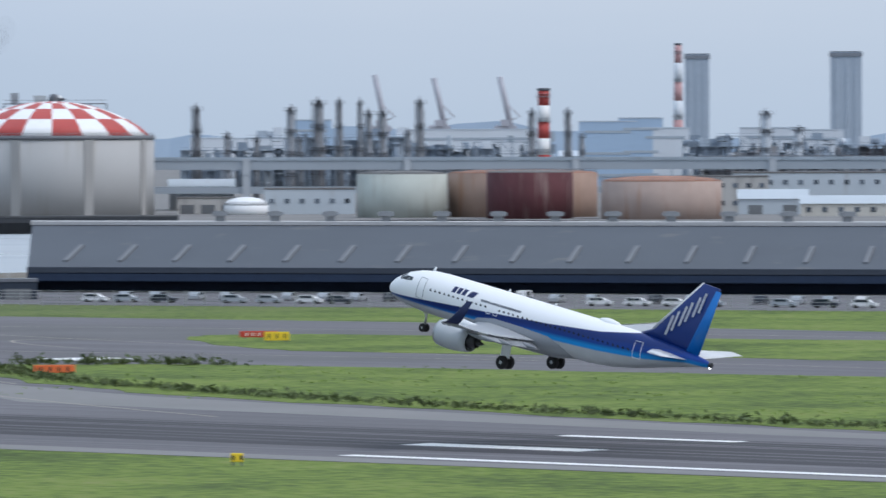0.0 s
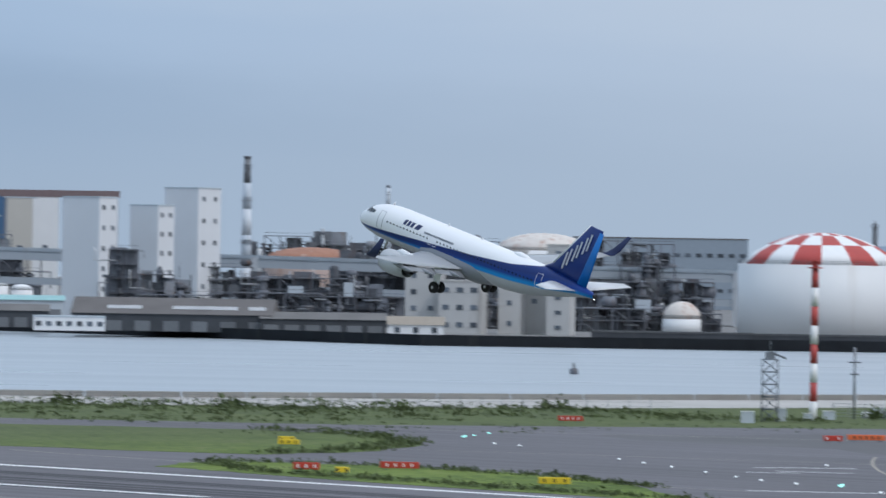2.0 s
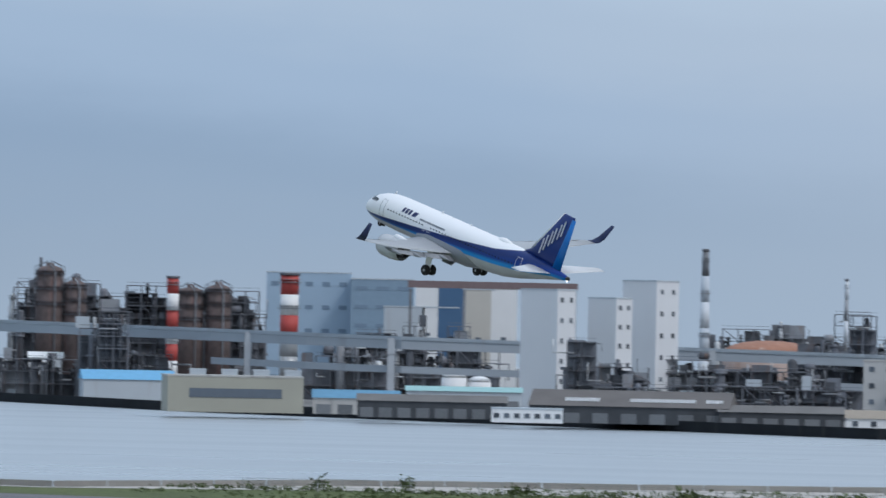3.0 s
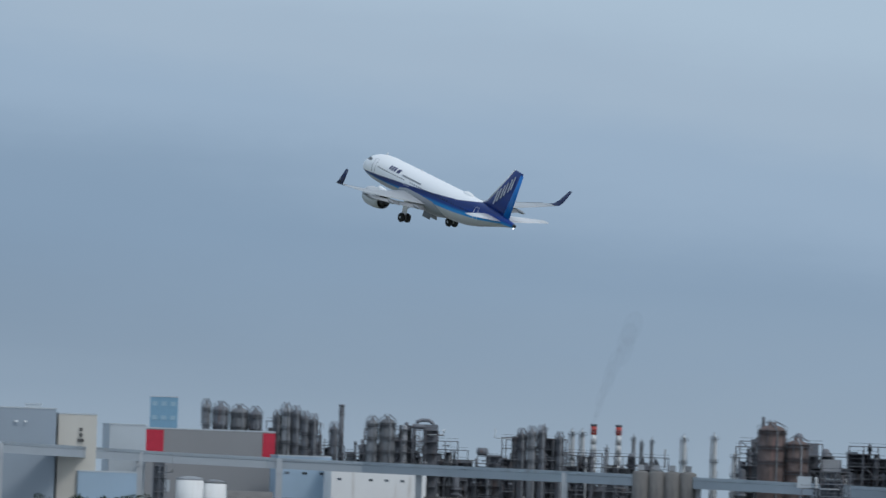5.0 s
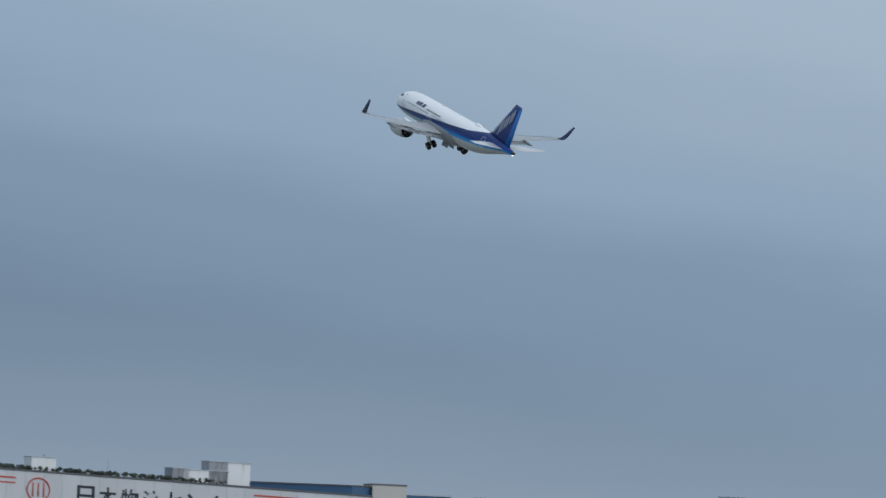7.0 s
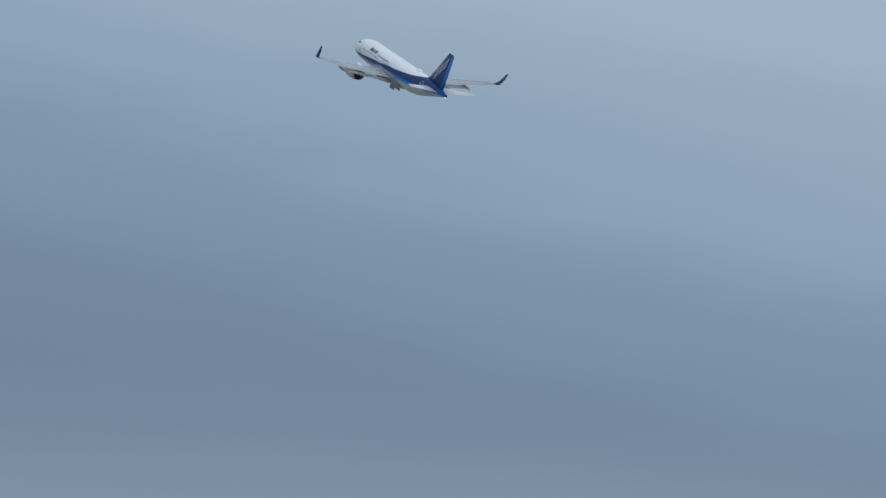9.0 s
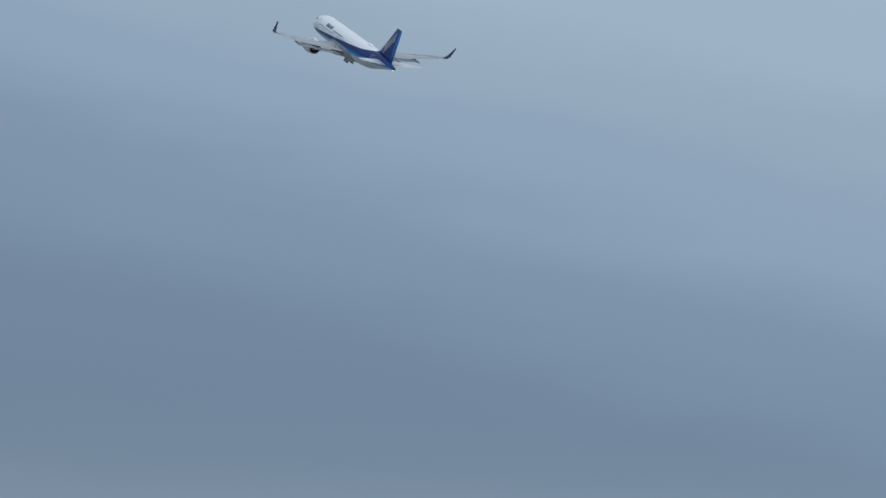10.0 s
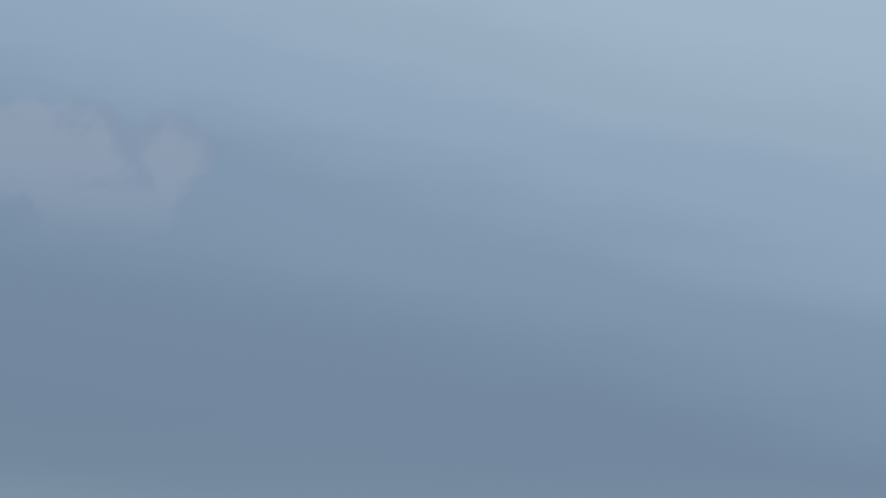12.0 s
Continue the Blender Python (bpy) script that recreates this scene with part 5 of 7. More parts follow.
building(9.02, 2085, 16, 8, 6.2, WHITE(), mat("roof_brown_tile", (0.33, 0.29, 0.24), 0.8, var=0.1), "small white quayside house with brown roof", gable=2.4, rows=1, cols=3, win=(1.6, 1.4))
building(9.75, 2095, 36, 14, 6.8, mat("shed_dark_wall", (0.06, 0.065, 0.072), 0.8, var=0.25, scale=0.2), ROOFDARK(), "dark quayside shed with grey roof", gable=2, doors=6)
river_shed = building(10.95, 2100, 58, 24, 10.2, mat("shed_dark_wall", (0.12, 0.13, 0.14), 0.8), mat("roof_brown_sheet", (0.14, 0.13, 0.125), 0.8, var=0.15, scale=0.15), "long quayside warehouse with weathered brown roof", gable=4.6, doors=7, turn=-6)
for x0, x1 in ((-19, -9), (0, 19), (22, 27)):
    bm = bmesh.new()
    vs = [bm.verts.new((x, y, 5.0 + 4.6 * (y + 0.5) / 12.5 + 0.12)) for x, y in ((x0, 3.0), (x1, 3.0), (x1, 5.6), (x0, 5.6))]
    bm.faces.new(vs)
    bmesh.ops.solidify(bm, geom=bm.faces[:], thickness=0.1)
    part("roof_light", bm, mat("roof_light_sheet", (0.75, 0.76, 0.77), 0.5, var=0.05), river_shed, "long pale roof light")
building(11.75, 2085, 20.5, 8, 4.4, WHITE(), PALE(), "low white quayside office", rows=1, cols=7, win=(1.6, 1.2))
building(12.5, 2140, 44, 12, 7.5, mat("shed_dark_wall", (0.12, 0.13, 0.14), 0.8), ROOFDARK(), "dark quayside sheds", gable=2, doors=8)
building(13.1, 2190, 26, 10, 8.0, CONCRETE(), mat("roof_blue", (0.12, 0.28, 0.42), 0.6, var=0.1), "shed with blue roof", gable=2.5, doors=4)
building(12.25, 2260, 36, 10, 9.0, PALE(), mat("roof_teal", (0.3, 0.5, 0.5), 0.6, var=0.1), "shed with pale teal roof", gable=1.5, doors=6)
building(14.05, 2185, 41, 20, 11.2, mat("warehouse_tan", (0.36, 0.35, 0.29), 0.75, var=0.08, scale=0.08), CONCRETE(), "tan flat-roofed warehouse on the bank", rows=1, cols=1, win=(28, 2.6), turn=6)
for k, az in enumerate((14.35, 14.1, 13.85, 13.6)):
    building(az, 2196, 5, 4, 13.0, PALE(), PALE(), "pale rooftop plant box", "roof_unit", z0=11.2, cat="vent")
# tall white blocks
WBLOCK = mat("white_block", (0.7, 0.72, 0.74), 0.6, var=0.05, scale=0.06, stain=(0.5, 0.51, 0.52))
for az, d, w, dep, z, lab in ((11.455, 2330, 9.5, 15.0, 39.8, "tall white windowless process block"), (11.0, 2345, 8.5, 11.5, 37.5, "white process block with pipes at its foot"), (10.66, 2380, 12, 14.0, 43.5, "tallest white process block")):
    building(az, d, w, dep, z, WBLOCK, PALE(), lab, "process_block", turn=52, rows=6, cols=2, win=(1.4, 1.4))
process_unit(11.33, 2300, 9, 6, 27, 171, "dark pipe tower against the white block", dark=0.9)
process_unit(11.0, 2290, 16, 6, 20, 172, "green-grey pipe rack before the white blocks", dark=0.4)
stack(10.367, 2600, 4.6, 56.5, [mat("hazed_red", (0.5, 0.3, 0.3), 0.7), FARWALL, FARGREY, FARWALL, FARGREY, GREYSTEEL()], "tall tapered pale chimney with a dark top", taper=0.5, bands=6)
stack(9.254, 2800, 1.8, 48.2, [GREYSTEEL(), FARWALL], "thin grey steel mast", taper=0.8, bands=6)
# conveyor gallery
g = thing("conveyor_gallery", polar(12.05, 2690, 0.6), "long brown covered conveyor gallery on tall trestles", "conveyor")
bm = bmesh.new()
box(bm, -31, 32, 0, 4, 40.8, 43.4)
part("gallery", bm, mat("gallery_brown", (0.2, 0.15, 0.15), 0.8, var=0.12), g)
for x in (-30, -10, 12, 31):
    bm = bmesh.new()
    box(bm, x - 0.5, x + 0.5, 0.5, 3.5, 0, 40.4)
    part("trestle", bm, GREYSTEEL(), g)
building(13.488, 2900, 34, 30, 47.2, PALEBLUE(), PALE(), "tall blue-grey plant hall", "plant_hall", rows=5, cols=5, win=(3, 1.5), glass=mat("pane_blue", (0.18, 0.25, 0.33), 0.3))
building(12.909, 2880, 25, 30, 45.0, mat("hall_steel_blue", (0.22, 0.31, 0.4), 0.6, var=0.06), PALE(), "steel-blue plant hall", "plant_hall", rows=6, cols=3, win=(5, 1.2), glass=mat("pane_blue", (0.18, 0.25, 0.33), 0.3))
for az, w, z, m in ((12.55, 9, 43.5, WHITE()), (12.38, 11, 42, BLUEWALL()), (12.15, 12, 41, CREAM()), (12.6, 28, 34, PALE()), (11.95, 10, 41.5, WHITE())):
    building(az, 2720, w, 14, z, m, PALE(), "panelled plant hall under the conveyor", "plant_hall", rows=1, cols=1, win=(2, 1))
stack(13.64, 2600, 6.5, 45.0, [SILVER(), SILVER(), SILVER(), RED(), CHECK_WHITE, RED()], "stout silver chimney with red and white top", taper=1.0)
stack(14.56, 2640, 4.3, 43.3, [RED(), CHECK_WHITE], "red and white banded chimney", taper=1.0, bands=7)
for k, (az, w, z) in enumerate(((13.2, 30, 22), (12.7, 24, 24), (12.2, 20, 22), (12.95, 14, 33), (12.65, 8, 34), (12.3, 8, 34))):
    process_unit(az, 2560 + 10 * k, w, 8, z, 200 + k, "pipes and columns before the plant halls", dark=0.55)

# blue-grey units behind the quayside blocks
for k, (az, w, z) in enumerate(((10.1, 24, 31), (9.78, 20, 34), (9.5, 22, 32), (9.2, 14, 38), (8.85, 20, 33), (8.55, 18, 31), (7.55, 22, 31), (7.2, 20, 30))):
    process_unit(az, 2780 + 8 * k, w, 9, z, 520 + k, "hazy blue-grey refinery unit behind quayside blocks", dark=0.35, tall=0.55)

# plant seen over the water further left
for k, (az, w, z) in enumerate(((14.2, 30, 45), (14.75, 16, 45), (14.05, 14, 45), (15.05, 24, 42), (15.35, 18, 46), (15.6, 20, 49), (15.25, 10, 39), (13.95, 12, 36))):
    process_unit(az, 2680 + 12 * k, w, 12, z, 230 + k, "dark tall refinery frames with columns", dark=0.8, tall=0.6)
for k, (az, w, z) in enumerate(((15.02, 10, 38), (15.15, 12, 30), (14.9, 30, 18), (15.6, 36, 16), (16.4, 36, 17), (17.2, 34, 15))):
    process_unit(az, (2490 if k < 4 else 2740) + 12 * k, w, 8, z, 250 + k, "dark pipe racks below the elevated road", dark=0.7, tall=0.4)
for az, w, z in ((15.98, 3.6, 44.5), (15.82, 3.6, 37), (15.45, 2, 43), (16.22, 3.4, 43.5), (17.32, 2.6, 46), (17.1, 3.4, 44.5), (17.02, 3.4, 44.5), (16.62, 2.2, 43), (16.55, 2, 41), (16.47, 1.8, 42), (16.83, 2, 38)):
    column(az, 3050, w, z, GREYSTEEL() if w < 3 else SILVER())
for az in (16.934, 16.737):
    stack(az, 3100, 2.9, 47.0, [SILVER()] * 10 + [RED()], "pale slim chimney with a red top", taper=0.85)
for k in range(4):
    t = thing("hopper_silo", polar(16.18 + 0.124 * k, 2640, 0.6), "weathered grey concrete hopper silo", "silo", "hopper silos")
    bm = bmesh.new()
    lathe(bm, [(1.2, 8), (3.1, 13), (3.1, 27), (2.6, 27.5), (0.5, 28)], 20)
    part("bin", bm, mat("silo_weathered", (0.17, 0.165, 0.16), 0.85, var=0.15, scale=0.3, stain=(0.1, 0.1, 0.1), streaks=0.3), t)
    bm = bmesh.new()
    for x in (-2.6, 2.6):
        for y in (-2.6, 2.6):
            box(bm, x - 0.3, x + 0.3, y - 0.3, y + 0.3, 0, 13)
    part("frame", bm, DARKSTEEL(), t)
    bm = bmesh.new()
    box(bm, -1.2, 1.2, -1.2, 1.2, 28, 30)
    part("cap", bm, GREYSTEEL(), t)
for k, (az, w, z) in enumerate(((17.45, 18, 44), (17.3, 14, 42), (17.05, 20, 38), (16.6, 20, 38), (18.3, 14, 47), (18.5, 20, 45.5), (18.75, 14, 40), (18.15, 16, 42), (18.05, 14, 38), (19.1, 10, 41), (19.35, 16, 48), (19.2, 10, 46), (17.9, 26, 34), (17.75, 10, 37))):
    process_unit(az, 3000 + 8 * k, w, 10, z, 270 + k, "dark skyline refinery unit with vessels and ducts", dark=0.75, tall=0.7)
for k, (az, w, z) in enumerate(((17.4, 26, 48), (16.95, 22, 38), (18.45, 30, 49), (19.3, 22, 52), (19.05, 16, 45), (16.55, 22, 42), (18.75, 16, 43), (15.6, 17, 50), (15.3, 16, 47), (14.15, 18, 47), (14.75, 17, 46), (15.05, 16, 39))):
    process_unit(az, 2960 if az > 16 else 2690, w, 9, z, 310 + k, "dense dark refinery frame with many vessels", dark=0.85, tall=0.6)
# the big looped duct
t = thing("duct_loop", polar(18.27, 2985, 0.6), "thick dark duct bent over in a loop", "duct")
bm = bmesh.new()
tube(bm, [(-4, 0, 30), (-4, 0, 42), (-3, 0, 44.5), (-1, 0, 45.3), (2, 0, 45.2), (3.6, 0, 44), (4, 0, 41), (4, 0, 30)], 0.8, 10)
part("bent_pipe", bm, DARKSTEEL(), t)
bm = bmesh.new()
for x in (-4, 4):
    box(bm, x - 0.5, x + 0.5, -0.5, 0.5, 0, 30)
part("support", bm, DARKSTEEL(), t)
stack(18.924, 3000, 2.2, 51.0, [DARKSTEEL()], "slim black vent stack", taper=0.95, bands=2)
BROWNSHELL = mat("rusted_brown_shell", (0.135, 0.105, 0.1), 0.8, var=0.4, scale=0.3, stain=(0.3, 0.17, 0.15), streaks=0.2)


def reactor_vessel(az, d, wide, z1, material, label):
    """A stout upright vessel with a domed head, a cage of ladders round the top and two galleries."""
    t = thing("reactor_vessel", polar(az, d, 0.6), label, "vessel", "reactor vessels")
    z = z1 - 0.6
    bm = bmesh.new()
    lathe(bm, [(wide, 0), (wide, z - 2.6), (wide * 0.85, z - 1.6), (wide * 0.5, z - 0.9), (wide * 0.3, z - 0.7), (wide * 0.3, z + 0.4)], 20)
    part("shell", bm, material, t)
    bm = bmesh.new()
    for q in range(10):
        a = 2 * math.pi * q / 10
        tube(bm, [((wide + 0.3) * math.cos(a), (wide + 0.3) * math.sin(a), z - 9), ((wide + 0.3) * math.cos(a), (wide + 0.3) * math.sin(a), z - 1), (0.9 * math.cos(a), 0.9 * math.sin(a), z + 1.0)], 0.12, 4)
    part("cage", bm, DARKSTEEL(), t)
    for f in (0.68, 0.8, 0.92):
        bm = bmesh.new()
        lathe(bm, [(wide + 0.9, z * f), (wide + 0.9, z * f + 0.2)], 16)
        lathe(bm, [(wide + 0.85, z * f + 1.0), (wide + 0.85, z * f + 1.12)], 16)
        part("gallery", bm, DARKSTEEL(), t)
    bm = bmesh.new()
    tube(bm, [(wide * 0.4, -wide - 0.4, 2), (wide * 0.4, -wide - 0.4, z - 3), (0, -wide * 0.5, z)], 0.3, 6)
    part("riser_pipe", bm, GREYSTEEL(), t)


for k, (az, wide) in enumerate(((19.99, 1.6), (19.877, 3.1), (19.73, 3.5), (19.603, 2.6))):
    reactor_vessel(az, 2960, wide, 50.6 - 0.8 * k, DARKSTEEL() if k % 2 else GREYSTEEL(), "stout grey reactor vessel with cage top")
reactor_vessel(15.53, 2665, 5.0, 47.3, BROWNSHELL, "tall rust-brown reactor in a steel cage")
reactor_vessel(15.33, 2665, 4.2, 42.1, BROWNSHELL, "rust-brown domed vessel beside the reactor")
reactor_vessel(14.42, 2665, 4.8, 40.4, BROWNSHELL, "dark brown furnace vessel with galleries")
reactor_vessel(14.2, 2665, 4.6, 41.6, BROWNSHELL, "dark brown furnace vessel with galleries")
for az, r, z in ((19.43, 1.5, 47), (19.36, 1.9, 50), (19.28, 1.6, 49), (19.21, 1.6, 47), (19.14, 1.4, 46), (18.98, 1.6, 43), (18.68, 2.2, 46), (18.56, 3.2, 46.5), (17.5, 1.5, 43), (17.42, 1.8, 44), (17.34, 1.5, 44.5), (17.2, 1.4, 42)):
    reactor_vessel(az, 2940, r, z, DARKSTEEL() if r < 1.8 else GREYSTEEL(), "slender dark reactor vessel in the packed plant")

for k, (az, w, z) in enumerate(((19.95, 30, 14), (19.4, 30, 11), (18.85, 26, 10))):
    process_unit(az, 2700 + 25 * (2 - k), w, 8, z, 800 + k, "low dark clutter of pipes and small sheds", dark=0.85, tall=0.35)
# sheds and halls along the bank
building(18.614, 2850, 37.5, 30, 27.0, WHITE(), PALE(), "white panelled warehouse with small vents", "warehouse", rows=2, cols=6, win=(1.6, 0.7), turn=8)
building(19.2, 2870, 21, 24, 29.2, PALEBLUE(), PALE(), "pale blue warehouse", "warehouse", rows=2, cols=3, win=(2, 0.8), turn=8)
building(18.0, 2780, 22, 12, 15, mat("shed_dark_grey", (0.16, 0.17, 0.18), 0.75), ROOFDARK(), "dark grey shed", turn=6, doors=3)
building(17.55, 2740, 28, 12, 15, mat("shed_taupe", (0.24, 0.22, 0.21), 0.75), ROOFDARK(), "taupe clad shed", turn=6, doors=3)
building(17.13, 2700, 33, 14, 9.6, mat("shed_green", (0.05, 0.2, 0.15), 0.6, var=0.08), mat("roof_green", (0.07, 0.3, 0.2), 0.6, var=0.1), "shed with bright green gabled roof", gable=3.2, turn=8)
building(17.75, 2720, 13, 10, 6.5, mat("shed_green", (0.05, 0.2, 0.15), 0.6), mat("roof_green", (0.07, 0.3, 0.2), 0.6), "small green shed", gable=2, turn=8)
building(16.42, 2566, 27, 16, 14.4, WHITE(), WHITE(), "bright white warehouse with gabled roof", gable=2.6, rows=2, cols=5, win=(1.6, 1.3), turn=14)
building(15.9, 2600, 14, 10, 8.0, mat("shed_green", (0.05, 0.2, 0.15), 0.6), mat("roof_green", (0.07, 0.3, 0.2), 0.6), "small green-roofed shed", gable=2)
building(15.55, 2580, 12, 10, 15.5, WHITE(), WHITE(), "small white tower building", gable=2)
building(14.89, 2450, 31, 14, 10.6, PALE(), mat("roof_blue_bright", (0.16, 0.4, 0.62), 0.6, var=0.08), "shed with bright blue roof", gable=3.2, turn=6)
building(18.45, 2790, 9, 6, 8, mat("shed_orange", (0.6, 0.28, 0.14), 0.7), ROOFDARK(), "small orange-brown cabin", "cabin")
building(18.2, 2780, 22, 8, 7, CREAM(), CONCRETE(), "low cream quayside shed", doors=4)
building(19.3, 2830, 30, 10, 13, CONCRETE(), ROOFDARK(), "grey quayside shed", doors=4, gable=3)
building(19.75, 2850, 30, 12, 15, CONCRETE(), ROOFDARK(), "grey shed with dark gabled roof", doors=3, gable=3)
# the depot halls
building(20.324, 3600, 13.7, 13, 56.2, mat("tower_blue", (0.2, 0.36, 0.5), 0.4, var=0.06), FARGREY, "blue twin glass tower block", "tower_block", rows=8, cols=3, win=(2.6, 2), glass=mat("pane_blue_light", (0.3, 0.45, 0.55), 0.3))
bb = building(19.95, 2900, 52, 40, 38.4, mat("hall_grey", (0.27, 0.275, 0.285), 0.7, var=0.05, scale=0.05), PALE(), "grey hall with red end panels", "depot_hall", turn=6)
for x, w in ((-22.5, 7.5), (23.5, 5)):
    bm = bmesh.new()
    box(bm, x - w / 2, x + w / 2, -0.3, -0.02, 26, 37.4)
    part("red_panel", bm, mat("panel_red", (0.5, 0.03, 0.06), 0.6), bb, "dark red wall panel")
building(20.997, 2690, 14.3, 30, 42.0, CREAM(), PALE(), "cream depot hall end with a dark emblem", "depot_hall", turn=8)
bm = bmesh.new()
for z, w in ((-6, 2.4), (-4, 1.2), (-2, 1.2)):
    box(bm, -w / 2, w / 2, -0.1, 0, z - 0.6, z + 0.6)
tagged(part("emblem_bar", bm, mat("emblem_dark", (0.08, 0.08, 0.08), 0.7), None, loc=polar(20.97, 2689.6, 38.5, 8)), "plain dark bars of a wall emblem", "sign")
building(20.6, 2760, 14, 20, 39, PALE(), PALE(), "grey depot hall section", "depot_hall", turn=8)
building(21.85, 2680, 65, 40, 43.6, mat("hall_blue_grey", (0.3, 0.355, 0.415), 0.65, var=0.04, scale=0.04), PALE(), "long pale blue-grey depot hall with high small windows", "depot_hall", turn=10, rows=1, cols=1, win=(3, 1.2))
bb = building(22.73, 2640, 18.4, 40, 44.8, BLUEWALL(), PALE(), "dark blue depot hall wall", "depot_hall", turn=10)
hall = thing("window_band", polar(21.85, 2679.2, 38.8, 10), "bright high windows of the depot hall", "windows")
rng = random.Random(12)
for k in range(18):
    bm = bmesh.new()
    x = -30 + 3.4 * k
    if rng.random() < 0.2:
        bm.free()
        continue
    w = rng.choice((0.8, 1.2, 2.2))
    box(bm, x - w / 2, x + w / 2, -0.2, 0.1, -0.35 - 0.0 * k, 0.35)
    part("window", bm, mat("bright_window", (0.85, 0.87, 0.88), 0.3, var=0.02), hall)
for az, d, w, z0, z1 in ((21.35, 2690, 6, 43.6, 45.2), (22.3, 2690, 5, 43.6, 45.4)):
    building(az, d, w, 4, z1, PALE(), PALE(), "rooftop ventilation box", "roof_unit", z0=z0, cat="vent")



# yard before the depot halls
storage_tank(20.1, 2740, 5.2, 19.0, 20.5, WHITE(), GREYSTEEL(), "white silo tank in the yard")
storage_tank(19.9, 2745, 4.2, 18.0, 19.5, WHITE(), GREYSTEEL(), "white silo tank in the yard")
process_unit(20.34, 2660, 5, 5, 31, 400, "slim black conveyor tower in the yard", dark=1.0)
building(20.75, 2690, 22, 12, 21, PALEBLUE(), PALE(), "pale blue yard building with flat roof", turn=8)
yard = building(22.35, 2470, 58, 22, 26.0, mat("yard_roof_wall", (0.1, 0.115, 0.135), 0.8, var=0.1), ROOFDARK(), "dark low hall with a row of bright roof lights", "yard_hall", turn=10, gable=3)
for k in range(12):
    bm = bmesh.new()
    box(bm, -27 + 4.8 * k, -25 + 4.8 * k, -0.35, 0.0, 21.2, 22.0)
    part("roof_light", bm, mat("bright_window", (0.85, 0.87, 0.88), 0.3, var=0.02), yard)


def far_trees(az0, az1, d, top, label, seed):
    """A ragged row of crowns made of many small leaf clumps."""
    rng = random.Random(seed)
    verts, faces = [], []
    for k in range(26):
        az = rng.uniform(az0, az1)
        h = top * rng.uniform(0.6, 1.0)
        base = polar(az, d + rng.uniform(-8, 8), 0.6).translation
        for q in range(160):
            a, e = rng.uniform(0, 6.28), rng.uniform(-0.6, 1.5)
            r = h * 0.38 * rng.uniform(0.5, 1.05)
            o = base + Vector((r * math.cos(a) * math.cos(e), r * math.sin(a) * math.cos(e), h * 0.62 + r * math.sin(e)))
            d1 = Vector((rng.gauss(0, 1), rng.gauss(0, 1), rng.gauss(0, 1))).normalized() * rng.uniform(0.4, 0.9)
            d2 = Vector((rng.gauss(0, 1), rng.gauss(0, 1), rng.gauss(0, 1))).normalized() * rng.uniform(0.4, 0.9)
            i = len(verts)
            verts.extend((o - d1, o + d1, o + d2))
            faces.append((i, i + 1, i + 2))
        for q in range(5):
            i = len(verts)
            w = 0.35
            verts.extend((base + Vector((-w, 0, 0)), base + Vector((w, 0, 0)), base + Vector((rng.uniform(-2, 2), rng.uniform(-1, 1), h * 0.7))))
            faces.append((i, i + 1, i + 2))
    me = bpy.data.meshes.new("tree_row")
    me.from_pydata([v[:] for v in verts], [], faces)
    me.materials.append(mat("far_leaf", (0.035, 0.055, 0.035), 0.95, var=0.4, scale=0.2))
    tagged(new("tree_row", me), label, "trees", kind="stuff")


t = thing("light_pole", polar(21.74, 2600, 0.6), "tall pale lighting pole before the depot", "light pole")
bm = bmesh.new()
lathe(bm, [(0.6, 0), (0.35, 39.5)], 10)
part("shaft", bm, PALE(), t)
bm = bmesh.new()
box(bm, -1.4, 1.4, -0.3, 0.3, 39.5, 40.2)
part("lamp_head", bm, PALE(), t)
far_trees(20.45, 21.3, 2560, 13.5, "dark green trees before the yard", 5)
far_trees(19.45, 19.95, 2690, 8.0, "dark green trees along the bank", 6)
# terminal roof that carries the viewing deck
t = thing("viewing_terrace", pose(0, 0, 0), "plain grey terminal building with a flat viewing terrace", "terminal")
bm = bmesh.new()
box(bm, -60, 60, -45, 2.0, 0, 27.8)
part("wall", bm, CONCRETE(), t)
bm = bmesh.new()
box(bm, -60.3, 60.3, -45.3, 2.3, 27.8, 28.15)
part("terrace_floor", bm, CONCRETE(), t)
# ---- the sign building ----
def wall_frame(az0, d0, az1, d1):
    a, b = polar(az0, d0).translation, polar(az1, d1).translation
    x = (b - a).normalized()
    y = Vector((-x.y, x.x, 0))
    m = Matrix((x, y, Vector((0, 0, 1)))).transposed().to_4x4()
    m.translation = a
    return m, (b - a).length


SIGN_M, SIGN_L = wall_frame(28.6, 2298, 23.16, 2430)
TOP_A, TOP_B = 49.2, 43.0
FALL = (TOP_B - TOP_A) / SIGN_L
SHEAR = Matrix(((1, 0, 0, 0), (0, 1, 0, 0), (FALL, 0, 1, 0), (0, 0, 0, 1)))


def sign_top(x):
    return TOP_A + FALL * x


depot = thing("sign_building", SIGN_M, "huge white panelled warehouse with dark lettering and red stripes", "warehouse")


def sloped(bm):
    for v in bm.verts:
        if v.co.z > 5:
            v.co.z += FALL * v.co.x
    return bm


bm = bmesh.new()
box(bm, 0, SIGN_L, 0.02, 60, 0.6, TOP_A - 0.6)
part("wall", sloped(bm), mat("sign_wall", (0.56, 0.575, 0.59), 0.65, var=0.04, scale=0.04, stain=(0.5, 0.5, 0.5)), depot)
bm = bmesh.new()
box(bm, -0.3, SIGN_L + 0.3, -0.3, 60.3, TOP_A - 0.6, TOP_A)
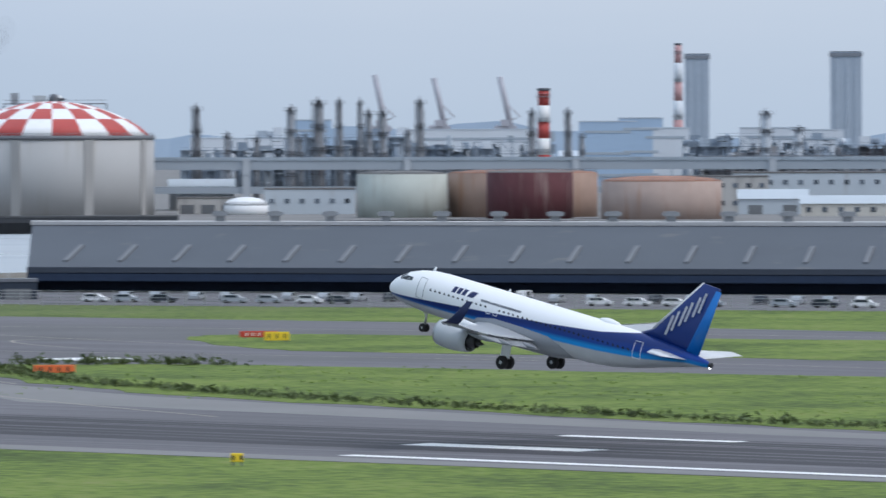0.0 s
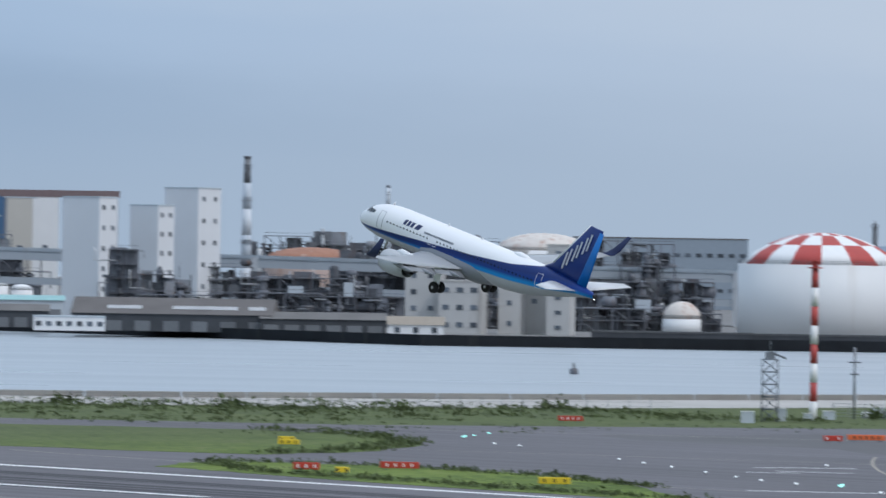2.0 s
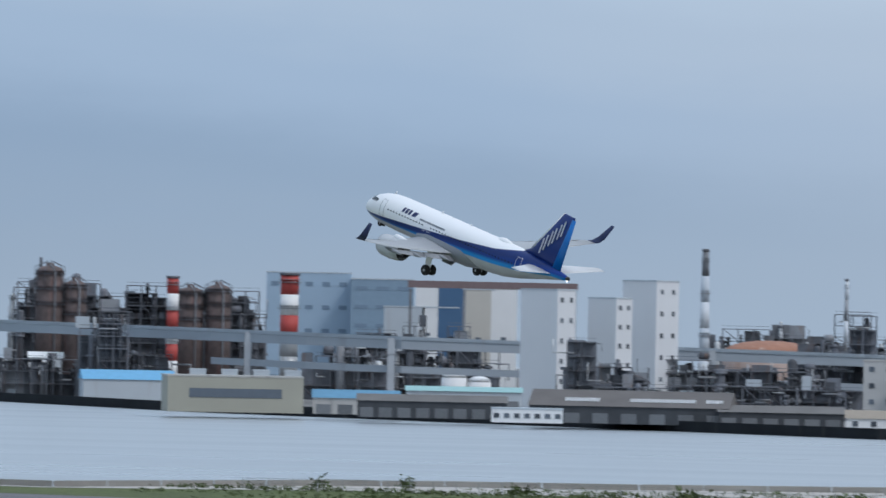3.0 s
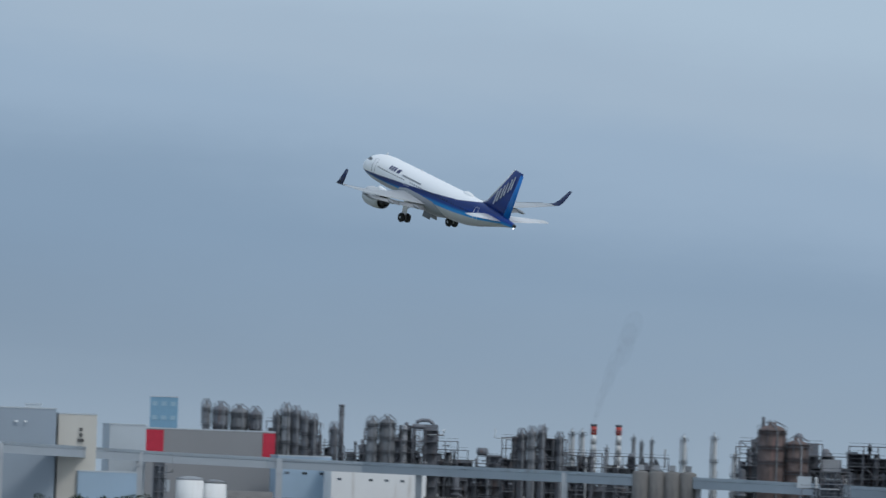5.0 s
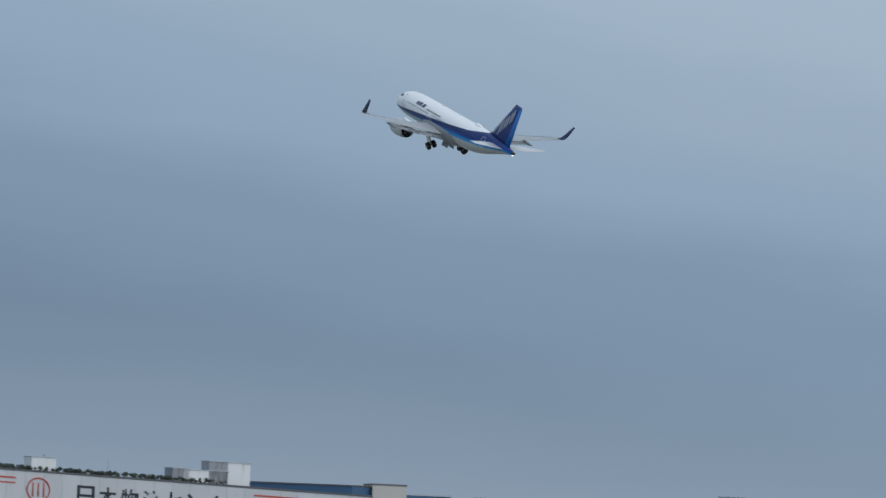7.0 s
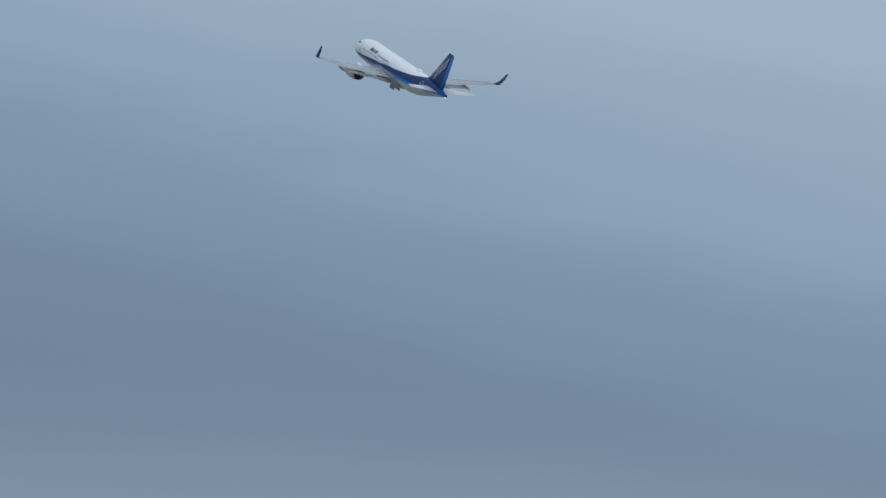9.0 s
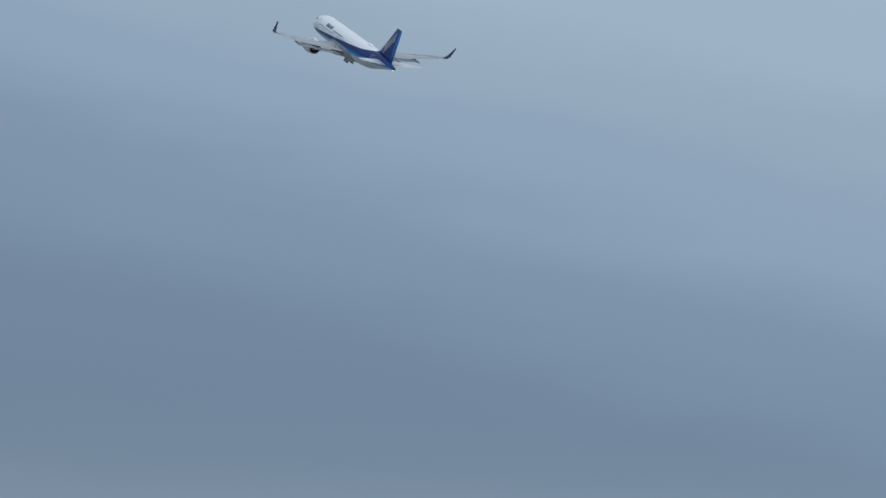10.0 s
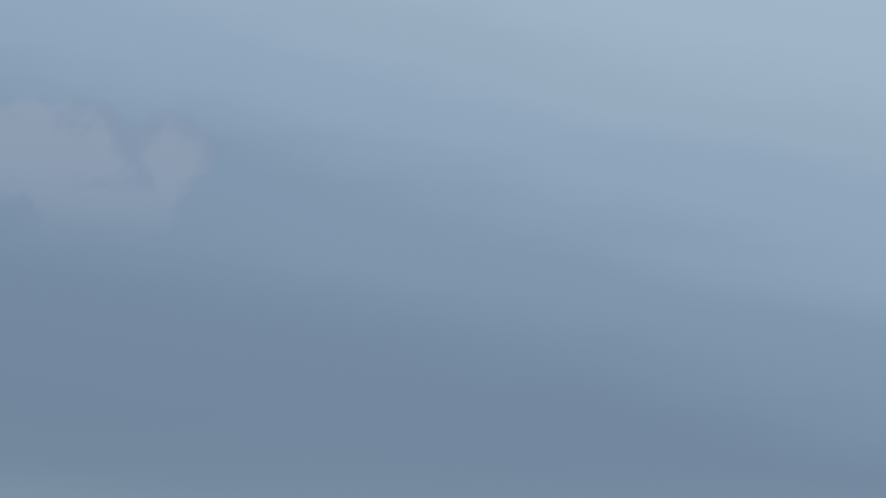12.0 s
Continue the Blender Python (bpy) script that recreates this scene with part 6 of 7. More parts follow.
part("roof_edge", sloped(bm), mat("roof_edge_dark", (0.12, 0.125, 0.13), 0.8, var=0.2, scale=0.5), depot, "dark roof edge")
PITCHX = 7.0
n = int(SIGN_L / PITCHX)
SIGNPANEL = mat("sign_panel", (0.58, 0.595, 0.61), 0.6, var=0.05, scale=0.05, stain=(0.52, 0.52, 0.52), rnd=0.05)
for k in range(n):
    bm = bmesh.new()
    box(bm, PITCHX * k + 0.1, PITCHX * (k + 1) - 0.1, -0.12, 0.0, 0.6, TOP_A - 0.7)
    part("panel", sloped(bm), SIGNPANEL, depot)
INK = mat("sign_ink", (0.035, 0.04, 0.05), 0.6, var=0.05)
SIGNRED = mat("sign_red", (0.5, 0.11, 0.09), 0.6, var=0.05)


def letter(ch, x, w, z0, z1, material, parent, y=-0.16):
    """One sign character as a thin mesh, fitted to its place."""
    cu = bpy.data.curves.new("letter", "FONT")
    cu.body = ch
    cu.extrude = 0.02
    cu.offset = 0.014
    ob = bpy.data.objects.new("letter", cu)
    scene.collection.objects.link(ob)
    me = bpy.data.meshes.new_from_object(ob.evaluated_get(bpy.context.evaluated_depsgraph_get()))
    bpy.data.objects.remove(ob)
    co = np.array([v.co[:] for v in me.vertices])
    lo, hi = co.min(0), co.max(0)
    span = max(hi[1] - lo[1], 0.62)
    mid = (hi[1] + lo[1]) / 2
    for v in me.vertices:
        fx = (v.co.x - lo[0]) / max(1e-6, hi[0] - lo[0])
        fz = 0.5 + (v.co.y - mid) / span
        xx = x + w * fx
        v.co = (xx, y - v.co.z * 2, z0 + (z1 - z0) * fz + FALL * (xx))
    me.materials.append(material)
    out = new("letter", me)
    out.parent = parent
    return out


TEXT_X0, TEXT_X1 = 145.0, 212.1
step = (TEXT_X1 - TEXT_X0) / 8
for k, ch in enumerate("日本物流センター"):
    letter(ch, TEXT_X0 + step * k + 0.08 * step, step * 0.8, TOP_A - 10.93, TOP_A - 3.84, INK, depot)
for ux0, ux1, uz0, uz1 in ((213.6, 260.6, 2.6, 3.2), (213.6, 260.6, 4.3, 4.8), (108.5, 122.4, 2.6, 3.2), (108.5, 122.4, 4.3, 4.8)):
    bm = bmesh.new()
    box(bm, ux0, ux1, -0.2, -0.13, TOP_A - uz1, TOP_A - uz0)
    part("red_stripe", sloped(bm), SIGNRED, depot, "faded red stripe")
# round emblem: a ring with bars in it
for ex, er, blue in ((131.0, 3.7, 0), (73.0, 3.0, 1)):
    bm = bmesh.new()
    pts = [(ex + er * 1.15 * math.cos(radians(a)), -0.2, TOP_A - 6.2 + er * math.sin(radians(a)) + FALL * (ex + er * 1.15 * math.cos(radians(a)))) for a in range(0, 361, 15)]
    tube(bm, pts, 0.28, 6)
    for dx in (-0.55, 0.0, 0.55):
        tube(bm, [(ex + dx * er, -0.2, TOP_A - 6.2 - er * 0.6 + FALL * ex), (ex + dx * er, -0.2, TOP_A - 6.2 + er * 0.6 + FALL * ex)], 0.28, 6)
    part("emblem_ring", bm, SIGNRED, depot, "plain red ring emblem with bars")
# pale blue stretch with a smaller second sign
bm = bmesh.new()
box(bm, 0.2, 113.3, -0.19, -0.13, 20, TOP_A - 1.0)
part("blue_stretch", sloped(bm), mat("sign_pale_blue", (0.36, 0.46, 0.6), 0.6, var=0.04), depot, "pale blue wall stretch")
st2 = (105.0 - 79.3) / 8
for k, ch in enumerate("日本物流センター"):
    letter(ch, 79.3 + st2 * k, st2 * 0.8, TOP_A - 7.4, TOP_A - 4.0, INK, depot, y=-0.24)


def roof_thing(x, w, depth, z, label, name="roof_hut", y=1.0, m=None):
    t = thing(name, SIGN_M @ Matrix.Translation((x, y, sign_top(x))), label, "rooftop hut")
    bm = bmesh.new()
    box(bm, 0, w, 0, depth, -1.0, z)
    part("wall", bm, m or WHITE(), t)
    bm = bmesh.new()
    box(bm, -0.2, w + 0.2, -0.2, depth + 0.2, z, z + 0.3)
    part("roof", bm, PALE(), t)
    return t


HUTS = ((203.8, 8.8, 7.2, 1), (196.6, 7.2, 7.2, 0), (186.9, 17.1, 3.8, 1), (182.5, 6.5, 4.1, 0), (73.0, 11.4, 9.4, 0), (74.6, 16.3, 6.3, 1), (128.8, 9.2, 4.2, 1), (69.4, 5.1, 7.3, 1))
for x, w, z, m in HUTS:
    roof_thing(x, w, 5, z, "small rooftop plant room", m=WHITE() if m else GREYSTEEL())
rng = random.Random(9)
LEAFDARK = mat("shrub_leaf", (0.06, 0.075, 0.06), 0.9, var=0.4, scale=0.5, rnd=0.2)
bm = bmesh.new()
for k in range(1100):
    x = rng.uniform(2, 203.4)
    r = rng.uniform(0.25, 0.7)
    bmesh.ops.create_icosphere(bm, subdivisions=1, radius=r, matrix=Matrix.Translation((x, rng.uniform(0.5, 2.5), sign_top(x) + rng.uniform(0.0, 1.2))))
roof_planting = part("roof_shrubs", bm, LEAFDARK)
roof_planting.matrix_basis = SIGN_M
tagged(roof_planting, "low dark planting along the roof edge", "shrubs", kind="stuff")
for x in (133.7, 158.3, 202.0, 114.1, 134.2):
    t = thing("roof_antenna", SIGN_M @ Matrix.Translation((x, 2, sign_top(x))), "thin grey rooftop antenna mast", "antenna")
    bm = bmesh.new()
    tube(bm, [(0, 0, -0.2), (0, 0, 5.5)], 0.07, 5)
    part("mast", bm, GREYSTEEL(), t)
# dark blue long roof house behind
building(23.75, 2440, 44, 16, 45.7, BLUEWALL(), mat("roof_edge_dark", (0.12, 0.125, 0.13), 0.8), "long dark blue rooftop storey", "roof_storey", z0=40, turn=-33)
building(23.02, 2436, 11.5, 30, 46.6, CREAM(), ROOFDARK(), "cream end wall beside the sign building", "depot_hall", turn=6)

# ---- the dark sheds by the near shore ----


def long_shed():
    a, b = 3.27, -7.0
    m, ln = wall_frame(a, 1290, b, 1235)
    t = thing("cargo_shed", m, "long dark grey cargo shed with sloped roof and skylight strips", "shed")
    SLOPE = mat("shed_roof_sheet", (0.082, 0.094, 0.112), 0.75, var=0.08, scale=0.06, stain=(0.14, 0.14, 0.14))
    bm = bmesh.new()
    prof = [(0, 4.3), (0, 3.7), (44, 10.6), (44, 11.2)]
    v0 = [bm.verts.new((0, y, z)) for y, z in prof]
    v1 = [bm.verts.new((ln, y, z)) for y, z in prof]
    for k in range(4):
        bm.faces.new((v0[k], v1[k], v1[(k + 1) % 4], v0[(k + 1) % 4]))
    bm.faces.new(v0[::-1])
    bm.faces.new(v1)
    bmesh.ops.recalc_face_normals(bm, faces=bm.faces)
    part("roof_slope", bm, SLOPE, t, "dark grey sheet roof slope")
    bm = bmesh.new()
    box(bm, -0.3, ln, 43.6, 56, 11.25, 11.9)
    part("ridge_deck", bm, mat("ridge_pale", (0.47, 0.46, 0.46), 0.7, var=0.08, scale=0.2), t, "pale flat ridge deck")
    # near-black navy wall: the shade under the eave is put into its colour
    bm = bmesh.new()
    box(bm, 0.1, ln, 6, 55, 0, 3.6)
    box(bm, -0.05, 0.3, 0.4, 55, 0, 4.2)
    part("wall", bm, mat("shed_eave_shade_wall", (0.02, 0.03, 0.055), 0.8, var=0.2, scale=0.2), t, "recessed wall under the eave, shade put into its dark navy")
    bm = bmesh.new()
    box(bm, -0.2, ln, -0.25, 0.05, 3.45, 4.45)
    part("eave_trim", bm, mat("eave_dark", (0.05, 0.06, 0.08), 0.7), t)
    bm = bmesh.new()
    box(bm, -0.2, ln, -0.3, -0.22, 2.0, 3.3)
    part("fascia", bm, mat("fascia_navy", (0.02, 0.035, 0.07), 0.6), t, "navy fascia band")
    strip0 = None
    for k in range(26):
        x = 3.9 + 10.1 * k + 0.02 * k * k + 0.32 * 14
        if x > ln - 8:
            break
        mm = pose(x, 0, 0)
        if strip0 is None:
            bm = bmesh.new()
            y0, y1, lift = 6, 22, 0.35
            q = [bm.verts.new(c) for c in ((-1.9, y0, 4.3 + 0.1568 * y0 + lift), (-1.0, y0, 4.3 + 0.1568 * y0 + lift), (1.9, y1, 4.3 + 0.1568 * y1 + lift), (1.0, y1, 4.3 + 0.1568 * y1 + lift))]
            bm.faces.new(q)
            bmesh.ops.recalc_face_normals(bm, faces=bm.faces)
            if bm.faces[:][0].normal.z < 0:
                bmesh.ops.reverse_faces(bm, faces=bm.faces)
            low_side = bmesh.ops.extrude_face_region(bm, geom=bm.faces[:])
            for v in low_side["geom"]:
                if isinstance(v, bmesh.types.BMVert):
                    v.co.z -= 0.8
            bmesh.ops.recalc_face_normals(bm, faces=bm.faces)
            strip0 = part("skylight_strip", bm, mat("skylight_sheet", (0.17, 0.18, 0.195), 0.85, var=0.05), t, "pale translucent skylight strip", mm)
        else:
            share("skylight_strip", strip0, t, mm)
    v0_ = None
    for k in range(26):
        x = 20.2 + 10.45 * k + 0.02 * k * k + 0.32 * 50
        if x > ln - 8:
            break
        mm = pose(x, 50, 11.9)
        if v0_ is None:
            bm = bmesh.new()
            box(bm, -0.9, 0.9, -0.9, 0.9, 0, 1.0)
            box(bm, -1.5, 1.5, -1.5, 1.5, 1.0, 1.7)
            box(bm, -1.0, 1.0, -1.0, 1.0, 1.7, 1.85)
            v0_ = part("roof_vent", bm, mat("vent_grey", (0.25, 0.26, 0.27), 0.6, var=0.15), t, "grey square roof ventilator", mm)
        else:
            share("roof_vent", v0_, t, mm)
    for ob in t.children:
        if ob.data.users == 1 or ob.name in ("skylight_strip", "roof_vent"):
            for v in ob.data.vertices:
                v.co.x -= 0.32 * v.co.y
    for ob in t.children:
        if ob.name.startswith("roof_vent"):
            ob.matrix_basis.translation.x -= 0.32 * 50
    return t


long_shed()
sheet("pavement_car_park", [(850, 884), (797, 892), (702, 920), (560, 962), (300, 1030), (300, 1140), (860, 1140), (893, 1000)], 0.025, ASPHALT(), "grey car park before the cargo shed")
building(3.5, 1235, 13, 6, 3.0, mat("shed_dark_blue", (0.03, 0.04, 0.06), 0.7), mat("canopy_roof", (0.16, 0.17, 0.19), 0.7), "low dark open shed beside the cargo shed", z0=0, doors=2)


# ---- fences, cars and kerb-side things ----
def mesh_fence(pts, label, hgt=2.2, gap=3.0, rails=3):
    t = thing("fence", pose(0, 0, 0), label, "fence")
    FENCE = mat("fence_grey", (0.36, 0.37, 0.37), 0.6, metal=0.3, var=0.1)
    first = None
    for (u0, p0), (u1, p1) in zip(pts, pts[1:]):
        a, b = strip(u0, p0), strip(u1, p1)
        n = max(1, int((b - a).length / gap))
        for k in range(n):
            c = a.lerp(b, k / n)
            if first is None:
                bm = bmesh.new()
                box(bm, -0.07, 0.07, -0.07, 0.07, 0, hgt)
                first = part("post", bm, FENCE, t, "", Matrix.Translation(c))
            else:
                share("post", first, t, Matrix.Translation(c))
        bm = bmesh.new()
        for r in range(rails):
            tube(bm, [a + Vector((0, 0, hgt * (r + 1) / rails - 0.1)), b + Vector((0, 0, hgt * (r + 1) / rails - 0.1))], 0.035, 4)
        part("rail", bm, FENCE, t)
    return t


mesh_fence([(985, 748), (978, 764), (952, 783), (918, 818), (912, 856), (905, 880)], "thin grey wire fence along the sea wall", 2.2, 4.0, 3)
mesh_fence([(858, 872), (824, 876), (797, 886), (702, 916), (620, 940), (560, 958)], "grey wire fence before the car park", 2.6, 3.2, 5)
# concrete sea wall and its slope
bm = bmesh.new()
EDGE = [(1330, 554), (1000, 718), (985, 764), (956, 790), (925, 822), (918, 860), (912, 900), (905, 980), (900, 1060)]
OUTER = [(1338, 559), (1004, 722), (1012, 785), (1006, 809), (988, 839), (972, 886), (962, 913), (950, 986), (940, 1066)]
for k in range(len(EDGE) - 1):
    q = [bm.verts.new(strip(*EDGE[k], 0.05)), bm.verts.new(strip(*EDGE[k + 1], 0.05)), bm.verts.new(strip(*OUTER[k + 1], -0.0 + 0.04)), bm.verts.new(strip(*OUTER[k], 0.04))]
    bm.faces.new(q)
bmesh.ops.remove_doubles(bm, verts=bm.verts, dist=0.01)
bmesh.ops.recalc_face_normals(bm, faces=bm.faces)
SEAWALL = mat("sea_wall_concrete", (0.45, 0.43, 0.40), 0.9, var=0.12, scale=0.04, fine=0.4, stain=(0.36, 0.34, 0.31))
tagged(part("pavement_sea_wall", bm, SEAWALL), "pale concrete apron of the sea wall", kind="structure")
wallt = thing("sea_wall_parapet", pose(0, 0, 0), "low pale concrete parapet blocks along the sea", "parapet")
for k in range(len(OUTER) - 1):
    a, b = strip(*OUTER[k]), strip(*OUTER[k + 1])
    n = max(1, int((b - a).length / 12))
    for j in range(n):
        c, d = a.lerp(b, j / n), a.lerp(b, (j + 0.985) / n)
        bm = bmesh.new()
        q = [bm.verts.new(v) for v in (c, d, d + Vector((0, 0, 1.1)), c + Vector((0, 0, 1.1)))]
        bm.faces.new(q)
        bmesh.ops.solidify(bm, geom=bm.faces[:], thickness=0.6)
        part("parapet_block", bm, SEAWALL, wallt)


def parked_car(u, p, turn, col, van=False):
    c = strip(u, p, 0.0)
    t = thing("parked_car", pose(c.x, c.y, 0, 0, 0, turn), "parked " + ("white van" if van else "small car") + " behind the fence", "car", "parked cars")
    L, H = (4.6, 2.0) if van else (4.3, 1.45)
    bm = bmesh.new()
    prof = [(-L / 2, 0.3), (-L / 2, 0.85), (-L / 2 + 0.2, 0.95), (-L / 2 + 0.5, H), (L / 2 - (0.7 if van else 1.7), H), (L / 2 - 0.9 + (0.3 if van else 0), 0.95), (L / 2, 0.8), (L / 2, 0.3)]
    a = [bm.verts.new((x, -0.83, z)) for x, z in prof]
    b = [bm.verts.new((x, 0.83, z)) for x, z in prof]
    for k in range(len(prof)):
        bm.faces.new((a[k], a[(k + 1) % len(prof)], b[(k + 1) % len(prof)], b[k]))
    bm.faces.new(a[::-1])
    bm.faces.new(b)
    bmesh.ops.recalc_face_normals(bm, faces=bm.faces)
    part("body", bm, col, t)
    for s in (1, -1):
        bm = bmesh.new()
        box(bm, -L / 2 + 0.6, L / 2 - 1.5, s * 0.84 - 0.01, s * 0.84 + 0.01, 0.98, H - 0.12)
        part("window", bm, GLASS(), t)
        for x in (-L / 2 + 0.8, L / 2 - 0.8):
            bm = bmesh.new()
            lathe(bm, [(0.3, -0.1), (0.32, 0), (0.3, 0.1)], 14)
            bm.transform(Matrix.Rotation(radians(90), 4, "X"))
            part("wheel", bm, RUBBER(), t, "", pose(x, s * 0.78, 0.32))


CARS = [mat("car_white", (0.75, 0.75, 0.75), 0.35, var=0.03), mat("car_silver", (0.45, 0.47, 0.5), 0.35, metal=0.4), mat("car_dark", (0.04, 0.045, 0.06), 0.3), mat("car_red", (0.35, 0.05, 0.05), 0.35)]
rng = random.Random(31)
for row, (ua, pa, ub, pb) in enumerate(((818, 905, 545, 985), (812, 925, 560, 1000))):
    n = 44
    for k in range(n):
        if rng.random() < 0.22:
            continue
        f = (k + rng.uniform(-0.1, 0.1)) / n
        parked_car(ua + (ub - ua) * f, pa + (pb - pa) * f, -16 + rng.uniform(-4, 4) + (90 if row else 0), rng.choices(CARS, (3, 6, 3, 0))[0], rng.random() < 0.08)


def board(u, p, w, h, face, label, lift=0.25, name="taxiway_sign"):
    """A low illuminated guidance board on two stubs, facing the runway."""
    c = strip(u, p)
    t = thing(name, pose(c.x, c.y, 0.06, 0, 0, 6), label, "sign", "airfield signs")
    bm = bmesh.new()
    box(bm, -w / 2, w / 2, -0.22, 0.22, lift, lift + h)
    bmesh.ops.bevel(bm, geom=bm.edges[:], offset=0.05, segments=1, affect="EDGES")
    part("case", bm, face, t)
    for x in (-w * 0.35, w * 0.35):
        bm = bmesh.new()
        box(bm, x - 0.08, x + 0.08, -0.08, 0.08, -0.1, lift + 0.05)
        part("leg", bm, DARKSTEEL(), t)
    for x in np.linspace(-w * 0.32, w * 0.32, max(2, int(w))):
        bm = bmesh.new()
        box(bm, x - 0.12, x + 0.12, -0.26, -0.2, lift + h * 0.25, lift + h * 0.75)
        part("lettering_bar", bm, PAINTLINE() if face is SIGN_RED else mat("sign_black", (0.03, 0.03, 0.03), 0.6), t, "plain bar in place of lettering")


SIGN_RED = mat("sign_board_red", (0.5, 0.05, 0.03), 0.5, var=0.08)
SIGN_ORANGE = mat("sign_board_orange", (0.75, 0.16, 0.05), 0.5, var=0.08)
SIGN_YELLOW = mat("sign_board_yellow", (0.78, 0.55, 0.03), 0.5, var=0.08)
for u, p, w, h, f in ((647.5, 764.5, 5.3, 0.85, SIGN_RED), (635.6, 754.2, 3.4, 1.2, SIGN_YELLOW), (574.8, 641.2, 4.9, 0.95, SIGN_ORANGE), (752, 764.4, 2.8, 0.8, SIGN_RED), (753.5, 773, 5.6, 0.8, SIGN_ORANGE),
                      (630.4, 593.7, 3.8, 0.8, SIGN_YELLOW), (679.3, 597.3, 3.3, 0.9, SIGN_RED), (679.4, 613, 4.9, 0.8, SIGN_RED), (669.6, 594.6, 1.7, 0.7, SIGN_YELLOW), (760.9, 665.7, 3.0, 0.7, SIGN_YELLOW),
                      (772.2, 675.2, 2.3, 0.7, SIGN_YELLOW), (410.6, 481.8, 1.1, 0.75, SIGN_YELLOW), (846, 800, 4, 0.8, SIGN_RED)):
    board(u, p, w, h, f, "low " + {SIGN_RED: "red", SIGN_ORANGE: "orange", SIGN_YELLOW: "yellow"}[f] + " airfield guidance board on the grass")

# flush and raised lights
GLOW = bpy.data.materials.new("taxi_light_glow")
GLOW.use_nodes = True
GLOW.node_tree.nodes["Principled BSDF"].inputs["Base Color"].default_value = (0.5, 0.9, 0.85, 1)
GLOW.node_tree.nodes["Principled BSDF"].inputs["Emission Color"].default_value = (0.35, 1.0, 0.85, 1)
GLOW.node_tree.nodes["Principled BSDF"].inputs["Emission Strength"].default_value = 1.2
GLOWW = bpy.data.materials.new("taxi_light_white")
GLOWW.use_nodes = True
GLOWW.node_tree.nodes["Principled BSDF"].inputs["Emission Color"].default_value = (0.9, 1.0, 1.0, 1)
GLOWW.node_tree.nodes["Principled BSDF"].inputs["Emission Strength"].default_value = 0.8
LIGHT0 = {}


def taxi_light(u, p, green):
    c = strip(u, p)
    m = pose(c.x, c.y, 0.03)
    if green in LIGHT0:
        return copy_thing(LIGHT0[green], m)
    t = thing("taxiway_light", m, ("small green" if green else "small white") + " taxiway light glowing on the asphalt", "light", "taxiway lights")
    bm = bmesh.new()
    lathe(bm, [(0.22, 0), (0.22, 0.1), (0.14, 0.16)], 10)
    part("base", bm, GREYSTEEL(), t)
    bm = bmesh.new()
    lathe(bm, [(0.14, 0.16), (0.17, 0.26), (0.1, 0.34), (0.03, 0.37)], 10)
    part("lens", bm, GLOW if green else GLOWW, t, "glowing lens")
    LIGHT0[green] = t


for u, p, g in ((783, 719, 1), (787, 723, 1), (789, 726.6, 1), (797, 737, 1), (758, 702, 0), (749, 698.5, 0), (700, 671, 0), (687, 663, 0), (673.5, 655, 0), (657, 645, 0), (643, 636.5, 0), (633, 631, 0), (622, 626, 0),
                (614.3, 626, 1), (613.6, 625.2, 1), (615.5, 627, 1), (617, 629, 1), (672, 682, 0), (550.5, 587, 0), (563.7, 595, 0), (573.4, 599, 0), (548.9, 586, 0), (585, 606, 0), (597, 615, 0), (605, 640, 1), (608, 634, 1)):
    taxi_light(u, p, bool(g))


def stroke(pts, w, label, z=0.048, m=None, name="taxi_marking"):
    bm = bmesh.new()
    prev = None
    pts = [strip(u, p, z) for u, p in pts]
    for k, c in enumerate(pts):
        d = (pts[min(k + 1, len(pts) - 1)] - pts[max(k - 1, 0)]).normalized()
        nrm = Vector((-d.y, d.x, 0)) * w / 2
        cur = (bm.verts.new(c + nrm), bm.verts.new(c - nrm))
        if prev:
            bm.faces.new((prev[0], prev[1], cur[1], cur[0]))
        prev = cur
    bmesh.ops.recalc_face_normals(bm, faces=bm.faces)
    if bm.faces[:][0].normal.z < 0:
        bmesh.ops.reverse_faces(bm, faces=bm.faces)
    tagged(part(name, bm, m or PAINTLINE()), label, kind="structure")


for a, b, w in (((673.5, 669.9), (666.2, 681.4), 1.2), ((662.1, 662.6), (651.8, 666.2), 1.0), ((642.7, 664.1), (640.5, 667.5), 1.4), ((640.4, 675.8), (637.8, 679.9), 1.4), ((637.5, 688.6), (639.3, 698.2), 1.4),
                ((611.8, 607.5), (593.1, 621.9), 1.4), ((653.9, 692.2), (651.9, 695.4), 1.2), ((660, 655), (655, 660), 1.0), ((630, 668), (627, 672), 1.2)):
    stroke([a, b], w, "white taxiway bar marking")
stroke([(612, 682), (609, 692)], 9.0, "broad white painted patch", z=0.095)
FADED = mat("faded_yellow_line", (0.34, 0.31, 0.26), 0.85, var=0.15, scale=0.2)


def arc(p0, p1, p2, n=14):
    return [((1 - f) ** 2 * p0[0] + 2 * f * (1 - f) * p1[0] + f * f * p2[0], (1 - f) ** 2 * p0[1] + 2 * f * (1 - f) * p1[1] + f * f * p2[1]) for f in [k / n for k in range(n + 1)]]


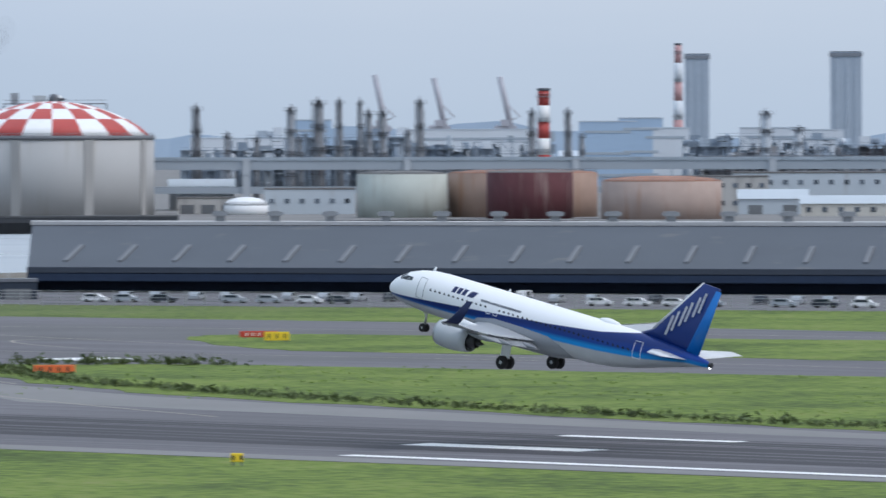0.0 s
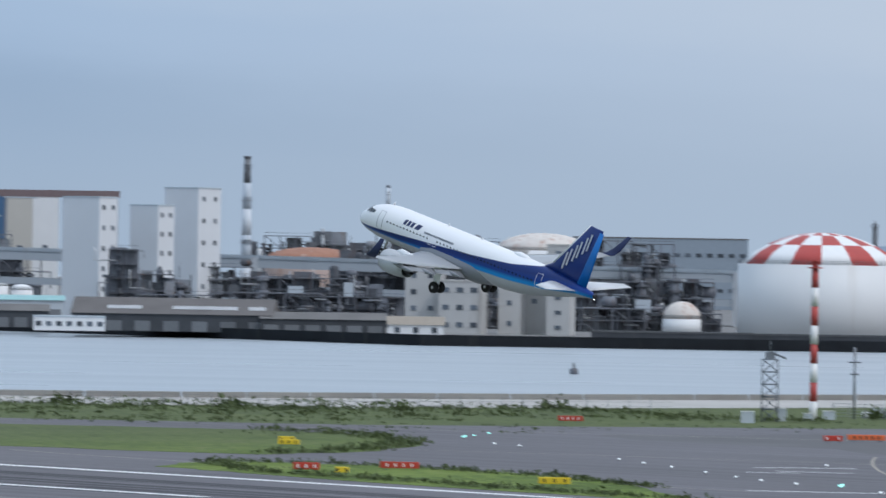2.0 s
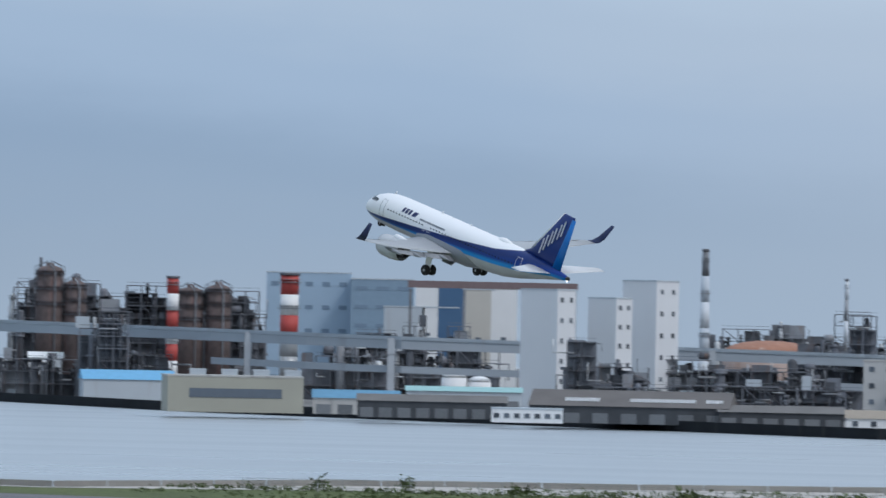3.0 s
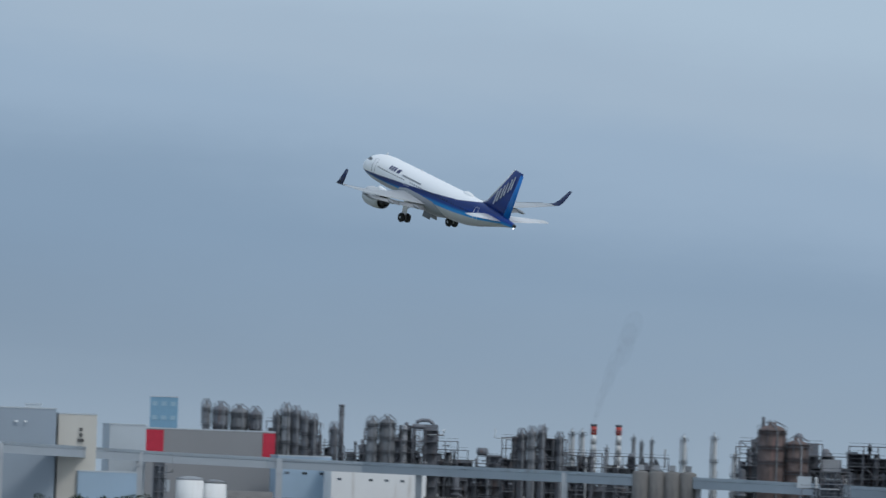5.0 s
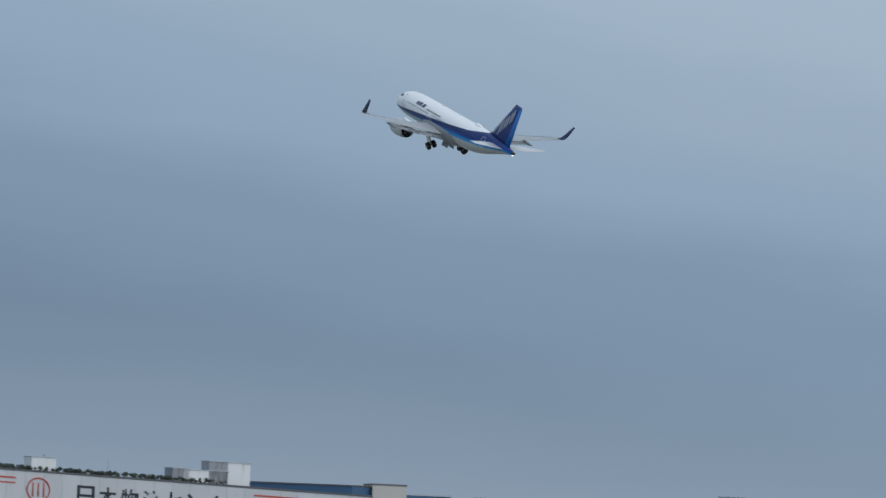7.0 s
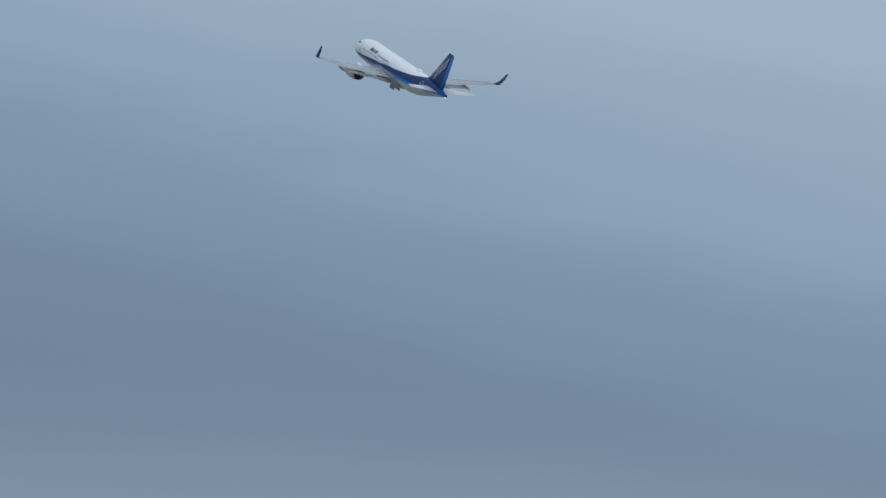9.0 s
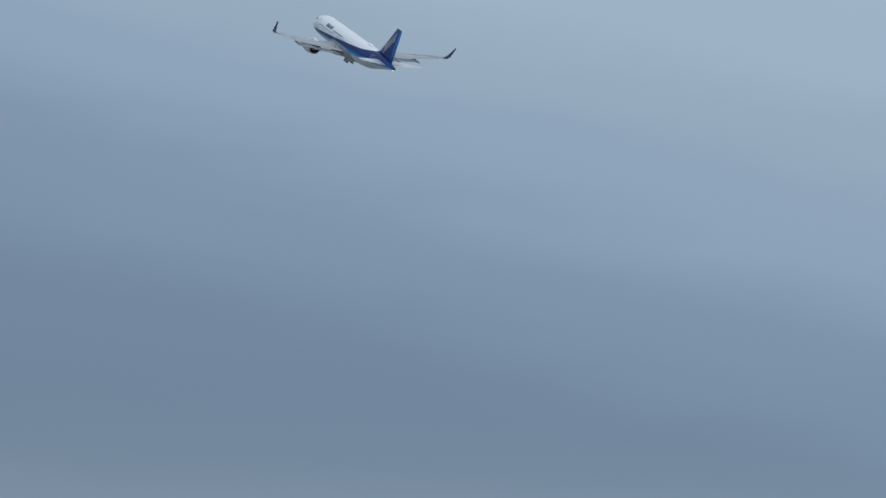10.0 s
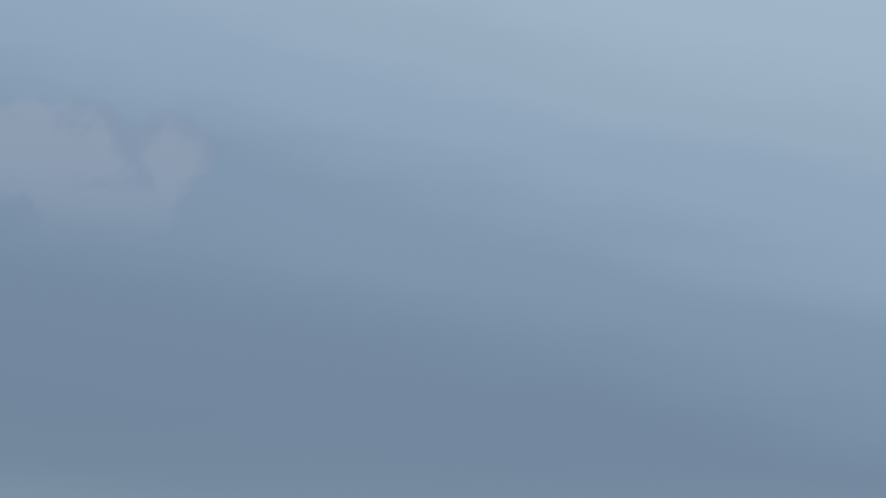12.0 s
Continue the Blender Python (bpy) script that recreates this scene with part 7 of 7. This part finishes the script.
for a, b, c in (((588, 620), (612, 650), (560, 618)), ((480, 560), (610, 620), (700, 720)), ((664, 756), (690, 742), (640, 720)), ((560, 715), (700, 712), (900, 600)), ((480, 716), (600, 712), (760, 790)), ((610, 606), (700, 600), (760, 615)), ((500, 822), (720, 826), (850, 720))):
    stroke(arc(a, b, c), 0.45, "faded yellowish taxi line", m=FADED)
# rubber on the runway
DARKRUB = mat("rubber_deposit", (0.058, 0.056, 0.062), 0.9, var=0.2, scale=0.03, fine=0.6)
rng = random.Random(21)
for k in range(22):
    p, w = rng.gauss(527, 10), rng.choice((0.7, 1.0, 1.6, 2.6, 3.2))
    u0, u1 = rng.uniform(100, 380), rng.uniform(480, 950)
    stroke([(u0, p + drift(u0)), (u1, p + drift(u1))], w, "dark band of tyre rubber", z=0.0365 + 0.0003 * k, m=DARKRUB, name="rubber_streak")
PATCH = mat("asphalt_patch", (0.125, 0.122, 0.125), 0.9, var=0.2, scale=0.05, fine=0.7)
PATCH2 = mat("asphalt_pale", (0.21, 0.205, 0.2), 0.9, var=0.12, scale=0.05, fine=0.7)
sheet("asphalt_patch", blob([(690, 728), (790, 752), (785, 800), (700, 806), (610, 812), (640, 770)], 5, 5, 50), 0.034, PATCH, "darker patch of asphalt")
sheet("asphalt_patch", blob([(600, 690), (640, 700), (560, 735), (520, 735)], 4, 3, 52), 0.035, PATCH, "darker patch of asphalt")
sheet("shoulder", [(120, 562), (404, 566), (480, 585), (523, 598), (560, 616), (578, 630), (578, 618), (523, 578), (404, 557), (120, 540)], 0.036, PATCH2, "pale paved runway shoulder")
sheet("shoulder", [(120, 486), (450, 493), (900, 505), (900, 516), (450, 500), (120, 486)], 0.036, PATCH2, "pale paved runway shoulder")


# ---- tufts and shrubs ----
def clumps(name, spots, label, seed, rmin=0.4, rmax=1.2, each=14, spread=3.0, m=None, tall=0.8):
    """Ragged low bushes: many small leaf clumps round each spot."""
    rng = random.Random(seed)
    verts, faces = [], []
    for u, p in spots:
        for k in range(each):
            r = rng.uniform(rmin, rmax)
            c = strip(u + rng.gauss(0, spread), p + rng.gauss(0, spread * 0.5), r * 0.35)
            for q in range(7):
                s = r * rng.uniform(0.35, 0.75)
                o = c + Vector((rng.gauss(0, r * 0.5), rng.gauss(0, r * 0.5), abs(rng.gauss(0, r * 0.45 * tall))))
                d1 = Vector((rng.gauss(0, 1), rng.gauss(0, 1), rng.gauss(0, 0.6))).normalized() * s
                d2 = Vector((rng.gauss(0, 1), rng.gauss(0, 1), rng.uniform(0.3, 1.2))).normalized() * s
                i = len(verts)
                verts.extend((o - d1 * 0.5, o + d1 * 0.5, o + d2, o - d2 * 0.4 + d1 * 0.3))
                faces.extend(((i, i + 1, i + 2), (i, i + 3, i + 1)))
    me = bpy.data.meshes.new(name)
    me.from_pydata([v[:] for v in verts], [], faces)
    me.materials.append(m or TUFT)
    ob = new(name, me)
    return tagged(ob, label, "shrubs", kind="stuff")


TUFT = mat("dark_tuft_leaf", (0.085, 0.11, 0.045), 0.95, var=0.45, scale=0.15, fine=1.2)
BRIGHT = mat("bright_tuft_leaf", (0.17, 0.25, 0.055), 0.95, var=0.35, scale=0.1, fine=1.0)


def along(pts, step, jit=1.0, seed=3):
    rng = random.Random(seed)
    out = []
    for (a, b), (c, d) in zip(pts, pts[1:]):
        n = max(1, int(math.hypot(c - a, d - b) / step))
        out += [(a + (c - a) * k / n + rng.uniform(-jit, jit), b + (d - b) * k / n + rng.uniform(-jit, jit)) for k in range(n)]
    return out


clumps("rim_tufts", along([(330, 569), (404, 574), (436, 580), (480, 593), (520, 607), (560, 626), (580, 641), (598, 658)], 2.2), "dark ragged weeds along the grass edge", 1, 0.25, 0.8, 8, 1.6)
clumps("rim_tufts", along([(604, 668), (586, 676), (578, 680)], 2.0), "dark bushes at the tip of the grass island", 2, 0.3, 1.0, 14, 1.6)
clumps("rim_tufts", along([(590, 578), (620, 580), (680, 590), (708, 606), (712, 612), (690, 622), (650, 614), (620, 600)], 2.0), "dark weeds round the small grass island", 4, 0.2, 0.7, 8, 1.4)
clumps("rim_tufts", along([(736, 640), (742, 662), (762, 690), (796, 712), (824, 714)], 2.6), "dark weeds round the far grass island", 5, 0.25, 0.9, 9, 2)
clumps("shore_tufts", along([(1000, 745), (950, 775), (912, 812), (906, 860), (880, 850), (850, 835), (830, 845)], 2.4, 5), "dark scrub on the shore grass", 6, 0.25, 0.9, 8, 4)
clumps("shore_scrub", [(994, 791), (951, 781), (844, 868), (903, 815), (903, 850), (930, 800), (985, 765)], "rounded dark shrubs by the sea fence", 7, 0.6, 1.5, 16, 1.2, tall=1.3)
rng = random.Random(8)
clumps("lawn_tufts", [(rng.uniform(330, 570), rng.uniform(590, 688)) for k in range(160)], "uneven bright green grass tufts", 9, 0.1, 0.35, 5, 3, m=BRIGHT, tall=0.4)
clumps("shore_weeds", [(rng.uniform(850, 975), rng.uniform(715, 850)) for k in range(130)], "dark ragged weeds in the shore grass", 17, 0.3, 0.9, 8, 3.5, tall=0.6)
clumps("lawn_weeds", [(rng.uniform(800, 1000), rng.uniform(700, 870)) for k in range(120)], "darker weeds on the shore grass", 13, 0.15, 0.5, 6, 4, tall=0.5)


# ---- masts by the shore ----
c = strip(848.4, 857.6)
t = thing("approach_mast", pose(c.x, c.y, 0), "tall red and white banded steel mast", "mast")
for k in range(8):
    bm = bmesh.new()
    lathe(bm, [(0.62, 25.2 * k / 8), (0.58, 25.2 * (k + 1) / 8)], 14)
    part("band", bm, RED() if k % 2 else CHECK_WHITE, t)
bm = bmesh.new()
lathe(bm, [(1.2, 25.2), (1.2, 25.4)], 12)
lathe(bm, [(1.2, 26.3), (1.2, 26.4)], 12)
box(bm, -0.5, 0.5, -0.5, 0.5, 25.4, 26.6)
part("platform", bm, RED(), t)


def lattice_tower(u, p, h, w, label):
    c = strip(u, p)
    t = thing("lattice_tower", pose(c.x, c.y, 0, 0, 0, 6), label, "lattice tower")
    ST = mat("galvanised_steel", (0.2, 0.22, 0.24), 0.5, metal=0.4, var=0.15)
    for x in (-1, 1):
        for y in (-1, 1):
            bm = bmesh.new()
            tube(bm, [(x * w / 2, y * w / 2, 0), (x * w / 2, y * w / 2, h)], 0.12, 6)
            part("leg", bm, ST, t)
    n = 5
    for k in range(n):
        z0, z1 = h * k / n, h * (k + 1) / n
        for a, b in (((-1, -1), (1, -1)), ((1, -1), (1, 1)), ((1, 1), (-1, 1)), ((-1, 1), (-1, -1))):
            for zs, name in ((z0, "brace"), (z1, "girt")):
                bm = bmesh.new()
                tube(bm, [(a[0] * w / 2, a[1] * w / 2, zs), (b[0] * w / 2, b[1] * w / 2, z1)], 0.08, 4)
                part(name, bm, ST, t)
        bm = bmesh.new()
        box(bm, -w / 2, w / 2, -w / 2, w / 2, z1 - 0.1, z1)
        part("deck", bm, ST, t)
    bm = bmesh.new()
    box(bm, -0.8, 0.8, -0.6, 0.6, h, h + 1.2)
    tube(bm, [(0, 0, h + 1.2), (0, 0, h + 3)], 0.08, 5)
    tube(bm, [(0.8, 0, h + 0.9), (2.6, 0, h + 0.2)], 0.2, 6)
    part("instrument", bm, ST, t)


lattice_tower(844.1, 843.1, 10.2, 2.6, "grey steel lattice tower with instruments")
c = strip(853, 872)
t = thing("pole", pose(c.x, c.y, 0), "grey steel pole with cross arms", "pole")
bm = bmesh.new()
tube(bm, [(0, 0, 0), (0, 0, 12)], 0.2, 8)
part("shaft", bm, GREYSTEEL(), t)
bm = bmesh.new()
tube(bm, [(-1, 0, 9.5), (1, 0, 9.5)], 0.15, 6)
tube(bm, [(-0.7, 0, 7.5), (0.7, 0, 7.5)], 0.15, 6)
part("cross_arm", bm, GREYSTEEL(), t)
for u, p, w, h in ((839, 833, 2.2, 1.8), (842, 836, 1.6, 1.6), (846, 848, 1.4, 2.0), (850, 863, 2.0, 1.4), (846, 854, 1.5, 1.2)):
    c = strip(u, p)
    t = thing("equipment_cabinet", pose(c.x, c.y, 0, 0, 0, 6), "pale grey equipment cabinet on the grass", "cabinet")
    bm = bmesh.new()
    box(bm, -w / 2, w / 2, -0.6, 0.6, 0, h)
    part("case", bm, PALE(), t)
    bm = bmesh.new()
    box(bm, -w / 2 - 0.08, w / 2 + 0.08, -0.68, 0.68, h, h + 0.1)
    part("lid", bm, WHITE(), t)
# stored floats and boats by the water
rng = random.Random(77)
for k in range(13):
    u, p = 858 - 22 * k / 13, 880 + 14 * k / 13
    c = strip(u, p)
    t = thing("stored_float", pose(c.x, c.y, 0, 0, 0, rng.uniform(-10, 20)), "pale stored float on the shore", "float", "stored floats")
    bm = bmesh.new()
    w, h = rng.uniform(1.0, 2.4), rng.uniform(0.8, 1.8)
    lathe(bm, [(0.2, -w / 2), (h / 2, -w / 2 + 0.2), (h / 2, w / 2 - 0.2), (0.2, w / 2)], 12, axis="x", z0=h / 2)
    part("hull", bm, rng.choice((WHITE(), PALE(), DARKSTEEL(), SIGN_RED)), t)
    bm = bmesh.new()
    box(bm, -w / 2, w / 2, -0.3, 0.3, 0, 0.15)
    part("skid", bm, DARKSTEEL(), t)
# buoy
m = polar(7.77, 1640, -1.2)
t = thing("buoy", m, "small dark buoy post standing in the water", "buoy")
bm = bmesh.new()
lathe(bm, [(0.9, -0.3), (1.0, 0.6), (0.9, 1.2), (0.3, 1.4)], 12)
part("float", bm, DARKSTEEL(), t)
bm = bmesh.new()
tube(bm, [(0, 0, 1.2), (0, 0, 2.6)], 0.3, 6)
part("top_mark", bm, GREYSTEEL(), t)


# ---- smoke over two chimneys ----
def smoke_plume(az, d, z0, rise, drift_x, label, seed):
    """A thin dark trail of overlapping translucent puffs."""
    rng = random.Random(seed)
    m = bpy.data.materials.new("thin_smoke")
    m.use_nodes = True
    bsdf = m.node_tree.nodes["Principled BSDF"]
    bsdf.inputs["Base Color"].default_value = (0.09, 0.09, 0.1, 1)
    bsdf.inputs["Roughness"].default_value = 1.0
    bsdf.inputs["Specular IOR Level"].default_value = 0.0
    bsdf.inputs["Alpha"].default_value = 0.017
    bm = bmesh.new()
    for k in range(9):
        f = (k + 0.5) / 9
        r = 1.0 + 3.6 * f
        c = (drift_x * f ** 1.3 + rng.gauss(0, 0.2 + 0.9 * f), 0, rise * f)
        bmesh.ops.create_icosphere(bm, subdivisions=3, radius=r, matrix=Matrix.Translation(c) @ Matrix.Rotation(radians(18), 4, "Y") @ Matrix.Diagonal((1, 1, min(3.2, rise * 0.085 / r + 0.9), 1)))
    ob = part("smoke_plume", bm, m, None, "", polar(az, d, z0), smooth=True)
    ob.visible_shadow = False
    return tagged(ob, label, "smoke", kind="stuff")


smoke_plume(16.934, 3100, 47.2, 44, 16, "thin dark smoke drifting up from the red-topped chimney", 3)
smoke_plume(3.653, 2700, 45.6, 20, 10, "thin dark smoke drifting up from the brown chimney", 4)


# ---- a passing bird ----
def bird():
    b = thing("bird", pose(0, 0, 0), "small dark bird gliding across the open sky", "bird")
    DARKFEATHER = mat("dark_feather", (0.05, 0.05, 0.055), 0.8, var=0.2, scale=8)
    bm = bmesh.new()
    lathe(bm, [(0.004, 0.11), (0.018, 0.09), (0.022, 0.07), (0.03, 0.03), (0.026, -0.03), (0.012, -0.08), (0.004, -0.1)], 10, axis="x")
    part("body", bm, DARKFEATHER, b)
    bm = bmesh.new()
    box(bm, -0.17, -0.08, -0.02, 0.02, -0.004, 0.004)
    part("tail", bm, DARKFEATHER, b)
    for s in (1, -1):
        bm = bmesh.new()
        wing_mesh(bm, [((0.05, s * 0.015, 0.01), (-0.04, s * 0.015, 0.01), 0.014, (0, 0, 1)), ((0.06, s * 0.08, 0.035), (-0.03, s * 0.08, 0.035), 0.01, (0, 0, 1)), ((-0.03, s * 0.19, 0.03), (-0.06, s * 0.19, 0.03), 0.004, (0, 0, 1))])
        part("wing", bm, DARKFEATHER, b)
    return b


BIRD = bird()
BIRD.scale = (0.6, 0.6, 0.6)


# ---- what moves ----
TRACK = 525.9
FLIGHT = [(0.0, 412.5, 11.46, 12.55, 1.5), (1.0, 492.7, 18.6, 13.8, 0.5), (2.5, 613.0, 33.38, 15.0, -1.2), (4.5, 772.4, 58.5, 15.6, 1.4),
          (6.5, 930.4, 86.0, 16.1, 2.9), (7.25, 988.3, 96.2, 16.6, 3.1), (8.0, 1047.5, 107.1, 17.2, 3.1), (9.5, 1169.0, 130.0, 18.1, 3.0), (12.0, 1367.9, 167.0, 18.4, 3.0)]


def motions():
    rows = []
    for t, s, z, pitch, bank in FLIGHT:
        q = strip(s, TRACK, z)
        rows.append((t, pose(q.x, q.y, q.z, bank, -pitch, 90 + 51.19)))
    walk(PLANE, rows)
    a, b = polar(22.92, 350, 39.15).translation, polar(19.8, 350, 40.4).translation
    way = (b - a) / 1.2
    turn = math.degrees(math.atan2(way.y, way.x))
    walk(BIRD, [(t, Matrix.Translation(a + way * (t - 5.5)) @ pose(0, 0, 0, 8, -2, turn)) for t in (0.0, 5.5, 6.7, 12.0)])
    walk(GEAR["nose"], [(t, pose(12.2, 0, -1.75, 0, -a)) for t, a in ((0.0, 0), (1.4, 0), (1.9, 12), (2.5, 42), (2.8, 65), (3.4, 100), (12.0, 100))])
    for s in (1, -1):
        walk(GEAR["main", s], [(t, pose(-0.7, s * 3.8, -1.45, -s * a)) for t, a in ((0.0, 0), (5.6, 0), (6.1, 6), (6.5, 14), (7.0, 28), (7.7, 52), (8.6, 80), (9.2, 86), (12.0, 86))])
        walk(GEAR["door", s], [(t, pose(-0.9, s * 0.35, -1.85, s * a)) for t, a in ((0.0, 86), (2.2, 86), (3.2, 40), (4.0, 8), (12.0, 8))])


motions()
